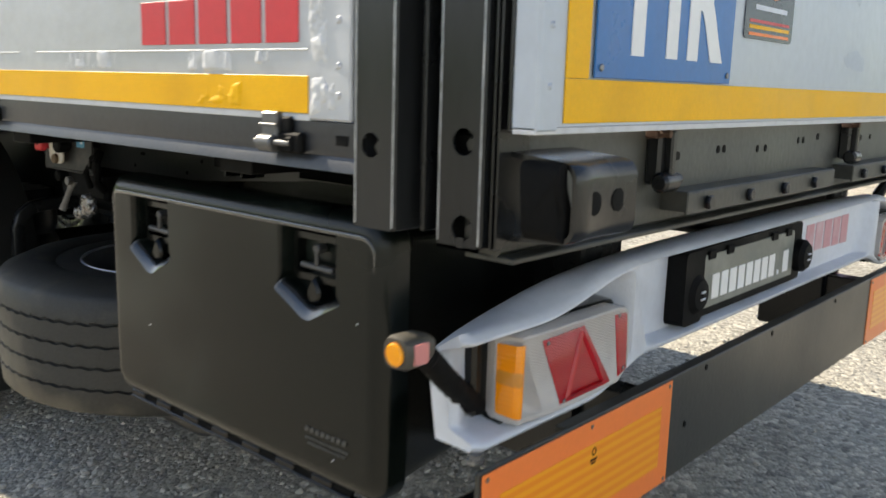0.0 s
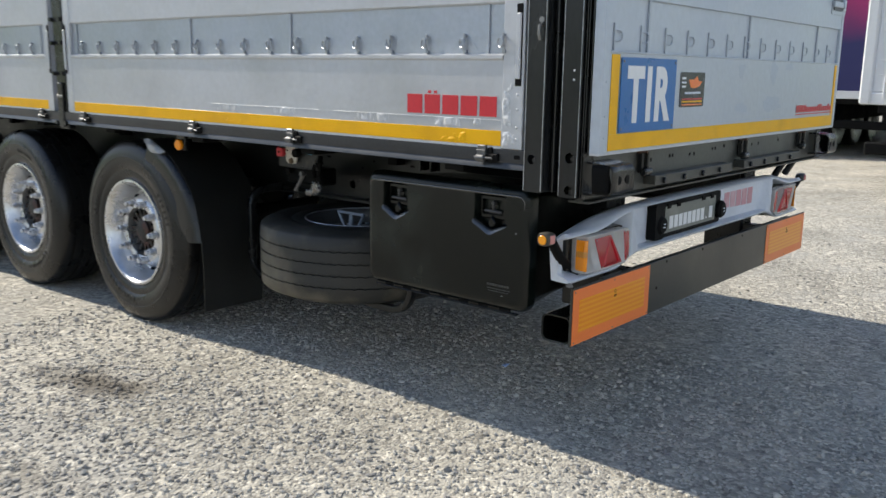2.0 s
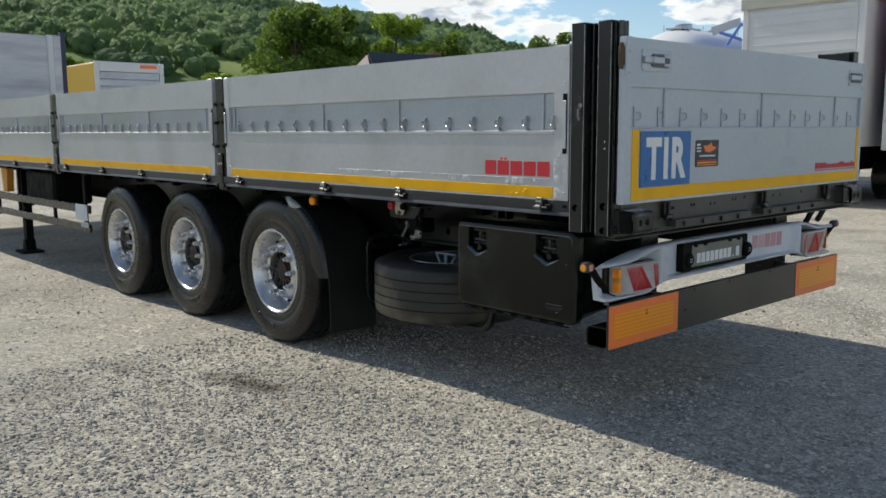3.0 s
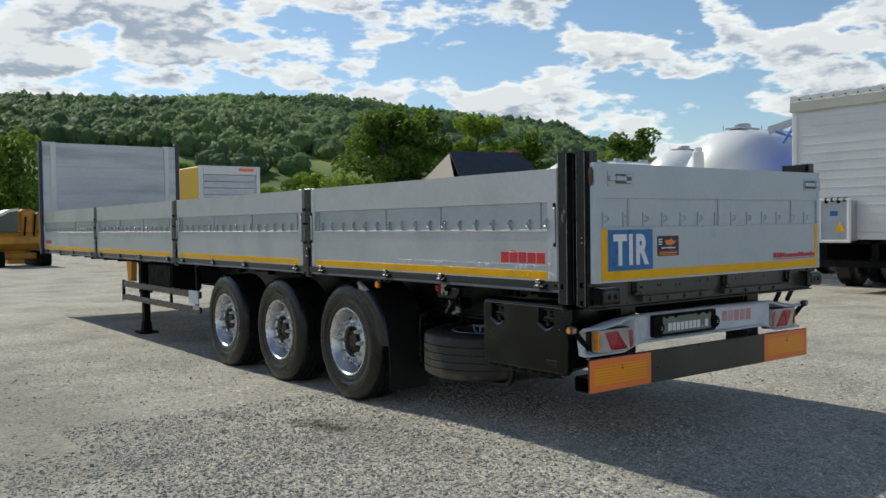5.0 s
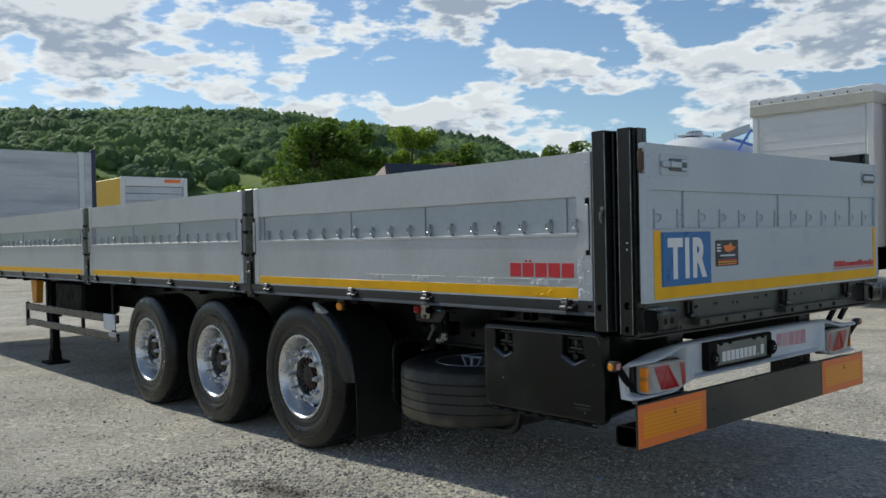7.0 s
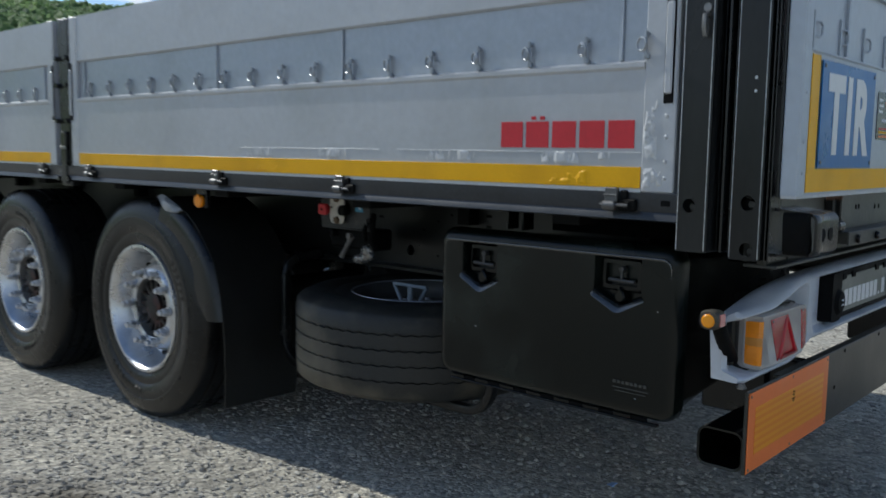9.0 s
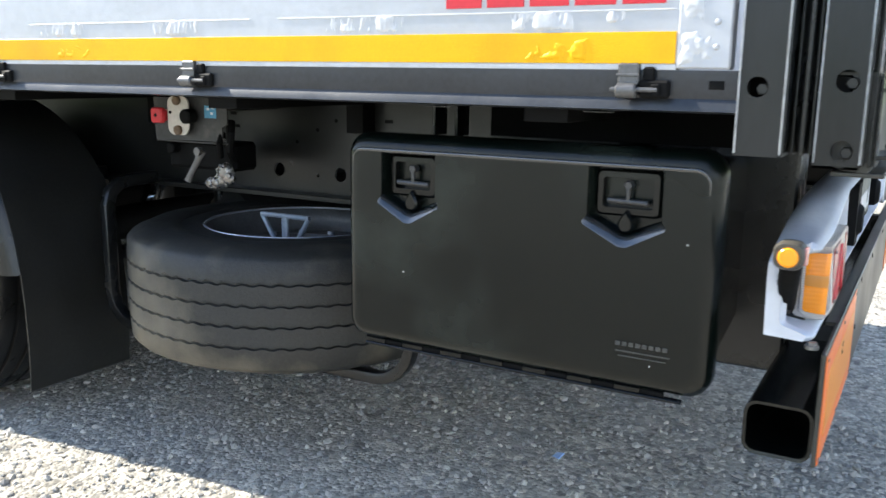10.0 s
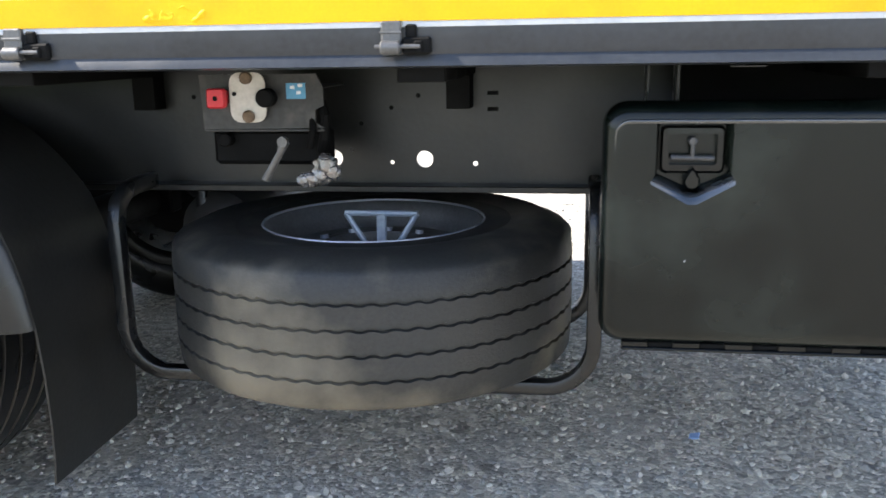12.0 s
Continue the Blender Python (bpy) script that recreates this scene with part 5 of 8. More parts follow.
def wheel(x, y, near):
    """One wheel; its outer wall faces the near or the far side."""
    z = ground_z(x, y) + 0.505
    turn = Matrix() if near else Matrix.Rotation(math.pi, 4, "Z")
    hub = piece("wheel", HUB, trailer, Vector((x, y, z)) - ORIGIN[trailer.name], turn, "single wheel with a worn black tyre and bright aluminium rim")
    piece("tyre", TYRE, hub, (0, 0, 0), Matrix.Rotation(radians(37 * x), 4, "Y"))
    piece("rim", RIMS, hub)
    if near:
        for k in range(10):
            piece("wheel_nut", NUT, hub, (0.163 * math.cos(math.tau * k / 10), 0, 0.163 * math.sin(math.tau * k / 10)))
            piece("hand_hole", HOLE, hub, (0, 0, 0), Matrix.Rotation(math.tau * (k + 0.5) / 10, 4, "Y"))


for x in AXLES:
    wheel(x, 0.06 + 0.1925, True)
    wheel(x, 2.47 - 0.1925, False)

for x in AXLES:
    z = ground_z(x, 0.25) + 0.505
    g = Geo()
    g.cyl((x, 0.30, z), (x, 2.23, z), 0.073, 16)
    axle = part("axle", g, DULL, trailer, "black axle with air springs")
    for yy in (0.53, 1.90):
        g = Geo()
        g.box(x - 0.50, yy - 0.05, z - 0.06, x + 0.12, yy + 0.05, z + 0.05, 0.01)
        part("trailing_arm", g, DULL, axle)
        g = Geo()
        g.lathe([(0.11, z + 0.02), (0.13, z + 0.05), (0.135, z + 0.10), (0.12, z + 0.13), (0.135, z + 0.16), (0.13, 0.735)], 20, 0, Matrix.Translation((x + 0.30, yy, 0)), 2, cap=True)
        part("air_spring", g, RUBBER, axle)
        g = Geo()
        g.box(x - 0.60, yy - 0.06, z - 0.10, x - 0.44, yy + 0.06, 0.735, 0.01)
        part("spring_hanger", g, DULL, axle)
    for yy in (0.42, 2.11):
        g = Geo()
        g.cyl((x, yy, z), (x, yy + 0.05, z), 0.20, 24)
        part("brake_disc", g, DULL, axle)


def mudguard(x, y0, y1, last):
    """Moulded half guard behind or over a wheel, with a flat flap hanging to the ground on the last one."""
    z = ground_z(x, 0.25) + 0.505
    pts = [(x + (0.58 + 0.0016 * (64 - a)) * math.cos(radians(a)), z + (0.58 + 0.0016 * (64 - a)) * math.sin(radians(a))) for a in range(64, 20, -4)]
    pts += [(x + 0.612, z + 0.20), (x + 0.634, z + 0.12), (x + 0.650, z + 0.03), (x + 0.658, z - 0.08), (x + 0.660, z - 0.20), (x + 0.657, z - 0.28), (x + 0.652, 0.10)]
    pts = [q for q in pts if last or q[1] > 0.58]
    t = 0.005
    g = Geo()
    rings = [[(px, y0, pz), (px, y1, pz), (px + t, y1, pz + t), (px + t, y0, pz + t)] for px, pz in pts]
    g.loft(rings)
    s = 1 if y0 < 1 else -1       # moulded side lip, rounded over the tyre's shoulder, that ends above the flap
    ye = y0 if s > 0 else y1
    lip = []
    for px, pz in pts:
        if pz < 0.36:
            break
        d = Vector((x - px, 0.0, z - pz)).normalized()
        w = 0.105 + 0.03 * ease(0.75, 0.60, pz) - 0.10 * ease(0.62, 0.36, pz)
        sec = [(0.0, 0.004), (0.004, -0.010), (0.018, -0.022), (0.040, -0.028), (0.070, -0.030), (w, -0.030), (w, -0.026), (0.040, -0.024), (0.010, -0.004)]
        lip.append([(px + d.x * a + t * 0.5, ye + s * b, pz + d.z * a) for a, b in sec])
    ob = part("mudguard", g, FLAP, trailer, "black plastic mudguard with a flap")
    g = Geo()
    g.loft(lip)
    part("guard_lip", g, GUARD, ob, "smooth rounded grey-black lip", smooth=60)
    if last:
        # pale wedge on top of the lip: sky reflection drawn as a light colour
        g = Geo()
        tip = []
        for k, a in enumerate((68, 66, 63, 60, 56, 52)):
            r = 0.588 + 0.0016 * (64 - a)
            wide = (0.008, 0.022, 0.038, 0.050, 0.036, 0.012)[k]
            at = [(r - q, y0 + (-0.012 if q < 0.008 else -0.034)) for q in (0.0, wide * 0.25, wide)]
            tip.append([(x + q * math.cos(radians(a)), yy, z + q * math.sin(radians(a))) for q, yy in at + [(q - 0.004, yy + 0.006) for q, yy in at[::-1]]])
        g.loft(tip)
        part("guard_tip", g, material("pale_sheen_plastic", (0.36, 0.37, 0.38), 0.34, 0.0, 0.3, 14, 90), ob, "pale wedge painted as the sky's sheen on the lip", smooth=60)
    return ob


mudguard(AXLES[0], 0.078, 0.45, True)
mudguard(AXLES[0], 2.08, 2.452, False)
g = Geo()
g.cyl((-2.44, 0.075, 0.960), (-2.44, 0.055, 0.960), 0.028, 20, bevel=0.004)
marker = part("side_marker", g, LENS_AMBER, trailer, "round amber side marker lamp")
g = Geo()
g.box(-2.475, 0.075, 0.93, -2.405, 0.10, 1.02, 0.004)
part("marker_bracket", g, BLACK, marker)

# ---- rear end ----
RUST = material("rusty_iron", (0.10, 0.055, 0.035), 0.75, 0.2, 0.4, 40, 120)
HINGES = (0.435, 1.37, 2.14)
g = Geo()
g.prism([(1.083, -0.062), (1.083, -0.12), (0.930, -0.12), (0.925, -0.066), (0.932, -0.060), (1.075, -0.060)], 1, 0.055, 2.475)
g.box(-0.12, 0.055, 0.918, -0.040, 2.475, 0.926, 0.002)
rear = part("rear_beam", g, DUSTY, trailer, "dusty black rear beam with bolt holes")
for f, yo in ((1, 0.0), (-1, 2.53)):
    def B(d):
        return yo + f * d
    g = Geo()
    outer = arc(0.022, 0.972, 0.020, -80, 0, 5) + arc(0.020, 1.030, 0.022, 0, 80, 5)
    inner = arc(0.020, 1.030, 0.016, 80, 0, 4) + arc(0.022, 0.972, 0.014, 0, -80, 4)
    prof = [(-0.060, 0.946)] + outer + [(-0.060, 1.060), (-0.060, 1.053)] + inner + [(-0.060, 0.953)]
    rings = []
    for d, k in ((0.062, 0.0), (0.075, 0.004), (0.10, 0.0), (0.135, -0.004), (0.17, -0.003), (0.205, 0.001)):
        rings.append([(x + (k if x > 0 else 0), B(d), z) for x, z in prof])
    g.loft(rings)
    part("bumper_bracket", g, BLACK, rear, "bent black steel bracket")
    # the bracket's dark side, added as a bulging matt black block
    g = Geo()
    rings = []
    for d, k in ((0.052, 0.70), (0.055, 0.86), (0.060, 0.93), (0.072, 0.90)):
        rings.append([(-0.030 if x < 0 else 0.030 * k, B(d) + f * 0.008 * math.sin((z - 0.945) * 50), 1.003 + (z - 1.003) * k) for x, z in ((-0.02, 0.950), (0.02, 0.950), (0.03, 0.965), (0.034, 0.984), (0.034, 1.003), (0.034, 1.022), (0.03, 1.041), (0.02, 1.055), (-0.02, 1.055))])
    g.loft(rings)
    part("rubber_buffer", g, DULL, rear, "dark bulging side of the bracket")
    for q, xp in ((0.106, 0.0415), (0.166, 0.0392)):
        g = Geo()
        g.cyl((xp - 0.004, B(q), 1.001), (xp + 0.0007, B(q), 1.001), 0.0150, 20)
        part("bracket_hole", g, DULL, rear)
for y0, y1 in ((0.475, 1.19), (1.325, 2.06)):
    g = Geo()
    g.box(-0.060, y0, 0.978, -0.012, y1, 0.983, 0.002)
    g.box(-0.017, y0, 0.945, -0.012, y1, 0.981, 0.002)
    g.box(-0.060, y0, 0.950, -0.014, y0 + 0.006, 0.981, 0.001)
    part("angle_rail", g, DUSTY, rear)
    k = y0 + 0.07
    while k < y1:
        g = Geo()
        g.cyl((-0.012, k, 0.962), (-0.002, k, 0.962), 0.0125, 6, bevel=0.002)
        part("bolt", g, BLACK, rear)
        k += 0.17
for yy in HINGES:
    g = Geo()
    g.box(-0.060, yy - 0.022, 0.995, -0.034, yy + 0.020, 1.082, 0.005)
    g.box(-0.036, yy - 0.006, 1.000, -0.022, yy + 0.010, 1.080, 0.003)
    g.cyl((-0.030, yy - 0.028, 1.000), (-0.030, yy + 0.020, 1.000), 0.016, 14, bevel=0.005)
    g.cyl((-0.030, yy + 0.020, 1.000), (-0.030, yy + 0.036, 1.004), 0.010, 8, bevel=0.002)
    part("gate_hinge", g, BLACK, rear, "black gate hinge")
    g = Geo()
    g.cyl((-0.034, yy - 0.034, 1.076), (-0.012, yy - 0.034, 1.076), 0.007, 6, bevel=0.001)
    g.box(-0.050, yy - 0.046, 1.068, -0.030, yy - 0.020, 1.0825, 0.003)
    part("hinge_bolt", g, RUST, rear, "rusty hinge bolt")
for yy, z, w in ((0.515, 1.035, 0.016), (0.68, 1.04, 0.006), (0.705, 1.04, 0.006), (0.86, 1.035, 0.005), (0.90, 1.035, 0.005), (1.08, 1.045, 0.004), (1.11, 1.045, 0.004), (1.20, 1.05, 0.008), (1.52, 1.04, 0.006), (1.60, 1.04, 0.005), (1.86, 1.045, 0.006), (0.17, 0.938, 0.006), (0.38, 0.945, 0.006)):
    g = Geo()
    w = max(w, 0.0055)
    g.prism(rounded(yy - w, z - 0.007, yy + w, z + 0.007, 0.005, 3), 0, -0.060, -0.0586)
    part("bolt_hole", g, DULL, rear)

# arms that carry the lamp bumper and the underrun bar
for yy in (0.57, 1.96):
    g = Geo()
    g.box(-0.42, yy - 0.05, 0.42, -0.225, yy + 0.09, 0.93, 0.006)
    g.box(-0.26, yy - 0.03, 0.42, -0.12, yy + 0.03, 0.60, 0.004)
    part("underrun_arm", g, BLACK, trailer)
for yy in (2.18, 2.34):
    g = Geo()
    g.tube([(-0.12, yy, 0.93), (-0.15, yy + 0.01, 0.88), (-0.18, yy + 0.02, 0.83)], 0.018, 8)
    part("lamp_strut", g, BLACK, trailer)


# ---- lamp bumper ----
def lamp_bumper():
    """Moulded plastic carrier: arched top, open lamp pockets at its ends and a long shallow bay for the number plate."""
    steps = [0.0, 0.02, 0.04, 0.06, 0.075, 0.09, 0.105, 0.12, 0.14, 0.17] + [0.2 + 0.03 * k for k in range(20)] + [0.80, 0.83, 0.86, 0.885, 0.91, 0.93, 0.945, 0.955, 0.965, 0.975, 0.985, 1.0]

    def section(y):
        w = min(y, 2.56 - y)
        d = w - 0.106
        bot = 0.620 + 0.044 * ease(0.30, 0.50, d)
        top = 0.797 + 0.047 * ease(0.14, 0.43, d)
        crest = 0.765 + 0.087 * (1 - math.exp(-max(0.0, d) / 0.2))
        nose = 0.012 * (1 - ease(0.0, 0.018, d))
        ring = [(-0.207, bot + 0.003)]
        for u in steps:
            x = -0.124 - nose
            slant = 0.07 * (1 - u)
            bay = ease(0.415 + slant, 0.475 + slant, d) * ease(0.06, 0.11, u) * (1 - ease(0.93, 0.975, u))
            pocket = (1 - ease(0.395, 0.425, d)) * ease(0.05, 0.16, u) * (1 - ease(0.83, 0.95, u))
            x -= 0.036 * bay + (0.046 + 0.022 * ease(0.0, 0.06, d)) * pocket + 0.006 * (1 - ease(0.0, 0.04, u)) + 0.006 * ease(0.96, 1.0, u)
            ring.append((max(x, -0.203), bot + (top - bot) * u))
        ring += [(-0.140, top + 0.005), (-0.152, top * 0.75 + crest * 0.25 + 0.006), (-0.175, top * 0.3 + crest * 0.7 + 0.005), (-0.196, crest), (-0.205, crest - 0.006), (-0.207, crest - 0.03)]
        f = 1 if y < 1.28 else -1
        lean = 0.030 * (1 - ease(0.0, 0.16, d))
        return [(x, y - f * lean * ease(0.66, 0.80, z), z) for x, z in ring]

    ys = [0.106 + 0.0035 * k for k in range(14)] + [0.155 + 2.25 * k / 190 for k in range(191)]
    ys += [2.56 - q for q in (0.106 + 0.0035 * k for k in range(13, -1, -1))]
    g = Geo()
    g.loft([section(y) for y in ys])
    return part("lamp_bumper", g, CARRIER, trailer, "pale grey moulded plastic lamp bumper across the rear", smooth=50)


bumper = lamp_bumper()


def tail_lamp(yc, f):
    """A wide rear lamp that turns the corner: amber end, clear ribbed fields, red triangle field and red end, in a clear rim. f is +1 on the near side."""
    def Q(s, z, out=0.0):
        """Place on the lens: s runs from 0 at the back of the end face round the corner and along the front."""
        k = 0.042
        if s < k:
            return (-0.163 + s, yc + f * (0.184 + 0.12 * s - out), z)
        u = min(1.0, (s - k) / 0.012)
        return (-0.121 + 0.003 * u + out - 0.012 * max(0.0, s - 0.2), yc + f * (0.189 + s - k), z)

    outline = [(0.0, 0.655), (0.008, 0.646), (0.042, 0.643), (0.10, 0.640), (0.22, 0.638), (0.33, 0.640), (0.352, 0.652), (0.362, 0.665), (0.366, 0.69), (0.360, 0.74), (0.355, 0.765), (0.345, 0.774), (0.32, 0.778), (0.20, 0.779), (0.10, 0.780), (0.042, 0.780), (0.008, 0.779), (0.0, 0.772)]

    def hoop(out, inset):
        r = []
        for s, z in outline:
            p = Q(s + inset * (0.18 - s) / 0.18, z + inset * (0.715 - z) / 0.075, out)
            r.append(p)
        return r

    def pushed(h, dx):
        return [(x + dx, y, z) for x, y, z in h]

    g = Geo()
    g.loft([pushed(hoop(0.0, -0.001), -0.03), hoop(0.0, 0.0), hoop(0.003, 0.002), hoop(0.0035, 0.006), hoop(0.002, 0.009)])
    lamp = part("tail_lamp", g, LENS_CLEAR, trailer, "wide rear lamp with amber, clear and red fields")
    g = Geo()       # black housing that shows round the lens
    g.loft([[(-0.204, y, z) for x, y, z in hoop(0.0, -0.012)], [(min(x, -0.150), y, z) for x, y, z in pushed(hoop(0.0, -0.007), -0.010)], [(min(x, -0.152), y, z) for x, y, z in pushed(hoop(0.0, 0.0), -0.012)]], 0, True, False)
    g.box(-0.200, yc + f * 0.150, 0.650, -0.172, yc + f * 0.186, 0.776, 0.006)
    part("lamp_housing", g, PLASTIC, lamp, "black lamp housing")

    def field(name, quad, mat, proud=0.0035):
        """A pane laid over the lens, rounded at its edges."""
        n = 8
        (s0, z0), (s1, z1), (s2, z2), (s3, z3) = quad
        q = Geo()
        rows = []
        for i in range(n + 1):
            u = i / n
            a, b = (s0 + (s1 - s0) * u, z0 + (z1 - z0) * u), (s3 + (s2 - s3) * u, z3 + (z2 - z3) * u)
            e = 0.0012 if i in (0, n) else 0.0
            rows.append([Q(*a, 0.001), Q(*a, proud - 0.0008 - e), Q(a[0], a[1] + 0.002, proud - e), Q(b[0], b[1] - 0.002, proud - e), Q(*b, proud - 0.0008 - e), Q(*b, 0.001)])
        q.loft(rows)
        return part(name, q, mat, lamp)

    field("amber_field", ((0.004, 0.656), (0.050, 0.652), (0.052, 0.766), (0.004, 0.765)), LENS_AMBER)
    field("amber_band", ((0.006, 0.704), (0.049, 0.702), (0.050, 0.724), (0.006, 0.725)), lens_material("worn_amber", (0.62, 0.24, 0.03), 0.3), 0.0042)
    field("red_field", ((0.151, 0.648), (0.306, 0.648), (0.213, 0.766), (0.095, 0.764)), LENS_RED)
    field("red_field", ((0.330, 0.650), (0.361, 0.660), (0.354, 0.763), (0.309, 0.765)), LENS_RED)
    for a, b in (((0.166, 0.656), (0.275, 0.656)), ((0.275, 0.656), (0.200, 0.758)), ((0.200, 0.758), (0.166, 0.656))):
        g = Geo()
        g.tube([Q(*a, 0.0045), Q((a[0] + b[0]) / 2, (a[1] + b[1]) / 2, 0.0045), Q(*b, 0.0045)], 0.0045, 6, 0, 0.35)
        part("reflector_bar", g, LENS_REFLECTOR, lamp)
    for s, z in ((0.108, 0.758), (0.322, 0.762), (0.346, 0.664), (0.160, 0.652)):
        g = Geo()
        g.cyl(Q(s, z, 0.002), Q(s, z, 0.0055), 0.0035, 10, 0, bevel=0.001)
        part("lens_screw", g, STEEL, lamp)

    def P(d):
        return yc + f * d
    path = [Vector(p) for p in ((-0.186, P(0.176), 0.660), (-0.178, P(0.130), 0.692), (-0.170, P(0.080), 0.733), (-0.162, P(0.036), 0.772), (-0.160, P(0.012), 0.788))]
    fine, rad = [], []
    for i in range(len(path) - 1):
        for k in range(6):
            fine.append(path[i].lerp(path[i + 1], k / 6))
            rad.append(0.0185 if (i * 6 + k) % 2 else 0.0155)
    arm = Geo()
    arm.tube(fine + [path[-1]], rad + [0.019], 12)
    ob = part("lamp_arm", arm, DULL, trailer, "black rubber arm with an amber and red marker lamp")
    g = Geo()
    rings = []
    for yy, r in ((0.034, 0.012), (0.024, 0.018), (0.010, 0.0225), (-0.022, 0.0235), (-0.030, 0.0205)):
        rings.append([(-0.160 + r * 1.05 * math.copysign(abs(math.cos(a)) ** 0.7, math.cos(a)), P(yy), 0.794 + r * math.copysign(abs(math.sin(a)) ** 0.7, math.sin(a))) for a in (math.tau * k / 20 for k in range(20))])
    g.loft(rings)
    part("lamp_head", g, OLD_RUBBER, ob)
    g = Geo()
    g.cyl((-0.160, P(-0.029), 0.793), (-0.160, P(-0.034), 0.793), 0.0165, 20, 0, bevel=0.003)
    part("amber_eye", g, AMBER_EYE, ob)
    g = Geo()
    g.prism(rounded(min(P(-0.020), P(0.006)), 0.780, max(P(-0.020), P(0.006)), 0.808, 0.003), 0, -0.138, -0.1335)
    part("red_eye", g, lens_material("pale_red_lens", (0.62, 0.24, 0.22), 0.2), ob)


tail_lamp(0.0, 1)
tail_lamp(2.56, -1)

# plate holder in the bay
g = Geo()
g.prism(rounded(0.722, 0.688, 1.395, 0.832, 0.012), 0, -0.160, -0.135)
g.prism(rounded(0.718, 0.690, 0.800, 0.836, 0.012), 0, -0.150, -0.118)
holder = part("plate_holder", g, DULL, trailer, "black number plate holder with lamps at both ends")
g = Geo()
g.prism(rounded(0.815, 0.705, 1.335, 0.815, 0.006), 0, -0.136, -0.1325)
part("plate", g, PLATE, holder, "dusty dealer's plate with pale bars in place of writing")
for k in range(10):
    y0 = 0.872 + 0.044 * k
    g = Geo()
    if k == 8:
        g.box(-0.1325, y0 + 0.010, 0.720, -0.1310, y0 + 0.02, 0.730, 0)
    else:
        g.box(-0.1325, y0, 0.720, -0.1310, y0 + 0.034, 0.772, 0)
    part("plate_bar", g, WHITE, holder, smooth=0)
for yy in (0.775, 1.375):
    g = Geo()
    g.lathe([(0.002, 0.012), (0.030, 0.010), (0.040, 0.0), (0.042, -0.03)], 20, 0, Matrix.Translation((-0.118, yy, 0.748)), 0)
    part("plate_lamp", g, DULL, holder)
    g = Geo()
    g.box(-0.108, yy - 0.008, 0.738, -0.104, yy + 0.01, 0.742, 0.001)
    g.box(-0.108, yy - 0.008, 0.752, -0.104, yy + 0.01, 0.756, 0.001)
    part("plate_lamp_slot", g, CARRIER, holder)
for yy in (0.86, 0.95, 1.20, 1.29):
    g = Geo()
    g.box(-0.134, yy - 0.016, 0.806, -0.128, yy + 0.016, 0.825, 0.002)
    part("plate_clip", g, DULL, holder)
for k in range(5):
    y0 = 1.50 + 0.072 * k
    g = Geo()
    g.box(-0.1600, y0, 0.732 - 0.002 * k, -0.1583, y0 + 0.060, 0.806, 0.0005)
    part("maker_block", g, FADED_RED, bumper, "sun-bleached red block", smooth=0)

# underrun bar with its reflector boards
g = Geo()
g.box(-0.106, 0.075, 0.404, -0.098, 2.498, 0.612, 0.002)
g.box(-0.125, 0.30, 0.604, -0.10, 2.27, 0.612, 0.002)
bar = part("underrun_bar", g, BOARD, trailer, "black steel underrun bar between two orange boards")
g = Geo()
rim_o, rim_i = [(x, z) for x, z in rounded(-0.226, 0.404, -0.107, 0.505, 0.024)], [(x, z) for x, z in rounded(-0.220, 0.410, -0.113, 0.499, 0.019)]
g.loft([[(x, y, z) for x, z in r] for y, r in ((0.60, rim_i), (0.0865, rim_i), (0.085, rim_o), (2.488, rim_o), (2.4865, rim_i), (1.95, rim_i))])
part("bar_tube", g, PLASTIC, bar, "glossy black square tube with open ends")
for y0, y1 in ((0.082, 0.651), (1.925, 2.492)):
    g = Geo()
    g.box(-0.098, y0, 0.406, -0.0955, y1, 0.607, 0.0008)
    board = part("reflector_board", g, ORANGE, bar, "orange bordered amber reflector board")
    g = Geo()
    g.box(-0.0955, y0 + 0.04, 0.447, -0.0947, y1 - 0.04, 0.566, 0.0002)
    part("reflector_field", g, HATCH, board)
    for yy in (y0 + 0.01, (y0 + y1) / 2, y1 - 0.012):
        for zz in (0.415, 0.598):
            g = Geo()
            g.cyl((-0.0955, yy, zz), (-0.094, yy, zz), 0.0035, 8)
            part("rivet", g, STEEL, board)
    g = Geo()
    yc = (y0 + y1) / 2 + 0.01
    g.lathe([(0.007, 0.0), (0.007, 0.0004), (0.0045, 0.0004), (0.0045, 0.0)], 20, 0, Matrix.Translation((-0.0947, yc, 0.552)), 0)
    g.box(-0.0947, yc - 0.010, 0.536, -0.0943, yc + 0.010, 0.540, 0)
    g.box(-0.0947, yc - 0.007, 0.531, -0.0943, yc + 0.007, 0.534, 0)
    part("approval_mark", g, DULL, board)
g = Geo()
g.cyl((-0.125, 0.10, 0.612), (-0.125, 0.10, 0.618), 0.012, 12, 0)
g.cyl((-0.125, 0.10, 0.618), (-0.125, 0.10, 0.624), 0.009, 6, 0)
part("bolt", g, STEEL, bar)
for yy, z in ((0.80, 0.598), (1.15, 0.598), (1.6, 0.598), (0.72, 0.50)):
    g = Geo()
    g.cyl((-0.098, yy, z), (-0.0965, yy, z), 0.006, 10)
    part("bolt_hole", g, DULL, bar)


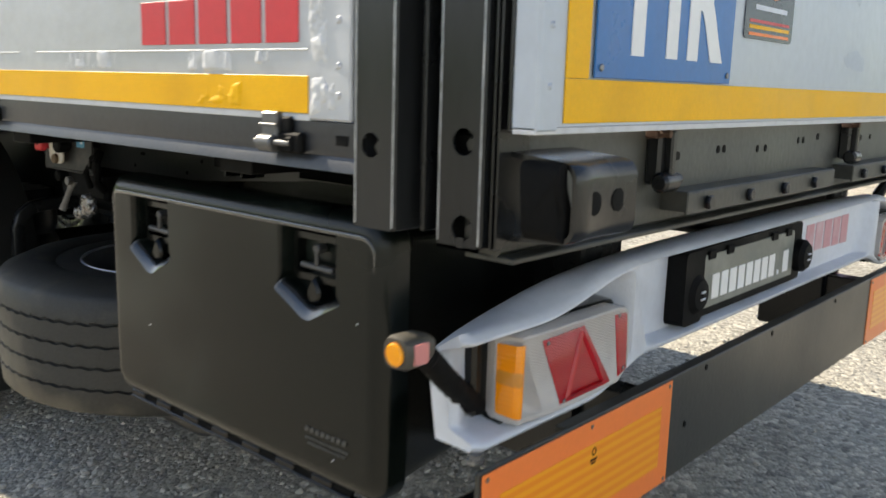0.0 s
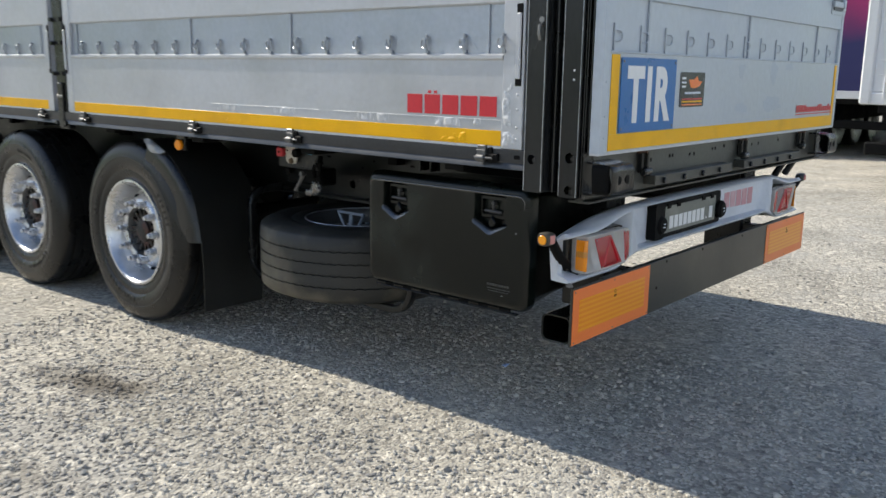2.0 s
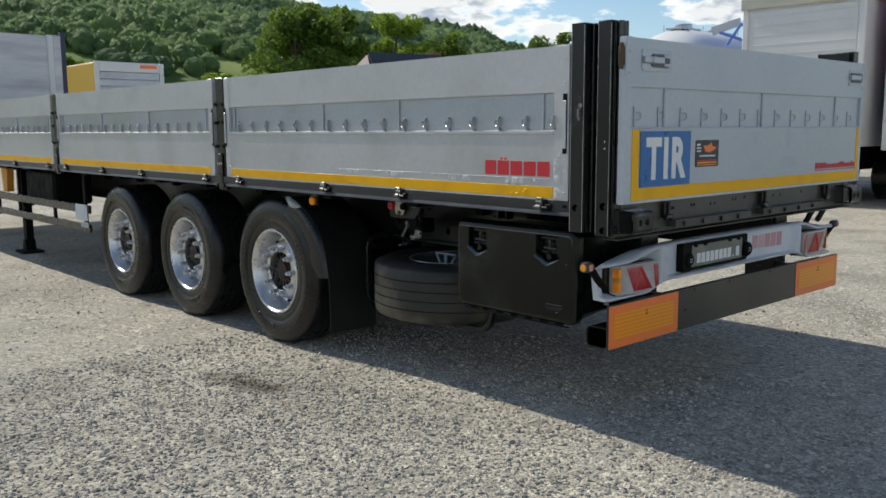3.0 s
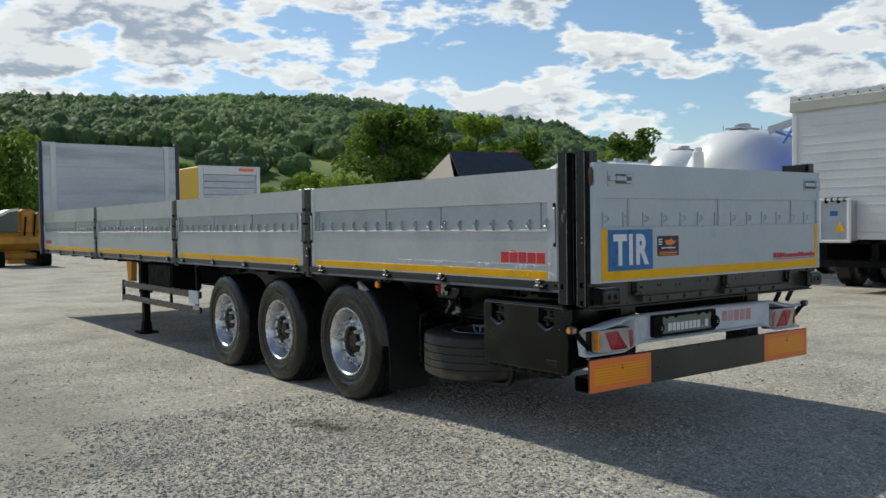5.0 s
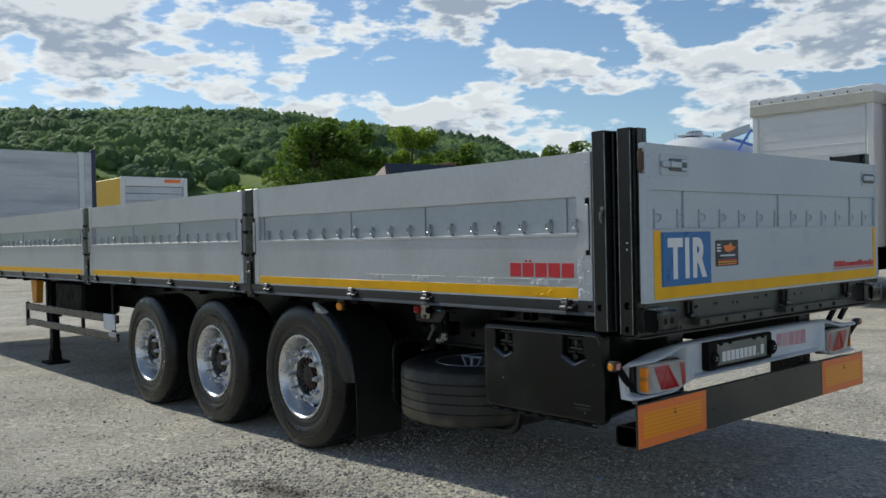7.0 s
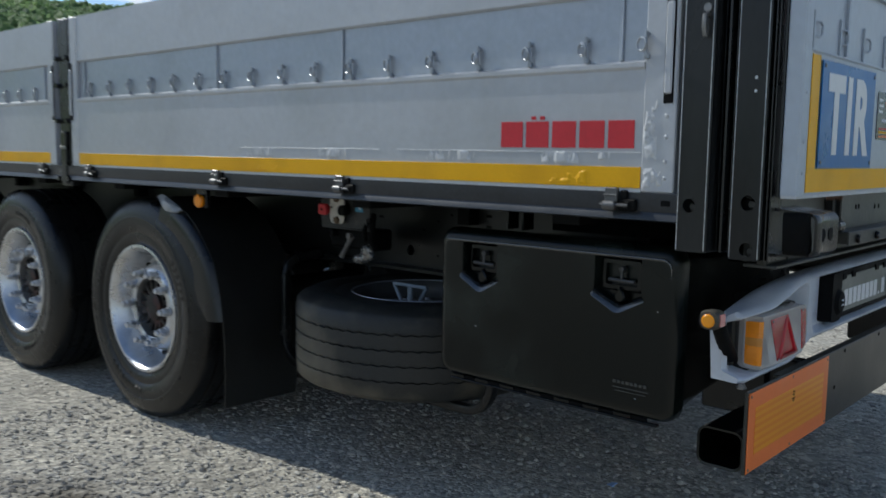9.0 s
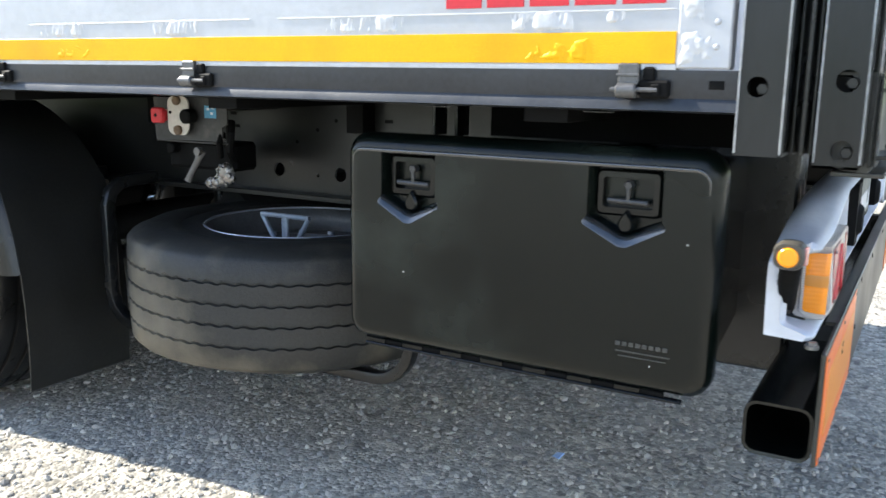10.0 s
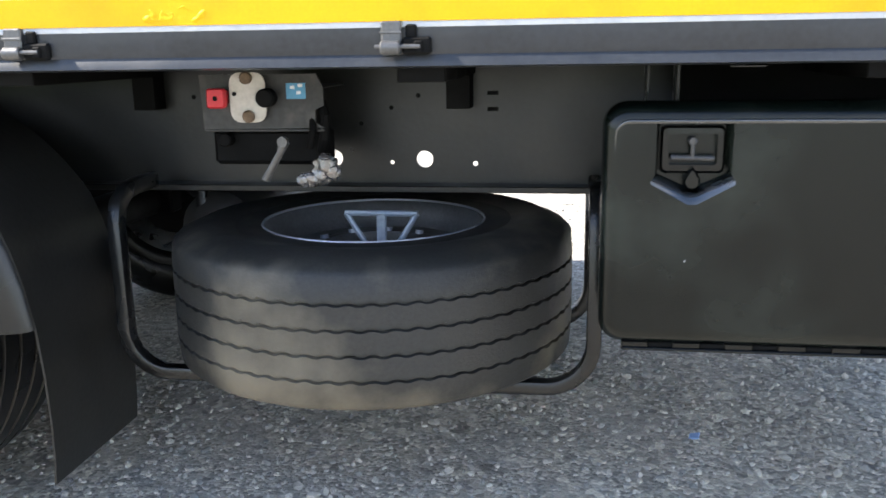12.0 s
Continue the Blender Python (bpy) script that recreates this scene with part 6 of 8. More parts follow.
# ---- tool box ----
def tool_box():
    x0, x1, z0, z1 = -1.096, -0.300, 0.490, 0.935
    yf = 0.076
    g = Geo()

    def ring(y, grow, r):
        return [(x, y, z) for x, z in rounded(x0 - grow, z0 - grow, x1 + grow, z1 + grow, r, 6)]

    # body behind, lid in front with a soft rim
    g.loft([ring(0.58, -0.035, 0.03), ring(0.32, -0.020, 0.03), ring(0.145, -0.004, 0.035), ring(0.140, 0.0, 0.04)])
    body = part("tool_box", g, PLASTIC, trailer, "black moulded plastic tool box with two latches")
    g = Geo()
    turn = [ring(yf + 0.034 * (1 - math.sin(radians(a))), 0.010 - 0.034 * (1 - math.cos(radians(a))), 0.046 - 0.020 * (1 - math.cos(radians(a)))) for a in (0, 10, 20, 30, 40, 50, 60, 70, 80, 90)]
    g.loft([ring(0.141, 0.004, 0.045), ring(0.132, 0.010, 0.046)] + turn, 0, True, False)
    LATCHES = ((-1.018, -0.866), (-0.548, -0.386))

    RECESS = ((0.0, 0.0, 0.0), (0.001, -0.001, 0.0015), (0.003, -0.002, 0.0045), (0.0065, -0.0035, 0.009), (0.012, -0.005, 0.013), (0.020, -0.0065, 0.0155))

    def shield(xa, xb, grow=0.0, low=0.0):
        """Outline of a latch recess: upright sides, flared lower corners and a blunt point."""
        xm, zt, zm, zb = (xa + xb) / 2, 0.912 + grow, 0.800 + low * 0.9, 0.757 - grow + low
        h = (xb - xa) / 2 + grow
        pts = [(xm - h * 0.86, zt), (xm + h * 0.86, zt), (xm + h * 0.90, zt - 0.006), (xm + h * 0.90, zm + 0.012), (xm + h, zm), (xm + h * 0.98, zm - 0.006), (xm + 0.008, zb), (xm - 0.008, zb), (xm - h * 0.98, zm - 0.006), (xm - h, zm), (xm - h * 0.90, zm + 0.012), (xm - h * 0.90, zt - 0.006)]
        return pts

    loops = [[Vector((x, z, 0)) for x, _, z in turn[-1]]] + [[Vector((x, z, 0)) for x, z in shield(a, b)] for a, b in LATCHES]
    flat = [p for lp in loops for p in lp]
    g.add([(p.x, yf, p.y) for p in flat], [tuple(t) for t in tessellate_polygon(loops)])
    for a, b in LATCHES:
        g.loft([[(x, yf + d, z) for x, z in shield(a, b, grow, low)] for d, grow, low in RECESS + ((0.040, -0.008, 0.017), (0.042, -0.009, 0.019))], 0, True, False)
        g.add([(x, yf + 0.042, z) for x, z in shield(a, b, -0.009, 0.019)], [tuple(range(12))])
    part("lid", g, LID, body, "lid with rounded rim and two latch recesses", smooth=30)
    # bead added along the lid's upper edge for its highlight, dying away in corners
    za = z1 - 0.0245
    path = [(x0 + 0.0125, za - 0.060), (x0 + 0.0125, za - 0.030)] + [(x0 + 0.0385 - 0.026 * math.cos(a), za - 0.026 + 0.026 * math.sin(a)) for a in (0.3, 0.6, 0.9, 1.2, 1.5)]
    path += [(x0 + 0.2 + 0.1 * q, za) for q in range(5)]
    path += [(x1 - 0.0385 + 0.026 * math.sin(a), za - 0.026 + 0.026 * math.cos(a)) for a in (0.0, 0.3, 0.6, 0.9, 1.2, 1.5)] + [(x1 - 0.0125, za - 0.030), (x1 - 0.0125, za - 0.060)]
    g = Geo()
    n = len(path)
    g.tube([(x, yf + 0.0030, z) for x, z in path], [0.0008 + 0.0047 * min(1.0, q / 6.0, (n - 1 - q) / 6.0) for q in range(n)], 8)
    part("lid_bead", g, LIP, body, "glossy bead added as the highlight of the upper edge", smooth=60)
    # hinge strip along the lower edge, with slots between the knuckles
    g = Geo()
    xa, xb = x0 + 0.035, x1 - 0.040
    g.box(xa, 0.088, z0 - 0.024, xb, 0.104, z0 - 0.0175, 0.002)
    x = xa
    while x < xb - 0.04:
        g.box(x, 0.090, z0 - 0.018, min(x + 0.052, xb), 0.104, z0 - 0.006, 0.002)
        x += 0.098
    hinge = part("hinge", g, PLASTIC, body, "black piano hinge with slots")
    x = xa + 0.052
    while x < xb - 0.05:
        g = Geo()
        g.box(x, 0.094, z0 - 0.0178, x + 0.046, 0.102, z0 - 0.0085, 0.001)
        part("slot", g, DULL, hinge)
        x += 0.098
    yr = yf + 0.040
    for xa, xb in LATCHES:
        lp = Geo()
        steps = [[(x, yf + d - 0.0007, z + 0.0005) for x, z in shield(xa, xb, grow, low)[4:10]] for d, grow, low in RECESS]
        lp.loft(steps + [[(x, y + 0.003, z - 0.004) for x, y, z in ring_] for ring_ in steps[::-1]], 0, False, False)
        part("recess_lip", lp, LIP, body, "polished sloping lip of the latch recess", smooth=75)
        xm, zt = (xa + xb) / 2, 0.900
        fr = rounded(xa + 0.018, 0.812, xb - 0.018, zt, 0.010)
        fi = rounded(xa + 0.032, 0.828, xb - 0.032, zt - 0.014, 0.006)
        lt = Geo()
        fm = rounded(xa + 0.022, 0.817, xb - 0.022, zt - 0.004, 0.009)
        lt.loft([[(x, yr, z) for x, z in fr], [(x, yr - 0.011, z) for x, z in fr], [(x, yr - 0.016, z) for x, z in fm], [(x, yr - 0.0165, z) for x, z in fi], [(x, yr + 0.001, z) for x, z in fi]], 0, True, False)
        latch = part("latch", lt, PLASTIC, body, "T-handle latch in a black frame")
        lt = Geo()
        lt.cyl((xm, yr, 0.872), (xm, yr - 0.020, 0.872), 0.0088, 6, 0, bevel=0.002)
        lt.cyl((xm, yr - 0.016, 0.872), (xm, yr - 0.016, 0.842), 0.0045, 10, 0)
        lt.cyl((xm - 0.040, yr - 0.015, 0.842), (xm + 0.040, yr - 0.015, 0.840), 0.0055, 10, 0, bevel=0.002)
        part("t_handle", lt, WORN_HANDLE, latch, "worn grey T-handle")
        lt = Geo()
        petal = [(0.0, 0.026), (0.007, 0.017), (0.0145, 0.004), (0.0155, -0.006), (0.010, -0.016), (0.0, -0.019), (-0.010, -0.016), (-0.0155, -0.006), (-0.0145, 0.004), (-0.007, 0.017)]
        lt.loft([[(xm + u * q, y, 0.800 + w * q) for u, w in petal] for y, q in ((yr, 1.0), (yr - 0.022, 1.0), (yr - 0.027, 0.75))])
        part("lock_cover", lt, PLASTIC, latch)
    # embossed maker's line, plain bars
    g = Geo()
    for k in range(8):
        g.box(-0.468 + 0.013 * k, yf - 0.0022, 0.568, -0.459 + 0.013 * k, yf, 0.576, 0.0004)
    g.box(-0.468, yf - 0.0018, 0.556, -0.362, yf, 0.5585, 0.0004)
    g.box(-0.462, yf - 0.0018, 0.547, -0.370, yf, 0.549, 0.0004)
    part("embossed_mark", g, material("worn_emboss", (0.060, 0.060, 0.054), 0.45, 0.0, 0.4, 60, 200), body, "worn embossed bars")
    for xx, zz in ((-0.345, 0.775), (-0.95, 0.65), (-0.40, 0.535)):
        g = Geo()
        g.cyl((xx, yf + 0.0005, zz), (xx, yf - 0.0008, zz), 0.0016, 6)
        part("paint_speck", g, WHITE, body)


tool_box()
# straps from the deck to the box
for xx in (-1.01, -0.95):
    g = Geo()
    g.box(xx - 0.004, 0.30, 0.93, xx + 0.004, 0.36, 1.03, 0.002)
    part("box_hanger", g, BLACK, trailer)
# added black sheet that stands for the deep shade above the box
g = Geo()
g.box(-0.93, 0.44, 0.925, -0.27, 0.446, 1.045, 0.002)
part("box_mounting_plate", g, DULL, trailer, "matt black sheet added as the shade over the tool box")
for xx in (-0.50, -0.84):
    g = Geo()
    g.box(xx - 0.05, 0.060, 1.006, xx + 0.01, 0.062, 1.009, 0.0008)
    g.box(xx - 0.05, 0.060, 1.006, xx - 0.047, 0.062, 1.026, 0.0008)
    part("drain_lip", g, BLACK, trailer)


# ---- spare wheel and its cradle ----
SP = Vector((-1.664, 0.600, 0.455))
spare = thing("spare_wheel", SP, "dusty worn spare wheel lying flat in a black tube cradle", "wheel")
lay = Matrix.Rotation(radians(-90), 4, "X")
sp_tyre = new("tyre", tyre_mesh("spare_tyre", 0.508, 0.352, OLD_RUBBER, 0.0020, 264, 0.93))
sp_tyre.parent = spare
sp_tyre.matrix_basis = lay
tagged(sp_tyre, "dusty tyre with four zigzag grooves")
ORIGIN[sp_tyre.name] = SP
g = Geo()
zt = SP.z + 0.154
up = zt - SP.z
g.lathe([(0.296, up - 0.006), (0.290, up + 0.006), (0.277, up + 0.008), (0.268, up - 0.004), (0.263, up - 0.025), (0.257, up - 0.046), (0.246, up - 0.060), (0.205, up - 0.066), (0.178, up - 0.056), (0.145, up - 0.054), (0.14, up - 0.10), (0.14, -0.1)], 56, 0, Matrix.Translation(SP), 2)
g.lathe([(0.246, up - 0.060), (0.25, -0.05), (0.285, -0.17)], 40, 0, Matrix.Translation(SP), 2)
sp_rim = part("rim", g, DARK_STEEL, spare, "dark grey steel rim")
g = Geo()
g.lathe([(0.2825, up + 0.0070), (0.2825, up + 0.0130), (0.2865, up + 0.0130), (0.289, up + 0.006)], 56, 0, Matrix.Translation(SP), 2)
part("rim_flange", g, BAND, sp_rim, "bright worn rim edge")
for k in range(10):
    a = math.tau * k / 10
    g = Geo()
    g.cyl((SP.x + 0.2 * math.cos(a), SP.y + 0.2 * math.sin(a), zt - 0.074), (SP.x + 0.2 * math.cos(a), SP.y + 0.2 * math.sin(a), zt - 0.0645), 0.024, 14)
    part("hand_hole", g, DULL, sp_rim)
    g = Geo()
    a += 0.31
    g.cyl((SP.x + 0.158 * math.cos(a), SP.y + 0.158 * math.sin(a), zt - 0.057), (SP.x + 0.160 * math.cos(a), SP.y + 0.160 * math.sin(a), zt - 0.046), 0.012, 12)
    part("bolt_seat", g, BAND, sp_rim)
g = Geo()
xc = SP.x + 0.045
for xx in (-0.088, 0.088):
    g.cyl((xc + xx * 0.1, SP.y - 0.12, zt - 0.08), (xc + xx, SP.y - 0.12, zt + 0.047), 0.0075, 8)
g.cyl((xc - 0.090, SP.y - 0.12, zt + 0.047), (xc + 0.090, SP.y - 0.12, zt + 0.047), 0.0075, 8)
g.box(xc - 0.012, SP.y - 0.126, zt - 0.08, xc + 0.012, SP.y - 0.114, zt + 0.047, 0.003)
part("clamp_bracket", g, material("grey_clamp", (0.28, 0.33, 0.40), 0.45, 0.3, 0.2, 30, 90), spare, "blue-grey triangular clamp bracket")


def cradle(y):
    xl, xr, zb, r = -2.245, -1.105, 0.272, 0.11
    head = lambda x: [(x, y + 0.20, 0.722), (x, y + 0.10, 0.722), (x, y + 0.05, 0.715), (x, y + 0.015, 0.69), (x, y, 0.65)]
    pts = head(xl) + [(xl, y, zb + r)] + [(x, y, z) for x, z in arc(xl + r, zb + r, r, 180, 270, 8)[1:]] + [(x, y, z) for x, z in arc(xr - r, zb + r, r, 270, 360, 8)] + head(xr)[::-1]
    g = Geo()
    rings = []
    for i, p in enumerate(pts):
        p = Vector(p)
        d = (Vector(pts[min(i + 1, len(pts) - 1)]) - Vector(pts[max(i - 1, 0)])).normalized()
        side = Vector((0, 1, 0)) if abs(d.y) < 0.3 else Vector((0, d.z, -d.y)).normalized() * (1 if d.z > 0 else -1)
        nrm = side.cross(d)
        rings.append([tuple(p + nrm * u + side * v) for u, v in rounded(-0.017, -0.02, 0.017, 0.02, 0.008, 2)])
    g.loft(rings)
    part("wheel_cradle", g, BLACK, trailer, "bent black tube cradle under the spare wheel")


cradle(0.36)
cradle(0.86)

# ---- brake valve panel over the spare wheel ----
g = Geo()
g.prism([(0.995, -2.005), (0.995, -1.73), (0.965, -1.715), (0.925, -1.715), (0.915, -1.735), (0.885, -1.735), (0.875, -1.715), (0.872, -2.0)], 1, 0.318, 0.323)
g.box(-1.99, 0.323, 0.96, -1.73, 0.56, 0.965, 0.002)
g.box(-2.0, 0.318, 0.866, -1.715, 0.335, 0.873, 0.002)
valve = part("valve_panel", g, material("grey_steel_plate", (0.045, 0.045, 0.044), 0.5, 0.3, 0.3, 12, 90, 0.0005, 60, (0.16, 0.14, 0.12), 0.5, 14.0), trailer, "grey steel panel with brake valves")
valve.location = (0, 0.036, 0)
g = Geo()
rings = [[(-1.951 + (x) * k, y, 0.944 + z * k) for x, z in rounded(-0.022, -0.022, 0.022, 0.022, 0.008)] for y, k in ((0.318, 0.7), (0.292, 0.75), (0.290, 1.0), (0.278, 1.0), (0.274, 0.85))]
g.loft(rings)
part("red_knob", g, RED, valve, "red push knob")
g = Geo()
g.cyl((-1.951, 0.2745, 0.944), (-1.951, 0.2735, 0.944), 0.006, 10)
part("knob_centre", g, DULL, valve)
g = Geo()
g.prism([(z, x) for x, z in rounded(-1.925, 0.889, -1.842, 1.000, 0.024)], 1, 0.296, 0.301)
part("cream_plate", g, CREAM, valve, "cream plastic plate")
RUSTY = material("rusty_bolt", (0.16, 0.11, 0.07), 0.7, 0.3, 0.4, 30, 90)
for xx, zz, r in ((-1.884, 0.988, 0.014), (-1.882, 0.903, 0.014)):
    g = Geo()
    g.cyl((xx, 0.301, zz), (xx, 0.285, zz), r, 12, 0, bevel=0.003)
    part("plate_bolt", g, RUSTY, valve, "rusty bolt")
g = Geo()
g.cyl((-1.838, 0.310, 0.944), (-1.838, 0.274, 0.944), 0.021, 18, 0, bevel=0.004)
part("black_knob", g, DULL, valve, "black push knob")
g = Geo()
g.cyl((-1.914, 0.2965, 0.953), (-1.914, 0.2945, 0.953), 0.005, 10)
part("plate_hole", g, DULL, valve)
g = Geo()
g.box(-1.800, 0.3165, 0.940, -1.755, 0.318, 0.975, 0.0004)
part("blue_label", g, material("pale_blue_label", (0.10, 0.32, 0.50), 0.5, 0.0, 0.1, 30, 90), valve, "small blue label")
g = Geo()
for xx, zz in ((-1.79, 0.962), (-1.772, 0.966), (-1.776, 0.95)):
    g.box(xx, 0.3158, zz, xx + 0.01, 0.3166, zz + 0.007, 0)
part("label_bars", g, WHITE, valve, smooth=0)
g = Geo()
g.box(-2.0, 0.36, 0.785, -1.73, 0.46, 0.868, 0.01)
g.cyl((-1.96, 0.36, 0.845), (-1.96, 0.33, 0.845), 0.016, 12, 0, bevel=0.003)
g.tube([(-1.73, 0.35, 0.93), (-1.715, 0.33, 0.90), (-1.72, 0.33, 0.85), (-1.735, 0.36, 0.82)], 0.012, 8)
g.tube([(-1.745, 0.33, 0.90), (-1.74, 0.31, 0.87), (-1.755, 0.33, 0.83)], 0.009, 8)
part("valve_block", g, DULL, valve, "black valve block with hoses")
g = Geo()
pts = [(-1.806, 0.305, 0.846), (-1.816, 0.300, 0.82), (-1.840, 0.295, 0.780), (-1.852, 0.292, 0.758)]
g.tube(pts, [0.014, 0.009, 0.009, 0.011], 10, 0, 0.6)
g.cyl((-1.806, 0.30, 0.846), (-1.806, 0.286, 0.846), 0.012, 10)
part("lever", g, material("grey_lever", (0.16, 0.155, 0.15), 0.5, 0.5, 0.3, 30, 90), valve, "grey steel lever")
g = Geo()
ico = bmesh.new()
bmesh.ops.create_icosphere(ico, subdivisions=3, radius=1.0)
for cx, cy, cz, r in ((-1.698, 0.30, 0.778, 0.022), (-1.712, 0.30, 0.792, 0.027), (-1.722, 0.298, 0.770, 0.022), (-1.742, 0.295, 0.762, 0.018), (-1.762, 0.294, 0.760, 0.016)):
    vs = []
    for v in ico.verts:
        k = 1 + 0.35 * noise.noise(Vector(v.co) * 3.1 + Vector((cx * 40, 0, 0)))
        vs.append((cx + v.co.x * r * k, cy + v.co.y * r * 0.7 * k, cz + v.co.z * r * k))
    g.add(vs, [tuple(v.index for v in f.verts) for f in ico.faces])
ico.free()
part("foil_wrap", g, FOIL, valve, "crumpled foil-wrapped fitting", smooth=50)
# air tank behind the cradle
g = Geo()
g.lathe([(0.01, -0.42), (0.08, -0.415), (0.115, -0.39), (0.12, -0.35), (0.12, 0.35), (0.115, 0.39), (0.08, 0.415), (0.01, 0.42)], 28, 0, Matrix.Translation((-2.20, 1.25, 0.53)) @ Matrix.Rotation(radians(90), 4, "X"), 2)
part("air_tank", g, material("air_tank_paint", (0.035, 0.035, 0.035), 0.4), trailer, "black air tank")


# ---- front of the trailer ----
g = Geo()
g.box(-13.93, 0.22, 1.05, -13.915, FAR_Y - 0.22, 3.08, 0.004)
head = part("headboard", g, HEAD, trailer, "tall pale aluminium headboard with worn planks")
for k in range(9):
    z0 = 1.09 + 0.222 * k
    g = Geo()
    g.box(-13.915, 0.24, z0, -13.885, FAR_Y - 0.24, z0 + 0.2205, 0.0015)
    part("plank", g, HEAD, head)
for y0, y1 in ((0.14, 0.24), (FAR_Y - 0.24, FAR_Y - 0.14)):
    g = Geo()
    g.box(-13.93, y0, 1.05, -13.86, y1, 3.10, 0.008)
    part("headboard_upright", g, WHITE, head)
for y0, y1 in ((0.0, 0.14), (FAR_Y - 0.14, FAR_Y)):
    g = Geo()
    g.box(-13.94, y0, 1.05, -13.87, y1, 3.10, 0.008)
    part("headboard_corner", g, HEAD, head)
EDGE = material("blue_black_edge", (0.025, 0.032, 0.075), 0.4)
for y0, y1, z1 in ((FAR_Y - 0.01, FAR_Y + 0.07, 3.15), (-0.06, -0.005, 3.12)):
    g = Geo()
    g.box(-13.96, y0, 1.0, -13.86, y1, z1, 0.008)
    part("headboard_edge", g, EDGE, head, "dark blue edge post")

for yy in (0.38, 2.15):
    zg = ground_z(-9.26, yy)
    g = Geo()
    g.box(-9.36, yy - 0.07, 0.50, -9.16, yy + 0.07, 0.95, 0.006)
    g.box(-9.32, yy - 0.045, zg + 0.16, -9.20, yy + 0.045, 0.56, 0.006)
    g.box(-9.42, yy - 0.13, zg - 0.004, -9.10, yy + 0.13, zg + 0.03, 0.008)
    g.prism([(zg + 0.02, -9.34), (zg + 0.02, -9.18), (zg + 0.17, -9.22), (zg + 0.17, -9.30)], 1, yy - 0.06, yy + 0.06)
    part("landing_leg", g, DULL, trailer, "black landing leg on a flat foot")
g = Geo()
g.prism([(0.69, -9.24), (0.69, -9.10), (0.97, -9.06), (0.98, -9.30)], 1, 0.12, 0.20)
part("chock", g, material("orange_yellow_plastic", (0.62, 0.26, 0.02), 0.5, 0.0, 0.12, 6, 60), trailer, "orange-yellow wheel chock hung beside the landing leg")
for z0, z1 in ((0.60, 0.685), (0.415, 0.495)):
    g = Geo()
    g.box(-9.42, 0.095, z0, -6.41, 0.125, z1, 0.008)
    guard = part("guard_rail", g, BLACK, trailer, "black side guard rail")
g = Geo()
g.box(-9.44, 0.09, 0.40, -9.40, 0.13, 0.70, 0.006)
part("guard_end", g, BLACK, trailer)
for xx in (-8.7, -7.5, -6.6):
    g = Geo()
    g.box(xx - 0.03, 0.126, 0.41, xx + 0.03, 0.150, 1.02, 0.004)
    part("guard_post", g, DULL, trailer)
g = Geo()
g.box(-6.75, 0.086, 0.53, -6.44, 0.094, 0.69, 0.006)
part("guard_plate", g, CARRIER, trailer, "pale plate on the end of the side guard")
g = Geo()
g.box(-6.62, 0.086, 0.46, -6.42, 0.094, 0.515, 0.004)
part("guard_plate", g, BAND, trailer)
g = Geo()
g.box(-8.3, 0.10, 0.62, -7.4, 0.52, 0.99, 0.03)
part("pallet_box", g, DULL, trailer)


# ---- other vehicles in the yard ----
def lorry_wheel(g, x, y, r, w, axis):
    """Simple double profile of a lorry wheel along an axis, standing on the ground."""
    at = Matrix.Translation((x, y, ground_z(x, y) + r))
    g.lathe([(0.02, -w / 2 + 0.08), (r * 0.52, -w / 2 + 0.08), (r * 0.56, -w / 2), (r * 0.9, -w / 2), (r, -w / 2 + 0.04), (r, w / 2 - 0.04), (r * 0.9, w / 2), (r * 0.5, w / 2), (0.02, w / 2 - 0.08)], 28, 0, at, axis)


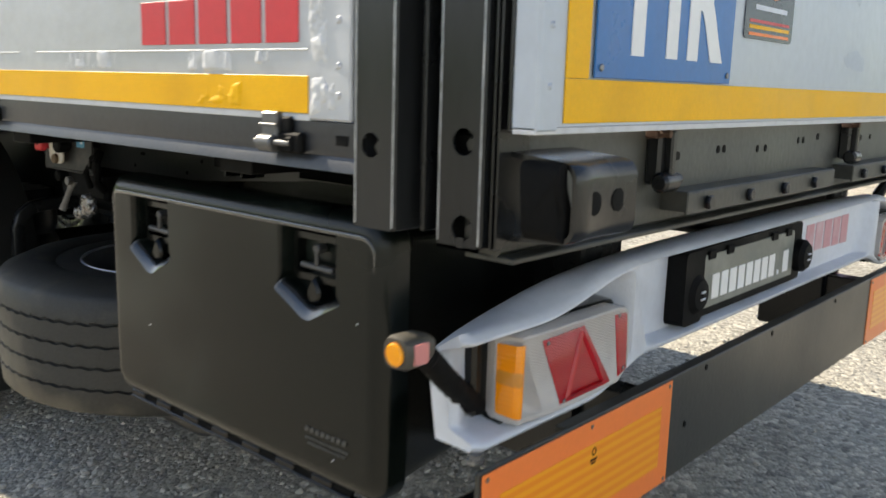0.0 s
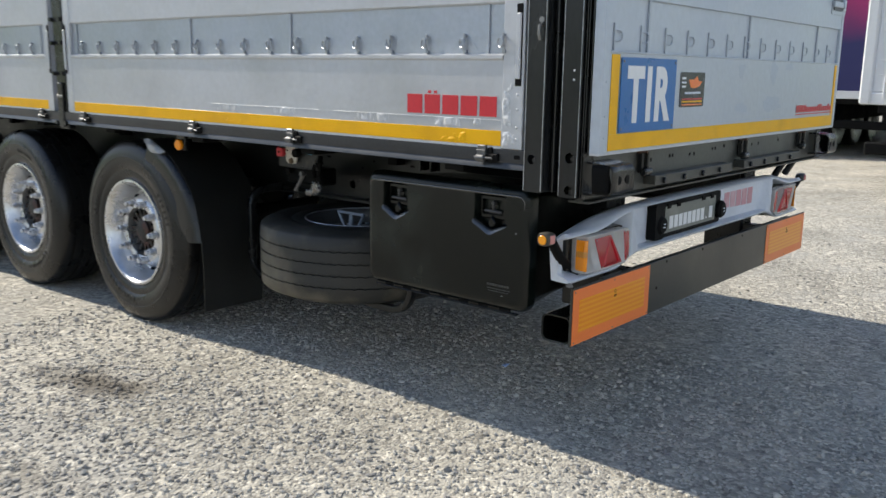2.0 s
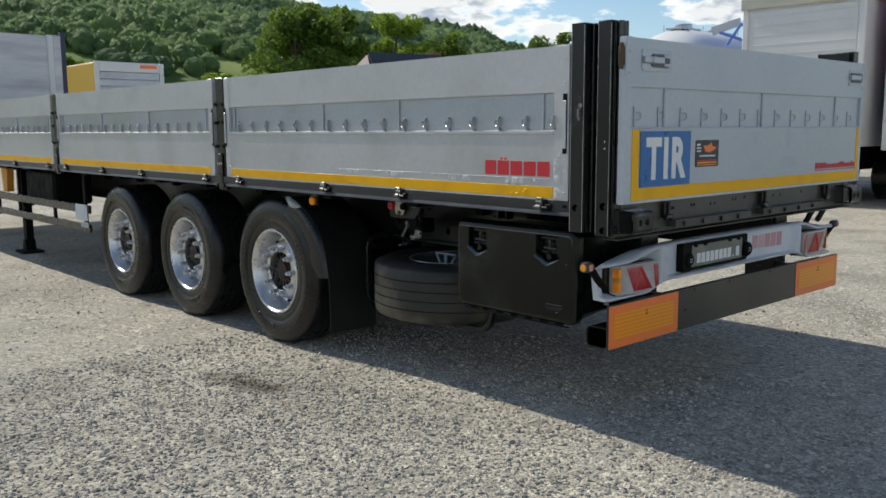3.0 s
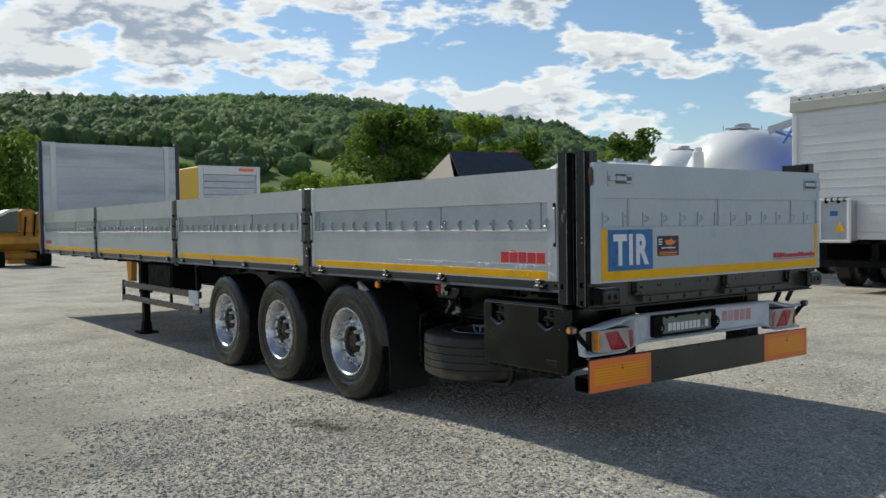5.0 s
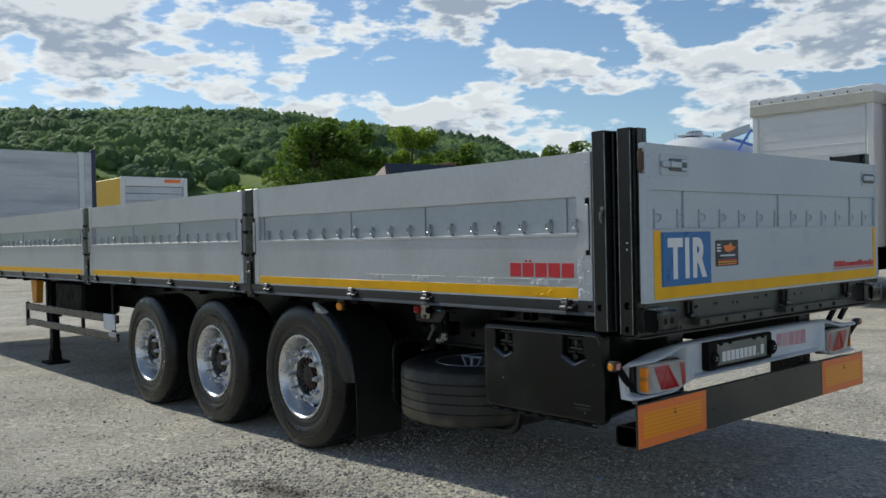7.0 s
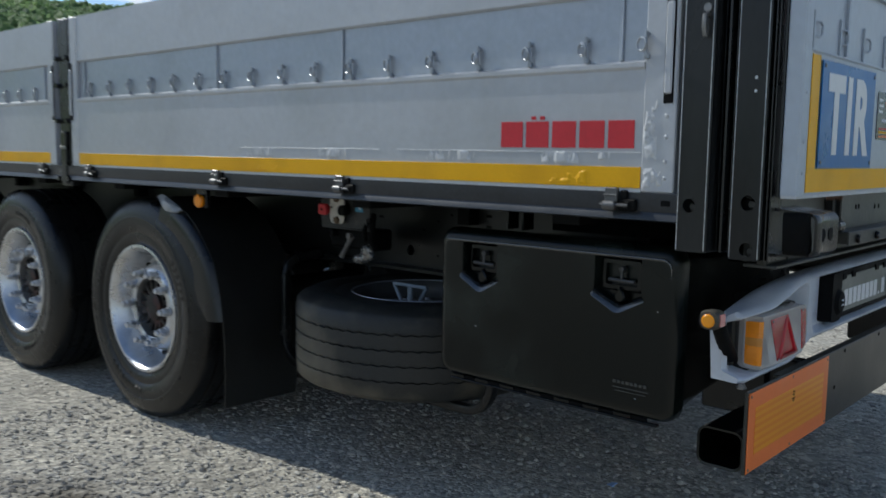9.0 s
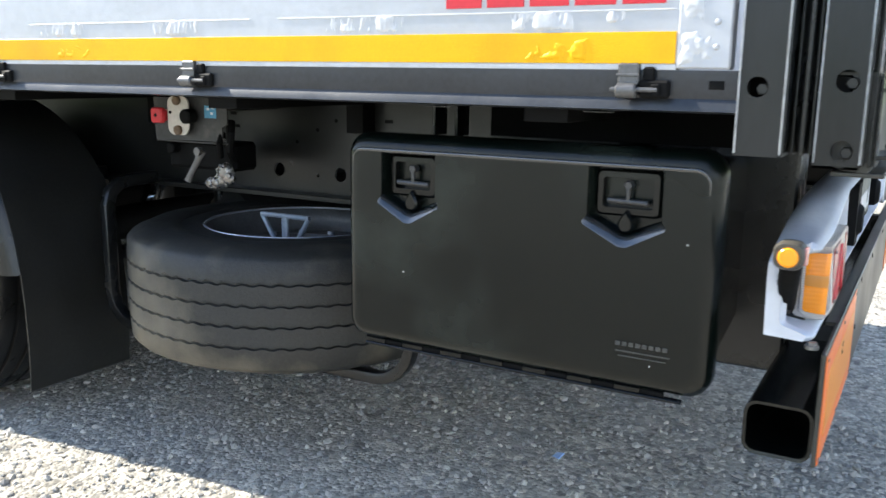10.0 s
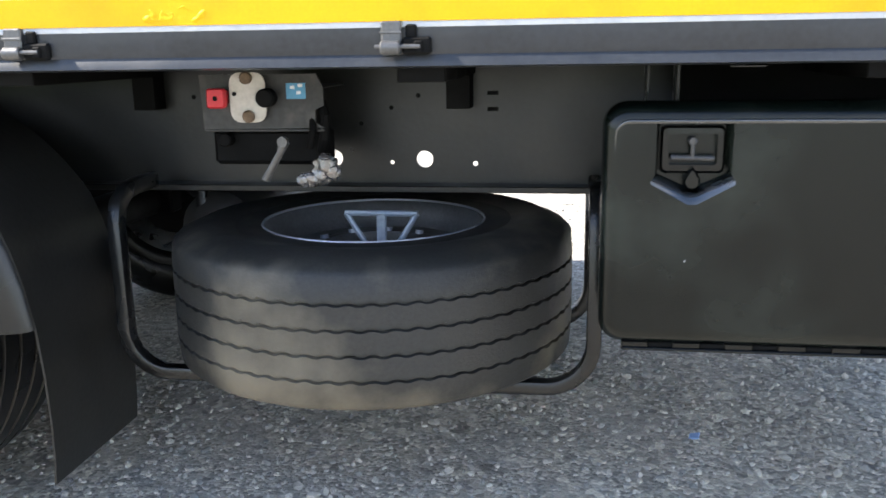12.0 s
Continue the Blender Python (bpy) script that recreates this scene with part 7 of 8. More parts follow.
def parked_box(x0, x1, y0, length, z0, z1, skin, label, curtain=None, roof_cover=False):
    """A semi-trailer parked with its end towards the yard: framed end doors, side skins, roof, bumper, wheels."""
    t = thing("parked_trailer", ((x0 + x1) / 2, y0 + length / 2, 0), label, "trailer", "parked trailers")
    g = Geo()
    g.box(x0 + 0.03, y0 + 0.03, z0, x1 - 0.03, y0 + length, z1, 0.02)
    part("body", g, curtain or skin, t)
    for a, b in ((x0, x0 + 0.13), (x1 - 0.13, x1)):
        g = Geo()
        g.box(a, y0, z0 - 0.02, b, y0 + 0.10, z1 - (0.35 if roof_cover else 0.0), 0.02)
        part("corner_frame", g, skin, t)
    g = Geo()
    g.box(x0 + 0.13, y0 + 0.005, z0 - 0.02, x1 - 0.13, y0 + 0.08, z0 + 0.12, 0.01)
    part("sill", g, skin, t)
    for k in range(2):
        a = x0 + 0.15 + k * (x1 - x0 - 0.3) / 2
        b = a + (x1 - x0 - 0.3) / 2
        if curtain:
            continue
        g = Geo()
        if k == 0:
            wide = b + (x1 - x0 - 0.3) / 2
            g.box(a, y0 + 0.012, z0 + 0.13, wide, y0 + 0.05, z1 - 0.40, 0.012)
            panel = part("end_panel", g, skin, t)
            for q in range(13):
                zz = z0 + 0.32 + q * (z1 - z0 - 0.85) / 12
                g = Geo()
                g.box(a + 0.03, y0 + 0.006, zz, wide - 0.03, y0 + 0.013, zz + 0.012, 0.003)
                part("panel_rib", g, skin, panel)
        for xx in (a + 0.12, b - 0.12):
            g = Geo()
            g.cyl((xx, y0, z0 + 0.05), (xx, y0, z0 + 0.30), 0.014, 8)
            part("lock_rod", g, skin, t)
    if roof_cover:
        g = Geo()
        g.box(x0 - 0.03, y0 - 0.05, z1 - 0.37, x1 + 0.03, y0 + length, z1 - 0.14, 0.02)
        part("roof_edge", g, LORRY_TARP, t, "cream roof edge")
        g = Geo()
        rings = []
        for i in range(25):
            x = x0 - 0.02 + (x1 - x0 + 0.04) * i / 24
            s = 0.015 * math.sin(i * 2.1)
            rings.append([(x, y0 - 0.03, z1 - 0.15), (x, y0 - 0.04, z1 - 0.03 + s), (x, y0 + 0.05, z1 + s), (x, y0 + length, z1 + s), (x, y0 + length, z1 - 0.15)])
        g.loft(rings)
        roof = part("roof_tarpaulin", g, WHITE, t, "white roof tarpaulin with straps")
        for k in range(9):
            xx = x0 + 0.2 + k * (x1 - x0 - 0.4) / 8
            g = Geo()
            g.box(xx - 0.013, y0 - 0.056, z1 - 0.125, xx + 0.013, y0 - 0.036, z1 - 0.095, 0.004)
            part("strap", g, DULL, roof)
    g = Geo()
    g.box(x0 + 0.1, y0 + 0.05, 0.45, x1 - 0.1, y0 + 0.15, 0.60, 0.02)
    g.box(x0 + 0.6, y0 + 0.1, 0.55, x0 + 0.75, y0 + length - 0.5, z0 - 0.02, 0.01)
    g.box(x1 - 0.75, y0 + 0.1, 0.55, x1 - 0.6, y0 + length - 0.5, z0 - 0.02, 0.01)
    g.box(x0 + 0.2, y0 + 0.1, z0 - 0.12, x1 - 0.2, y0 + length - 0.1, z0 - 0.02, 0.01)
    part("underframe", g, DULL, t)
    for k in range(3):
        for xx in (x0 + 0.22, x1 - 0.22):
            g = Geo()
            lorry_wheel(g, xx, y0 + 2.2 + 1.31 * k, 0.5, 0.385, 0)
            part("wheel", g, RUBBER, t)
    for xx in (x0 + 0.55, x1 - 0.55):
        g = Geo()
        zz = ground_z(xx, y0 + length - 3)
        g.box(xx - 0.06, y0 + length - 3.06, zz - 0.003, xx + 0.06, y0 + length - 2.94, z0 - 0.05, 0.01)
        part("landing_leg", g, DULL, t)
    return t


w1 = parked_box(-6.95, -4.50, 13.7, 12.0, 1.05, 4.15, LORRY_WHITE, "white box trailer with a cream tarpaulin roof, parked end-on", None, True)
g = Geo()
g.box(-6.12, 13.38, 1.00, -5.50, 13.72, 1.85, 0.02)
part("end_cabinet", g, BAND, w1, "grey cabinet on the end wall")
for x0, x1, z0, z1 in ((-6.15, -6.09, 0.97, 1.88), (-5.53, -5.47, 0.97, 1.88), (-6.09, -5.53, 0.97, 1.03), (-6.09, -5.53, 1.83, 1.88)):
    g = Geo()
    g.box(x0, 13.34, z0, x1, 13.42, z1, 0.01)
    part("cabinet_frame", g, WHITE, w1)
g = Geo()
g.loft([[(-5.80, y, 1.20), (-5.58, y, 1.20), (-5.69, y, 1.39)] for y in (13.379, 13.372)])
part("warning_triangle", g, YELLOW, w1)
g = Geo()
g.box(-5.90, 13.372, 1.52, -5.74, 13.379, 1.62, 0.002)
part("blue_label", g, BLUE, w1)
for k in range(4):
    g = Geo()
    g.box(-6.02 + 0.13 * k, 13.34, 1.78 + 0.03 * (k % 2), -5.94 + 0.13 * k, 13.5, 1.90, 0.02)
    part("cabinet_fitting", g, DULL, w1)
parked_box(-4.25, -1.80, 14.1, 12.0, 1.0, 4.0, LORRY_WHITE, "curtain-sided trailer printed magenta over dark blue, parked end-on", CURTAIN)
w2 = parked_box(-1.52, 0.96, 8.7, 12.0, 1.06, 3.95, LORRY_WHITE, "white box trailer with small yellow reflectors, parked end-on")
for zz in (1.42, 1.30):
    g = Geo()
    g.prism(rounded(zz - 0.035, -1.24, zz + 0.035, -1.10, 0.02), 1, 8.706, 8.711)
    part("yellow_reflector", g, YELLOW, w2)
g = Geo()
g.box(-1.06, 8.706, 1.33, -0.90, 8.711, 1.42, 0.002)
part("dark_label", g, STICKER, w2)


def silo(x, y, r, zc, length, blue, label):
    """Silo tank trailer seen on its domed end, with a walkway, pipe and running gear."""
    t = thing("silo_trailer", (x, y + length / 2, 0), label, "tank trailer", "parked silo trailers")
    prof = [(0.01, 0.0), (r * 0.25, 0.03 * r), (r * 0.48, 0.12 * r), (r * 0.68, 0.27 * r), (r * 0.84, 0.46 * r), (r * 0.95, 0.70 * r), (r, r), (r, length - 1.0), (r * 0.95, length - 0.68), (r * 0.6, length - 0.15), (0.01, length)]
    at = Matrix.Translation((x, y, zc))
    g = Geo()
    g.lathe(prof, 48, 0, at)
    part("tank", g, TANK_TWO if blue else TANK, t, smooth=60)
    g = Geo()
    for a, b in ((1.2, 2.1), (2.6, 3.9)):
        g.box(x - 0.25, y + a, zc + r - 0.02, x + 0.25, y + b, zc + r + 0.03, 0.01)
        for yy in (y + a, y + b):
            for xx in (x - 0.3, x + 0.3):
                g.cyl((xx, yy, zc + r - 0.05), (xx, yy, zc + r + 0.10), 0.012, 6)
        g.cyl((x, y + (a + b) / 2, zc + r), (x, y + (a + b) / 2, zc + r + 0.14), 0.22, 14, bevel=0.03)
    part("walkway", g, BAND, t)
    g = Geo()
    g.box(x - 1.0, y + 0.5, 0.75, x + 1.0, y + length - 0.5, 0.95, 0.02)
    for yy in (1.2, length - 1.5):
        g.box(x - 0.9, y + yy, 0.9, x + 0.9, y + yy + 0.15, zc - 0.3, 0.01)
    g.box(x - 1.2, y + 0.1, 0.45, x + 1.2, y + 0.22, 0.6, 0.02)
    part("underframe", g, DULL, t)
    for k in range(3):
        for xx in (x - 1.03, x + 1.03):
            g = Geo()
            lorry_wheel(g, xx, y + 1.6 + 1.31 * k, 0.5, 0.385, 0)
            part("wheel", g, RUBBER, t)
    g = Geo()
    g.box(x - 0.10, y + length - 2.0, ground_z(x, y + length - 2) - 0.003, x + 0.10, y + length - 1.8, 0.8, 0.01)
    part("landing_leg", g, DULL, t)
    return t


s4 = silo(-10.55, 15.6, 1.5, 2.47, 9.0, True, "white and blue silo tank trailer with a domed end")
g = Geo()
g.cyl((-10.57, 15.30, 1.6), (-10.57, 15.30, 3.28), 0.17, 14, 0, 0.15, 0.02)
g.cyl((-10.57, 15.30, 3.28), (-10.57, 15.30, 3.38), 0.10, 12)
g.box(-10.65, 15.3, 1.65, -10.49, 16.6, 1.75, 0.02)
part("vent_pipe", g, TANK, s4, "upright white vent pipe")
g = Geo()
g.loft([[(-9.25, yy, 3.86), (-8.50, yy, 4.02), (-8.48, yy, 3.84), (-9.20, yy, 3.66)] for yy in (16.40, 16.44)])
part("walkway_plate", g, BAND, s4, "tilted grey walkway plate")
for a, b in (((-8.95, 3.70), (-8.30, 3.46)), ((-8.75, 3.40), (-8.40, 3.86)), ((-8.40, 3.86), (-8.00, 3.50)), ((-8.30, 3.35), (-8.05, 3.92))):
    g = Geo()
    g.cyl((a[0], 16.30, a[1]), (b[0], 16.30, b[1]), 0.035, 8)
    part("walkway_strut", g, TANK_TWO, s4, "blue strut")
silo(-17.4, 22.0, 1.36, 2.84, 9.0, False, "white silo tank trailer with a domed end")
silo(-21.4, 22.8, 1.30, 2.72, 9.0, False, "white silo tank trailer with a domed end")
silo(-25.2, 23.9, 1.30, 3.02, 9.0, False, "white silo tank trailer with a domed end")


def yellow_lorry():
    x, y = -27.2, 8.2
    zg = ground_z(x, y)
    t = thing("box_lorry", (x - 3.5, y + 1.2, zg), "box lorry with yellow sides and a pale grey rear door", "lorry")
    g = Geo()
    g.box(x - 6.5, y, 1.0, x - 0.06, y + 2.4, 3.72, 0.03)
    part("box", g, LORRY_YELLOW, t)
    g = Geo()
    for a, b, c, d in ((0.0, 0.16, 1.0, 3.75), (2.26, 2.42, 1.0, 3.75), (0.16, 2.26, 3.42, 3.75), (0.16, 2.26, 1.0, 1.2)):
        g.box(x - 0.06, y + a, c, x + 0.03, y + b, d, 0.02)
    part("door_frame", g, LORRY_WHITE, t)
    for k in range(9):
        g = Geo()
        g.box(x - 0.05, y + 0.17, 1.21 + 0.245 * k, x - 0.01, y + 2.25, 1.45 + 0.245 * k, 0.012)
        part("door_slat", g, BAND, t)
    g = Geo()
    g.box(x + 0.03, y + 1.55, 3.56, x + 0.036, y + 2.15, 3.68, 0.002)
    part("orange_plate", g, ORANGE, t)
    g = Geo()
    g.box(x - 8.4, y + 0.1, 0.6, x - 6.6, y + 2.3, 3.1, 0.15)
    part("cab", g, LORRY_YELLOW, t)
    g = Geo()
    g.box(x - 8.0, y + 0.6, 0.5, x - 0.1, y + 1.8, 1.0, 0.02)
    part("chassis", g, DULL, t)
    for xx in (x - 1.8, x - 7.4):
        for yy in (y + 0.25, y + 2.15):
            g = Geo()
            lorry_wheel(g, xx, yy, 0.48, 0.4, 1)
            part("wheel", g, RUBBER, t)


yellow_lorry()


def excavator():
    x, y = -37.5, 3.9
    zg = ground_z(x, y)
    t = thing("excavator", (x, y, zg), "orange-yellow tracked excavator with a white cab roof", "excavator")
    for dy in (-0.9, 0.9):
        g = Geo()
        prof = arc(-1.3, 0.33, 0.33, 90, 270, 8) + arc(1.3, 0.33, 0.33, -90, 90, 8)
        g.prism([(zg + b - 0.004, x + a) for a, b in prof], 1, y + dy - 0.22, y + dy + 0.22)
        part("track", g, DULL, t)
    g = Geo()
    g.box(x - 1.5, y - 1.0, zg + 0.72, x + 1.1, y + 1.0, zg + 1.50, 0.26)
    g.cyl((x, y, zg + 0.55), (x, y, zg + 0.75), 0.6, 20)
    g.box(x - 0.9, y - 0.7, zg + 0.3, x + 0.9, y + 0.7, zg + 0.58, 0.05)
    part("house", g, MACHINE, t)
    g = Geo()
    g.box(x + 0.15, y + 0.10, zg + 1.35, x + 0.95, y + 0.62, zg + 2.45, 0.10)
    g.box(x + 0.35, y + 0.62, zg + 1.35, x + 1.05, y + 1.0, zg + 2.30, 0.14)
    part("boom_foot", g, MACHINE, t, "orange lifting arm folded upright")
    for dy, h in ((0.18, 2.1), (0.55, 2.25)):
        g = Geo()
        g.tube([(x + 1.0, y + dy, zg + 1.2), (x + 1.08, y + dy + 0.03, zg + 1.7), (x + 1.0, y + dy + 0.08, zg + h)], 0.04, 8)
        part("hose", g, DULL, t)
    g = Geo()
    g.prism([(y - 1.0, zg + 1.46), (y - 0.05, zg + 1.46), (y - 0.05, zg + 2.36), (y - 0.35, zg + 2.30), (y - 1.0, zg + 1.98)], 0, x - 0.35, x + 1.0)
    part("cab", g, GLASS, t)
    g = Geo()
    g.prism([(y - 1.05, zg + 1.97), (y - 0.34, zg + 2.31), (y - 0.02, zg + 2.37), (y - 0.02, zg + 2.47), (y - 0.38, zg + 2.43), (y - 1.05, zg + 2.08)], 0, x - 0.42, x + 1.05)
    part("cab_roof", g, WHITE, t)
    g = Geo()
    path = [(x - 0.2, y + 0.45, zg + 1.2), (x - 1.1, y + 0.5, zg + 2.0), (x - 2.2, y + 0.55, zg + 2.3), (x - 3.2, y + 0.6, zg + 1.9)]
    g.tube(path, [0.22, 0.26, 0.24, 0.18], 6)
    part("boom", g, MACHINE, t)
    g = Geo()
    g.tube([(x - 3.2, y + 0.6, zg + 1.9), (x - 3.4, y + 0.6, zg + 1.2), (x - 3.3, y + 0.6, zg + 0.6)], [0.2, 0.16, 0.12], 6)
    part("stick", g, MACHINE, t)
    g = Geo()
    g.prism([(zg + 0.0, x - 3.6), (zg + 0.0, x - 2.9), (zg + 0.7, x - 2.95), (zg + 0.65, x - 3.65)], 1, y + 0.2, y + 1.0)
    part("bucket", g, MACHINE, t)


excavator()


def house():
    """Low house with a dark hipped-end slate roof and a pink gable."""
    d = 62.0
    def at(az, r):
        return 3.56 + r * math.cos(radians(az)), -3.74 + r * math.sin(radians(az))
    ax, ay = at(141.9, d)
    bx, by = at(136.5, d + 3)
    u = Vector((bx - ax, by - ay, 0)).normalized()
    w = Vector((-u.y, u.x, 0))
    if w.dot(Vector((ax - 3.5, ay + 3.7, 0))) < 0:
        w = -w
    L = (Vector((bx, by, 0)) - Vector((ax, ay, 0))).length
    c = Vector((ax, ay, 0))
    t = thing("house", (ax, ay, 0), "small house with a dark slate roof and pink plaster gable", "house")
    hr, he = 6.7, 3.2
    q = lambda a, b, z: tuple(c + u * a + w * b + Vector((0, 0, z)))
    g = Geo()
    g.add([q(-1.6, -2.4, -0.3), q(L, -2.4, -0.3), q(L, 6.0, -0.3), q(-1.6, 6.0, -0.3), q(-1.6, -2.4, he), q(L, -2.4, he), q(L, 6.0, he), q(-1.6, 6.0, he)], [(0, 1, 5, 4), (1, 2, 6, 5), (2, 3, 7, 6), (3, 0, 4, 7), (4, 5, 6, 7)])
    part("walls", g, PLASTER, t)
    g = Geo()
    g.add([q(-1.2, -2.4, he), q(-3.6, 1.8, he), q(0.0, 1.8, hr), q(-1.2, 6.0, he)], [(0, 2, 1), (1, 2, 3)])
    part("gable", g, PLASTER, t)
    g = Geo()
    e = 0.16
    g.add([q(-0.6, -3.0, he - 0.2), q(L + 0.7, -3.0, he - 0.2), q(L - 1.0, 1.8, hr), q(0.0, 1.8, hr), q(-0.6, -3.0, he - 0.2 + e), q(L + 0.7, -3.0, he - 0.2 + e), q(L - 1.0, 1.8, hr + e), q(0.0, 1.8, hr + e)], [(0, 1, 2, 3), (4, 5, 6, 7), (0, 1, 5, 4), (1, 2, 6, 5), (2, 3, 7, 6), (3, 0, 4, 7)])
    g.add([q(-0.6, 6.6, he - 0.2 + e), q(L + 0.7, 6.6, he - 0.2 + e), q(L - 1.0, 1.8, hr + e), q(0.0, 1.8, hr + e)], [(0, 1, 2, 3)])
    g.add([q(L + 0.7, -3.0, he - 0.2 + e), q(L + 0.7, 6.6, he - 0.2 + e), q(L - 1.0, 1.8, hr + e)], [(0, 1, 2)])
    part("roof", g, ROOF, t)
    g = Geo()
    cx = c + u * (L - 1.1) + w * 2.4
    g.box(cx.x - 0.35, cx.y - 0.35, 4.6, cx.x + 0.35, cx.y + 0.35, hr + 0.35, 0.02)
    part("chimney", g, BRICK, t)


house()


# ---- trees ----
def leaf_cloud(g, rs, centres, per, leaf, mslot=0):
    """Small bent leaf blades strewn in shells round clump centres."""
    for (cx, cy, cz, r) in centres:
        for _ in range(per):
            d = Vector((rs.gauss(0, 1), rs.gauss(0, 1), rs.gauss(0, 1))).normalized()
            p = Vector((cx, cy, cz)) + Vector((d.x, d.y, d.z * 0.8)) * r * (0.55 + 0.5 * rs.random() ** 0.5)
            s = leaf * rs.uniform(0.6, 1.35)
            e1 = Vector((rs.gauss(0, 1), rs.gauss(0, 1), rs.gauss(0, 0.6))).normalized()
            e2 = (d * 0.6 + Vector((rs.gauss(0, 1), rs.gauss(0, 1), rs.gauss(0, 1))) * 0.7).cross(e1)
            if e2.length < 1e-3:
                continue
            e2.normalize()
            n = e1.cross(e2)
            k = len(g.v)
            g.v += [tuple(p - e1 * s), tuple(p + e2 * s * 0.55 + n * s * 0.18), tuple(p + e1 * s), tuple(p - e2 * s * 0.55 + n * s * 0.18)]
            g.f += [(k, k + 1, k + 2), (k, k + 2, k + 3)]
            g.m += [mslot, mslot]


def tree_meshes(seed, h, spread, leaves, leaf, slim=False):
    """Trunk with limbs, and a crown of many small leaves in uneven clumps. Returns the two meshes."""
    rs = random.Random(seed)
    wood, centres = Geo(), []
    trunk = [(0, 0, -0.3)]
    x = y = 0.0
    for k in range(1, 7):
        x += rs.uniform(-0.03, 0.03) * h
        y += rs.uniform(-0.03, 0.03) * h
        trunk.append((x, y, h * 0.15 * k))
    r0 = h * 0.028
    wood.tube(trunk, [r0 * (1.25 - 0.17 * k) for k in range(7)], 8)
    nl = 9 if slim else 13
    for k in range(nl):
        f = 0.28 + 0.62 * k / nl
        i = min(5, int(f * 6.6))
        b = Vector(trunk[i]).lerp(Vector(trunk[i + 1]), f * 6.6 - i if i < 5 else 0.5)
        a = k * 2.4 + rs.uniform(-0.5, 0.5)
        reach = spread * (1.0 - 0.55 * max(0, f - 0.45) / 0.5) * rs.uniform(0.65, 1.1) * (0.75 if f < 0.36 else 1)
        rise = h * rs.uniform(0.06, 0.16)
        p1 = b + Vector((math.cos(a) * reach * 0.5, math.sin(a) * reach * 0.5, rise * 0.6))
        p2 = b + Vector((math.cos(a) * reach, math.sin(a) * reach, rise))
        wood.tube([b, p1, p2], [r0 * 0.45, r0 * 0.3, r0 * 0.1], 6)
        for q, s in ((p1, 0.8), (p2, 1.0), (p1.lerp(p2, 0.5) + Vector((rs.uniform(-0.4, 0.4), rs.uniform(-0.4, 0.4), 0.5)) * spread * 0.3, 0.9)):
            centres.append((q.x, q.y, q.z, spread * 0.27 * s * rs.uniform(0.75, 1.3)))
    top = Vector(trunk[-1])
    for k in range(6):
        centres.append((top.x + rs.uniform(-0.35, 0.35) * spread, top.y + rs.uniform(-0.35, 0.35) * spread, top.z + rs.uniform(-0.05, 0.06) * h, spread * rs.uniform(0.2, 0.32)))
    crown = Geo()
    leaf_cloud(crown, rs, centres, max(20, leaves // len(centres)), leaf)
    return wood, crown


def plain_mesh(name, g, mat):
    me = bpy.data.meshes.new(name)
    me.from_pydata(g.v, [], g.f)
    me.materials.append(mat)
    me.update()
    return me


KINDS = {}
for key, seed, h, sp, lv, lf, mat in (("oak", 2, 10.0, 3.4, 9000, 0.16, LEAF_DARK), ("oak_b", 7, 9.0, 3.2, 8000, 0.16, LEAF_DARK), ("birch", 5, 10.0, 2.7, 7500, 0.13, LEAF_LIGHT), ("birch_b", 9, 8.0, 2.6, 6000, 0.14, LEAF_LIGHT), ("bush", 12, 4.0, 2.2, 5000, 0.12, LEAF_LIGHT), ("bush_b", 15, 4.5, 2.6, 5000, 0.13, LEAF_DARK)):
    wood, crown = tree_meshes(seed, h, sp, lv, lf, key.startswith("birch"))
    KINDS[key] = (mesh_of(key + "_trunk", wood, BARK), plain_mesh(key + "_crown", crown, mat))


def plant_tree(kind, az, dist, scale, turn, label, squash=1.0):
    x, y = 3.56 + dist * math.cos(radians(az)), -3.74 + dist * math.sin(radians(az))
    t = thing("tree" if "bush" not in kind else "shrub", (x, y, ground_z(x, y)), label, "tree" if "bush" not in kind else "shrub", "trees round the yard")
    t.rotation_euler = (0, 0, turn)
    t.scale = (scale, scale, scale * squash)
    piece("trunk", KINDS[kind][0], t)
    piece("crown", KINDS[kind][1], t)


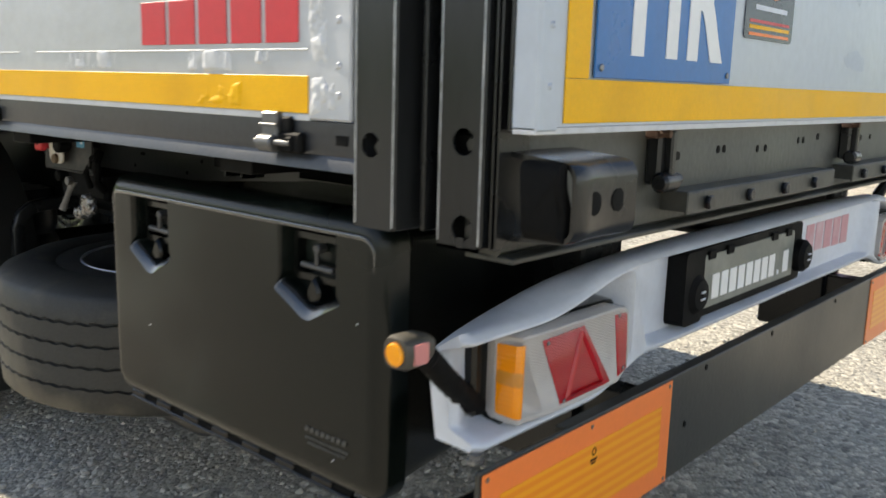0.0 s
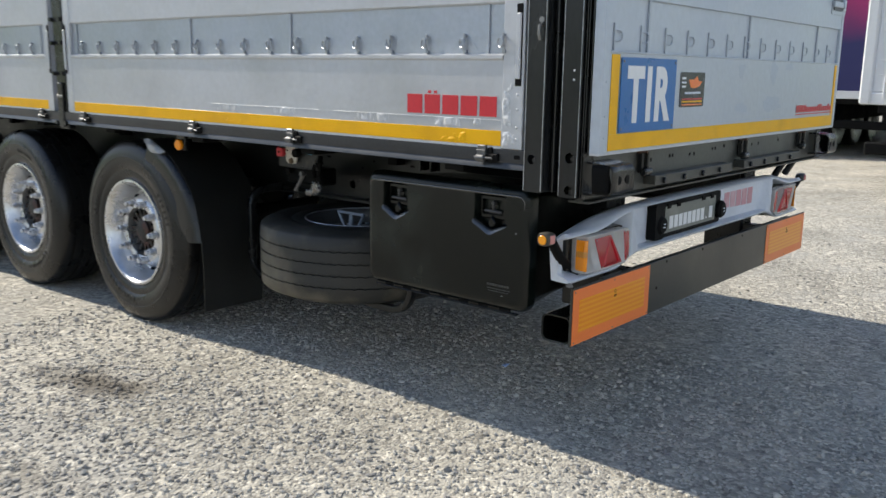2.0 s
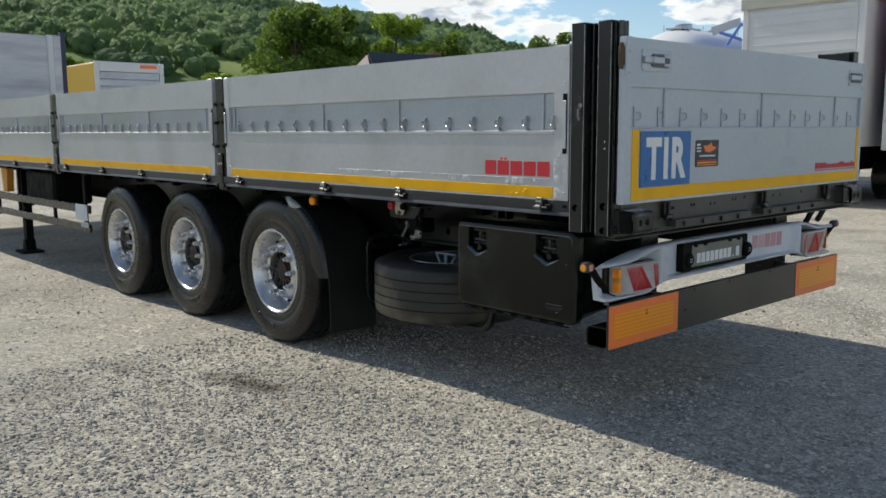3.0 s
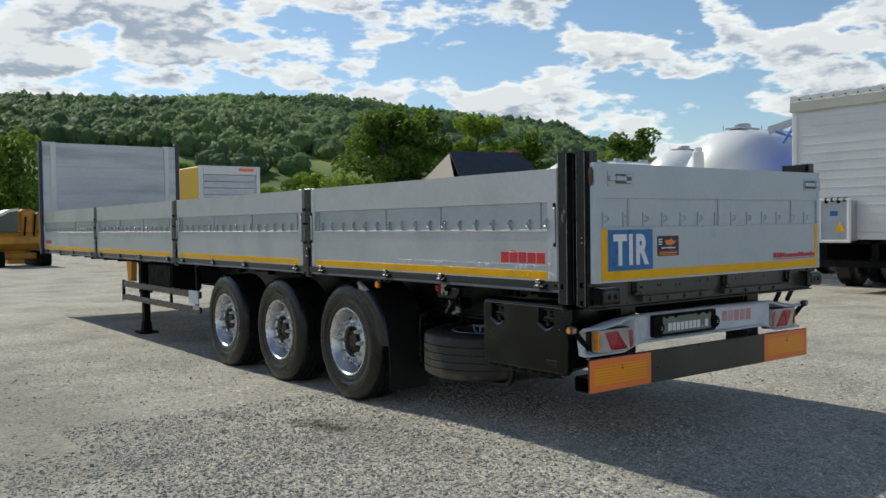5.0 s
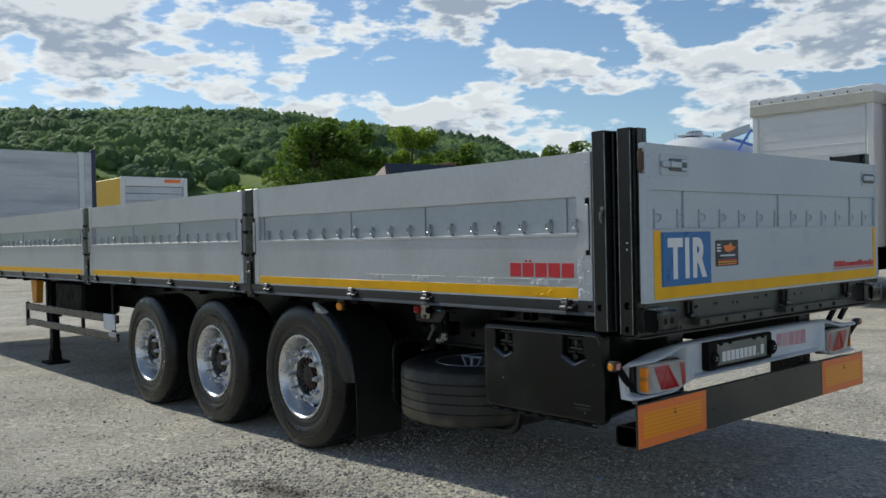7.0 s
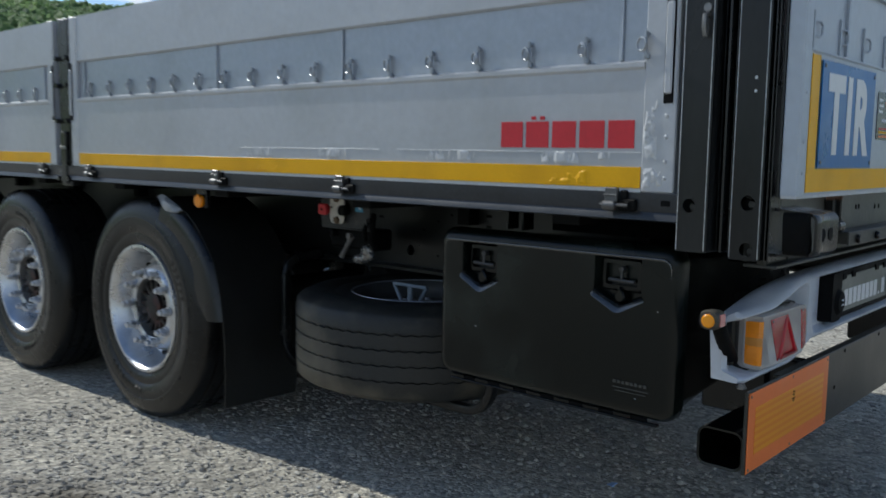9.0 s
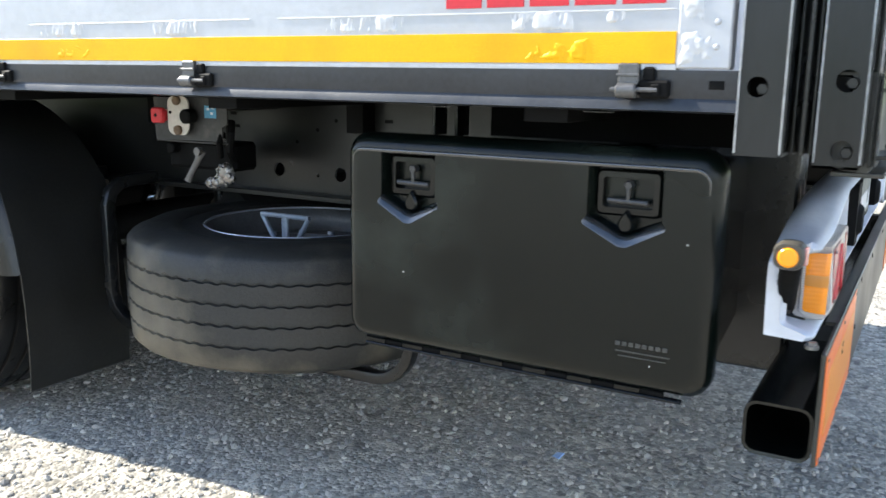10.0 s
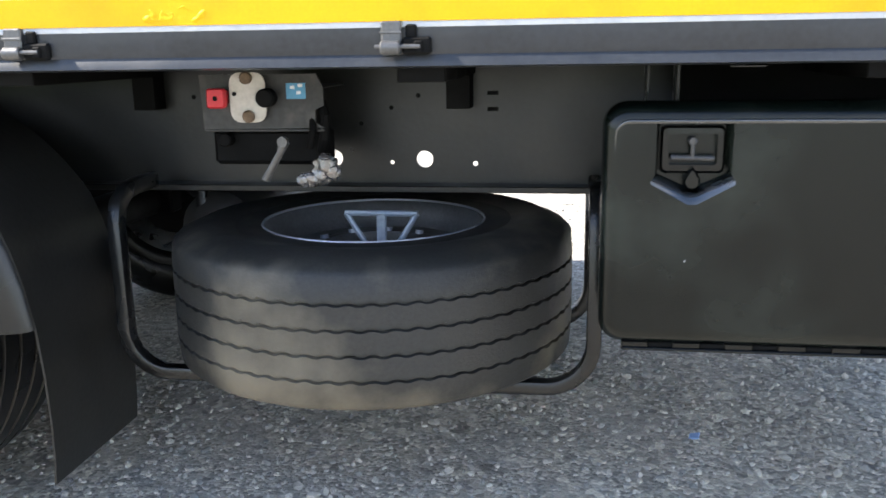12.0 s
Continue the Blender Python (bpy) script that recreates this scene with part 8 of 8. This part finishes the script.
OAK, BIR, BSH = "broad dark green tree behind the yard", "light green tree with loose foliage", "leafy green shrub at the edge of the yard"
for kind, az, dist, sc, squash in (
        ("oak", 146.8, 78, 1.15, 1.0), ("oak_b", 144.2, 80, 1.30, 1.02), ("birch", 141.0, 76, 1.10, 1.04), ("birch_b", 142.6, 82, 1.15, 1.0), ("birch_b", 139.9, 84, 1.12, 0.95),
        ("oak_b", 138.4, 80, 1.06, 0.98), ("oak", 136.8, 90, 0.80, 0.9), ("oak_b", 131.4, 95, 1.28, 0.95), ("oak", 126.9, 100, 0.72, 0.8), ("birch_b", 129.2, 105, 0.6, 0.8),
        ("bush", 141.9, 73, 1.55, 1.05), ("bush", 140.2, 74, 1.50, 1.0), ("bush", 149.6, 70, 1.25, 1.05), ("birch_b", 151.4, 76, 0.78, 0.95), ("oak_b", 153.1, 88, 0.72, 0.95), ("bush_b", 152.3, 66, 0.95, 1.0), ("bush", 146.0, 66, 1.0, 1.0), ("birch_b", 148.4, 74, 0.66, 0.9),
        ("birch_b", 154.5, 105, 0.8, 0.9), ("oak", 156.2, 110, 0.85, 0.95), ("oak_b", 158.3, 112, 1.0, 0.9), ("oak", 160.4, 118, 1.0, 0.9), ("oak_b", 162.5, 125, 1.05, 0.9),
        ("bush_b", 170.2, 75, 1.5, 1.25), ("oak_b", 171.5, 80, 0.9, 0.8), ("bush_b", 168.8, 85, 1.3, 1.1), ("bush_b", 172.6, 72, 1.3, 1.2), ("oak", 167.0, 130, 0.9, 0.8), ("oak_b", 165.0, 135, 1.1, 0.85),
        ("oak", 174.5, 90, 1.1, 1.0), ("oak_b", 178, 95, 1.0, 1.0)):
    plant_tree(kind, az, dist, sc, az * 1.7, OAK if kind.startswith("oak") else BIR if kind.startswith("birch") else BSH, squash)


def far_woods():
    """The wooded hillside: thousands of rounded crowns of lumps and loose leaf sprays, some pointed, meadows at its foot."""
    rs = random.Random(21)
    rn = np.random.RandomState(5)

    def ball(sub):
        ico = bmesh.new()
        bmesh.ops.create_icosphere(ico, subdivisions=sub, radius=1.0)
        v, f = np.array([q.co[:] for q in ico.verts]), [tuple(q.index for q in p.verts) for p in ico.faces]
        ico.free()
        return v, f

    def crown(sub, sprays, leaf, pointed, seed):
        """A lumpy core with leaf sprays lying on its skin; the faces of the core come first."""
        core, faces = ball(sub)

        def bulge(q):
            v = Vector(q)
            return 0.80 + 0.30 * noise.noise(v * 2.3 + Vector((seed * 5.3, 0, 0))) + 0.20 * noise.noise(v * 5.0 + Vector((0, seed * 3.1, 0)))

        core = core * np.array([bulge(q) for q in core])[:, None]
        d = rn.normal(size=(sprays, 3))
        d[:, 2] = np.abs(d[:, 2]) - 0.35
        d /= np.linalg.norm(d, axis=1)[:, None]
        p = d * (np.array([bulge(q) for q in d]) + 0.05 * rn.uniform(-0.4, 1.0, sprays))[:, None]
        n = d + 0.35 * rn.normal(size=(sprays, 3))
        e1 = np.cross(n, rn.normal(size=(sprays, 3)))
        e1 /= np.linalg.norm(e1, axis=1)[:, None] + 1e-6
        e2 = np.cross(n, e1)
        e2 /= np.linalg.norm(e2, axis=1)[:, None] + 1e-6
        s = leaf * rn.uniform(0.6, 1.4, sprays)[:, None]
        v = np.stack([p - e1 * s, p + e2 * s * 0.7, p + e1 * s, p - e2 * s * 0.7], 1).reshape(-1, 3)
        k = len(core)
        f = faces + [(k + 4 * i, k + 4 * i + 1, k + 4 * i + 2) for i in range(sprays)] + [(k + 4 * i, k + 4 * i + 2, k + 4 * i + 3) for i in range(sprays)]
        v = np.concatenate([core, v])
        if pointed:
            v = v * (1.0 - 0.55 * np.clip(v[:, 2:] + 0.3, 0, 1)) * np.array([0.8, 0.8, 1.0])
            v[:, 2] *= 3.2
        return v, np.array(f), len(faces)

    near = [crown(2, 110, 0.15, k == 5, k + 1) for k in range(6)]
    far = [crown(1, 34, 0.22, k == 5, k + 11) for k in range(6)]
    smooth = []
    V, F, off, count = [], [], 0, 0
    while count < 9600:
        az = rs.uniform(119, 178)
        low = count >= 7400      # undergrowth and young trees along the foot of the hill
        r = rs.uniform(232, 370) if low else math.sqrt(rs.uniform(135 ** 2, 700 ** 2))
        x, y = 3.5 + r * math.cos(radians(az)), -3.7 + r * math.sin(radians(az))
        edge = noise.noise((x / 45, y / 45, 4.2))
        if r < 238 + 30 * edge and edge < 0.22:
            continue
        if 236 < r < 300 and az > 159 and noise.noise((x / 70, y / 70, 9.0)) > 0.02:
            continue
        k = 5 if rs.random() < (0.16 if r > 480 else 0.07) else rs.randrange(5)
        s = rs.uniform(2.8, 5.6) * (1.0 if k < 5 else 0.9) * (0.62 if low else 0.8 if r < 300 else 1.0)
        pv, pf, cores = (near if r < 330 and not low else far)[k]
        smooth += [True] * cores + [False] * (len(pf) - cores)
        a = rs.uniform(0, math.tau)
        turn = np.array([[math.cos(a), -math.sin(a), 0], [math.sin(a), math.cos(a), 0], [0, 0, 1]])
        V.append(pv @ turn.T * np.array([s, s, s * rs.uniform(0.85, 1.25)]) + np.array([x, y, ground_z(x, y) + s * 0.5]))
        F.append(pf + off)
        off += len(pv)
        count += 1
    me = bpy.data.meshes.new("far_woods")
    me.from_pydata(np.concatenate(V), [], np.concatenate(F))
    me.materials.append(LEAF_FAR_HAZED)
    me.polygons.foreach_set("use_smooth", smooth)
    me.update()
    tagged(new("far_woods", me), "mixed green woods covering the far hillside", "woods", kind="stuff")


far_woods()
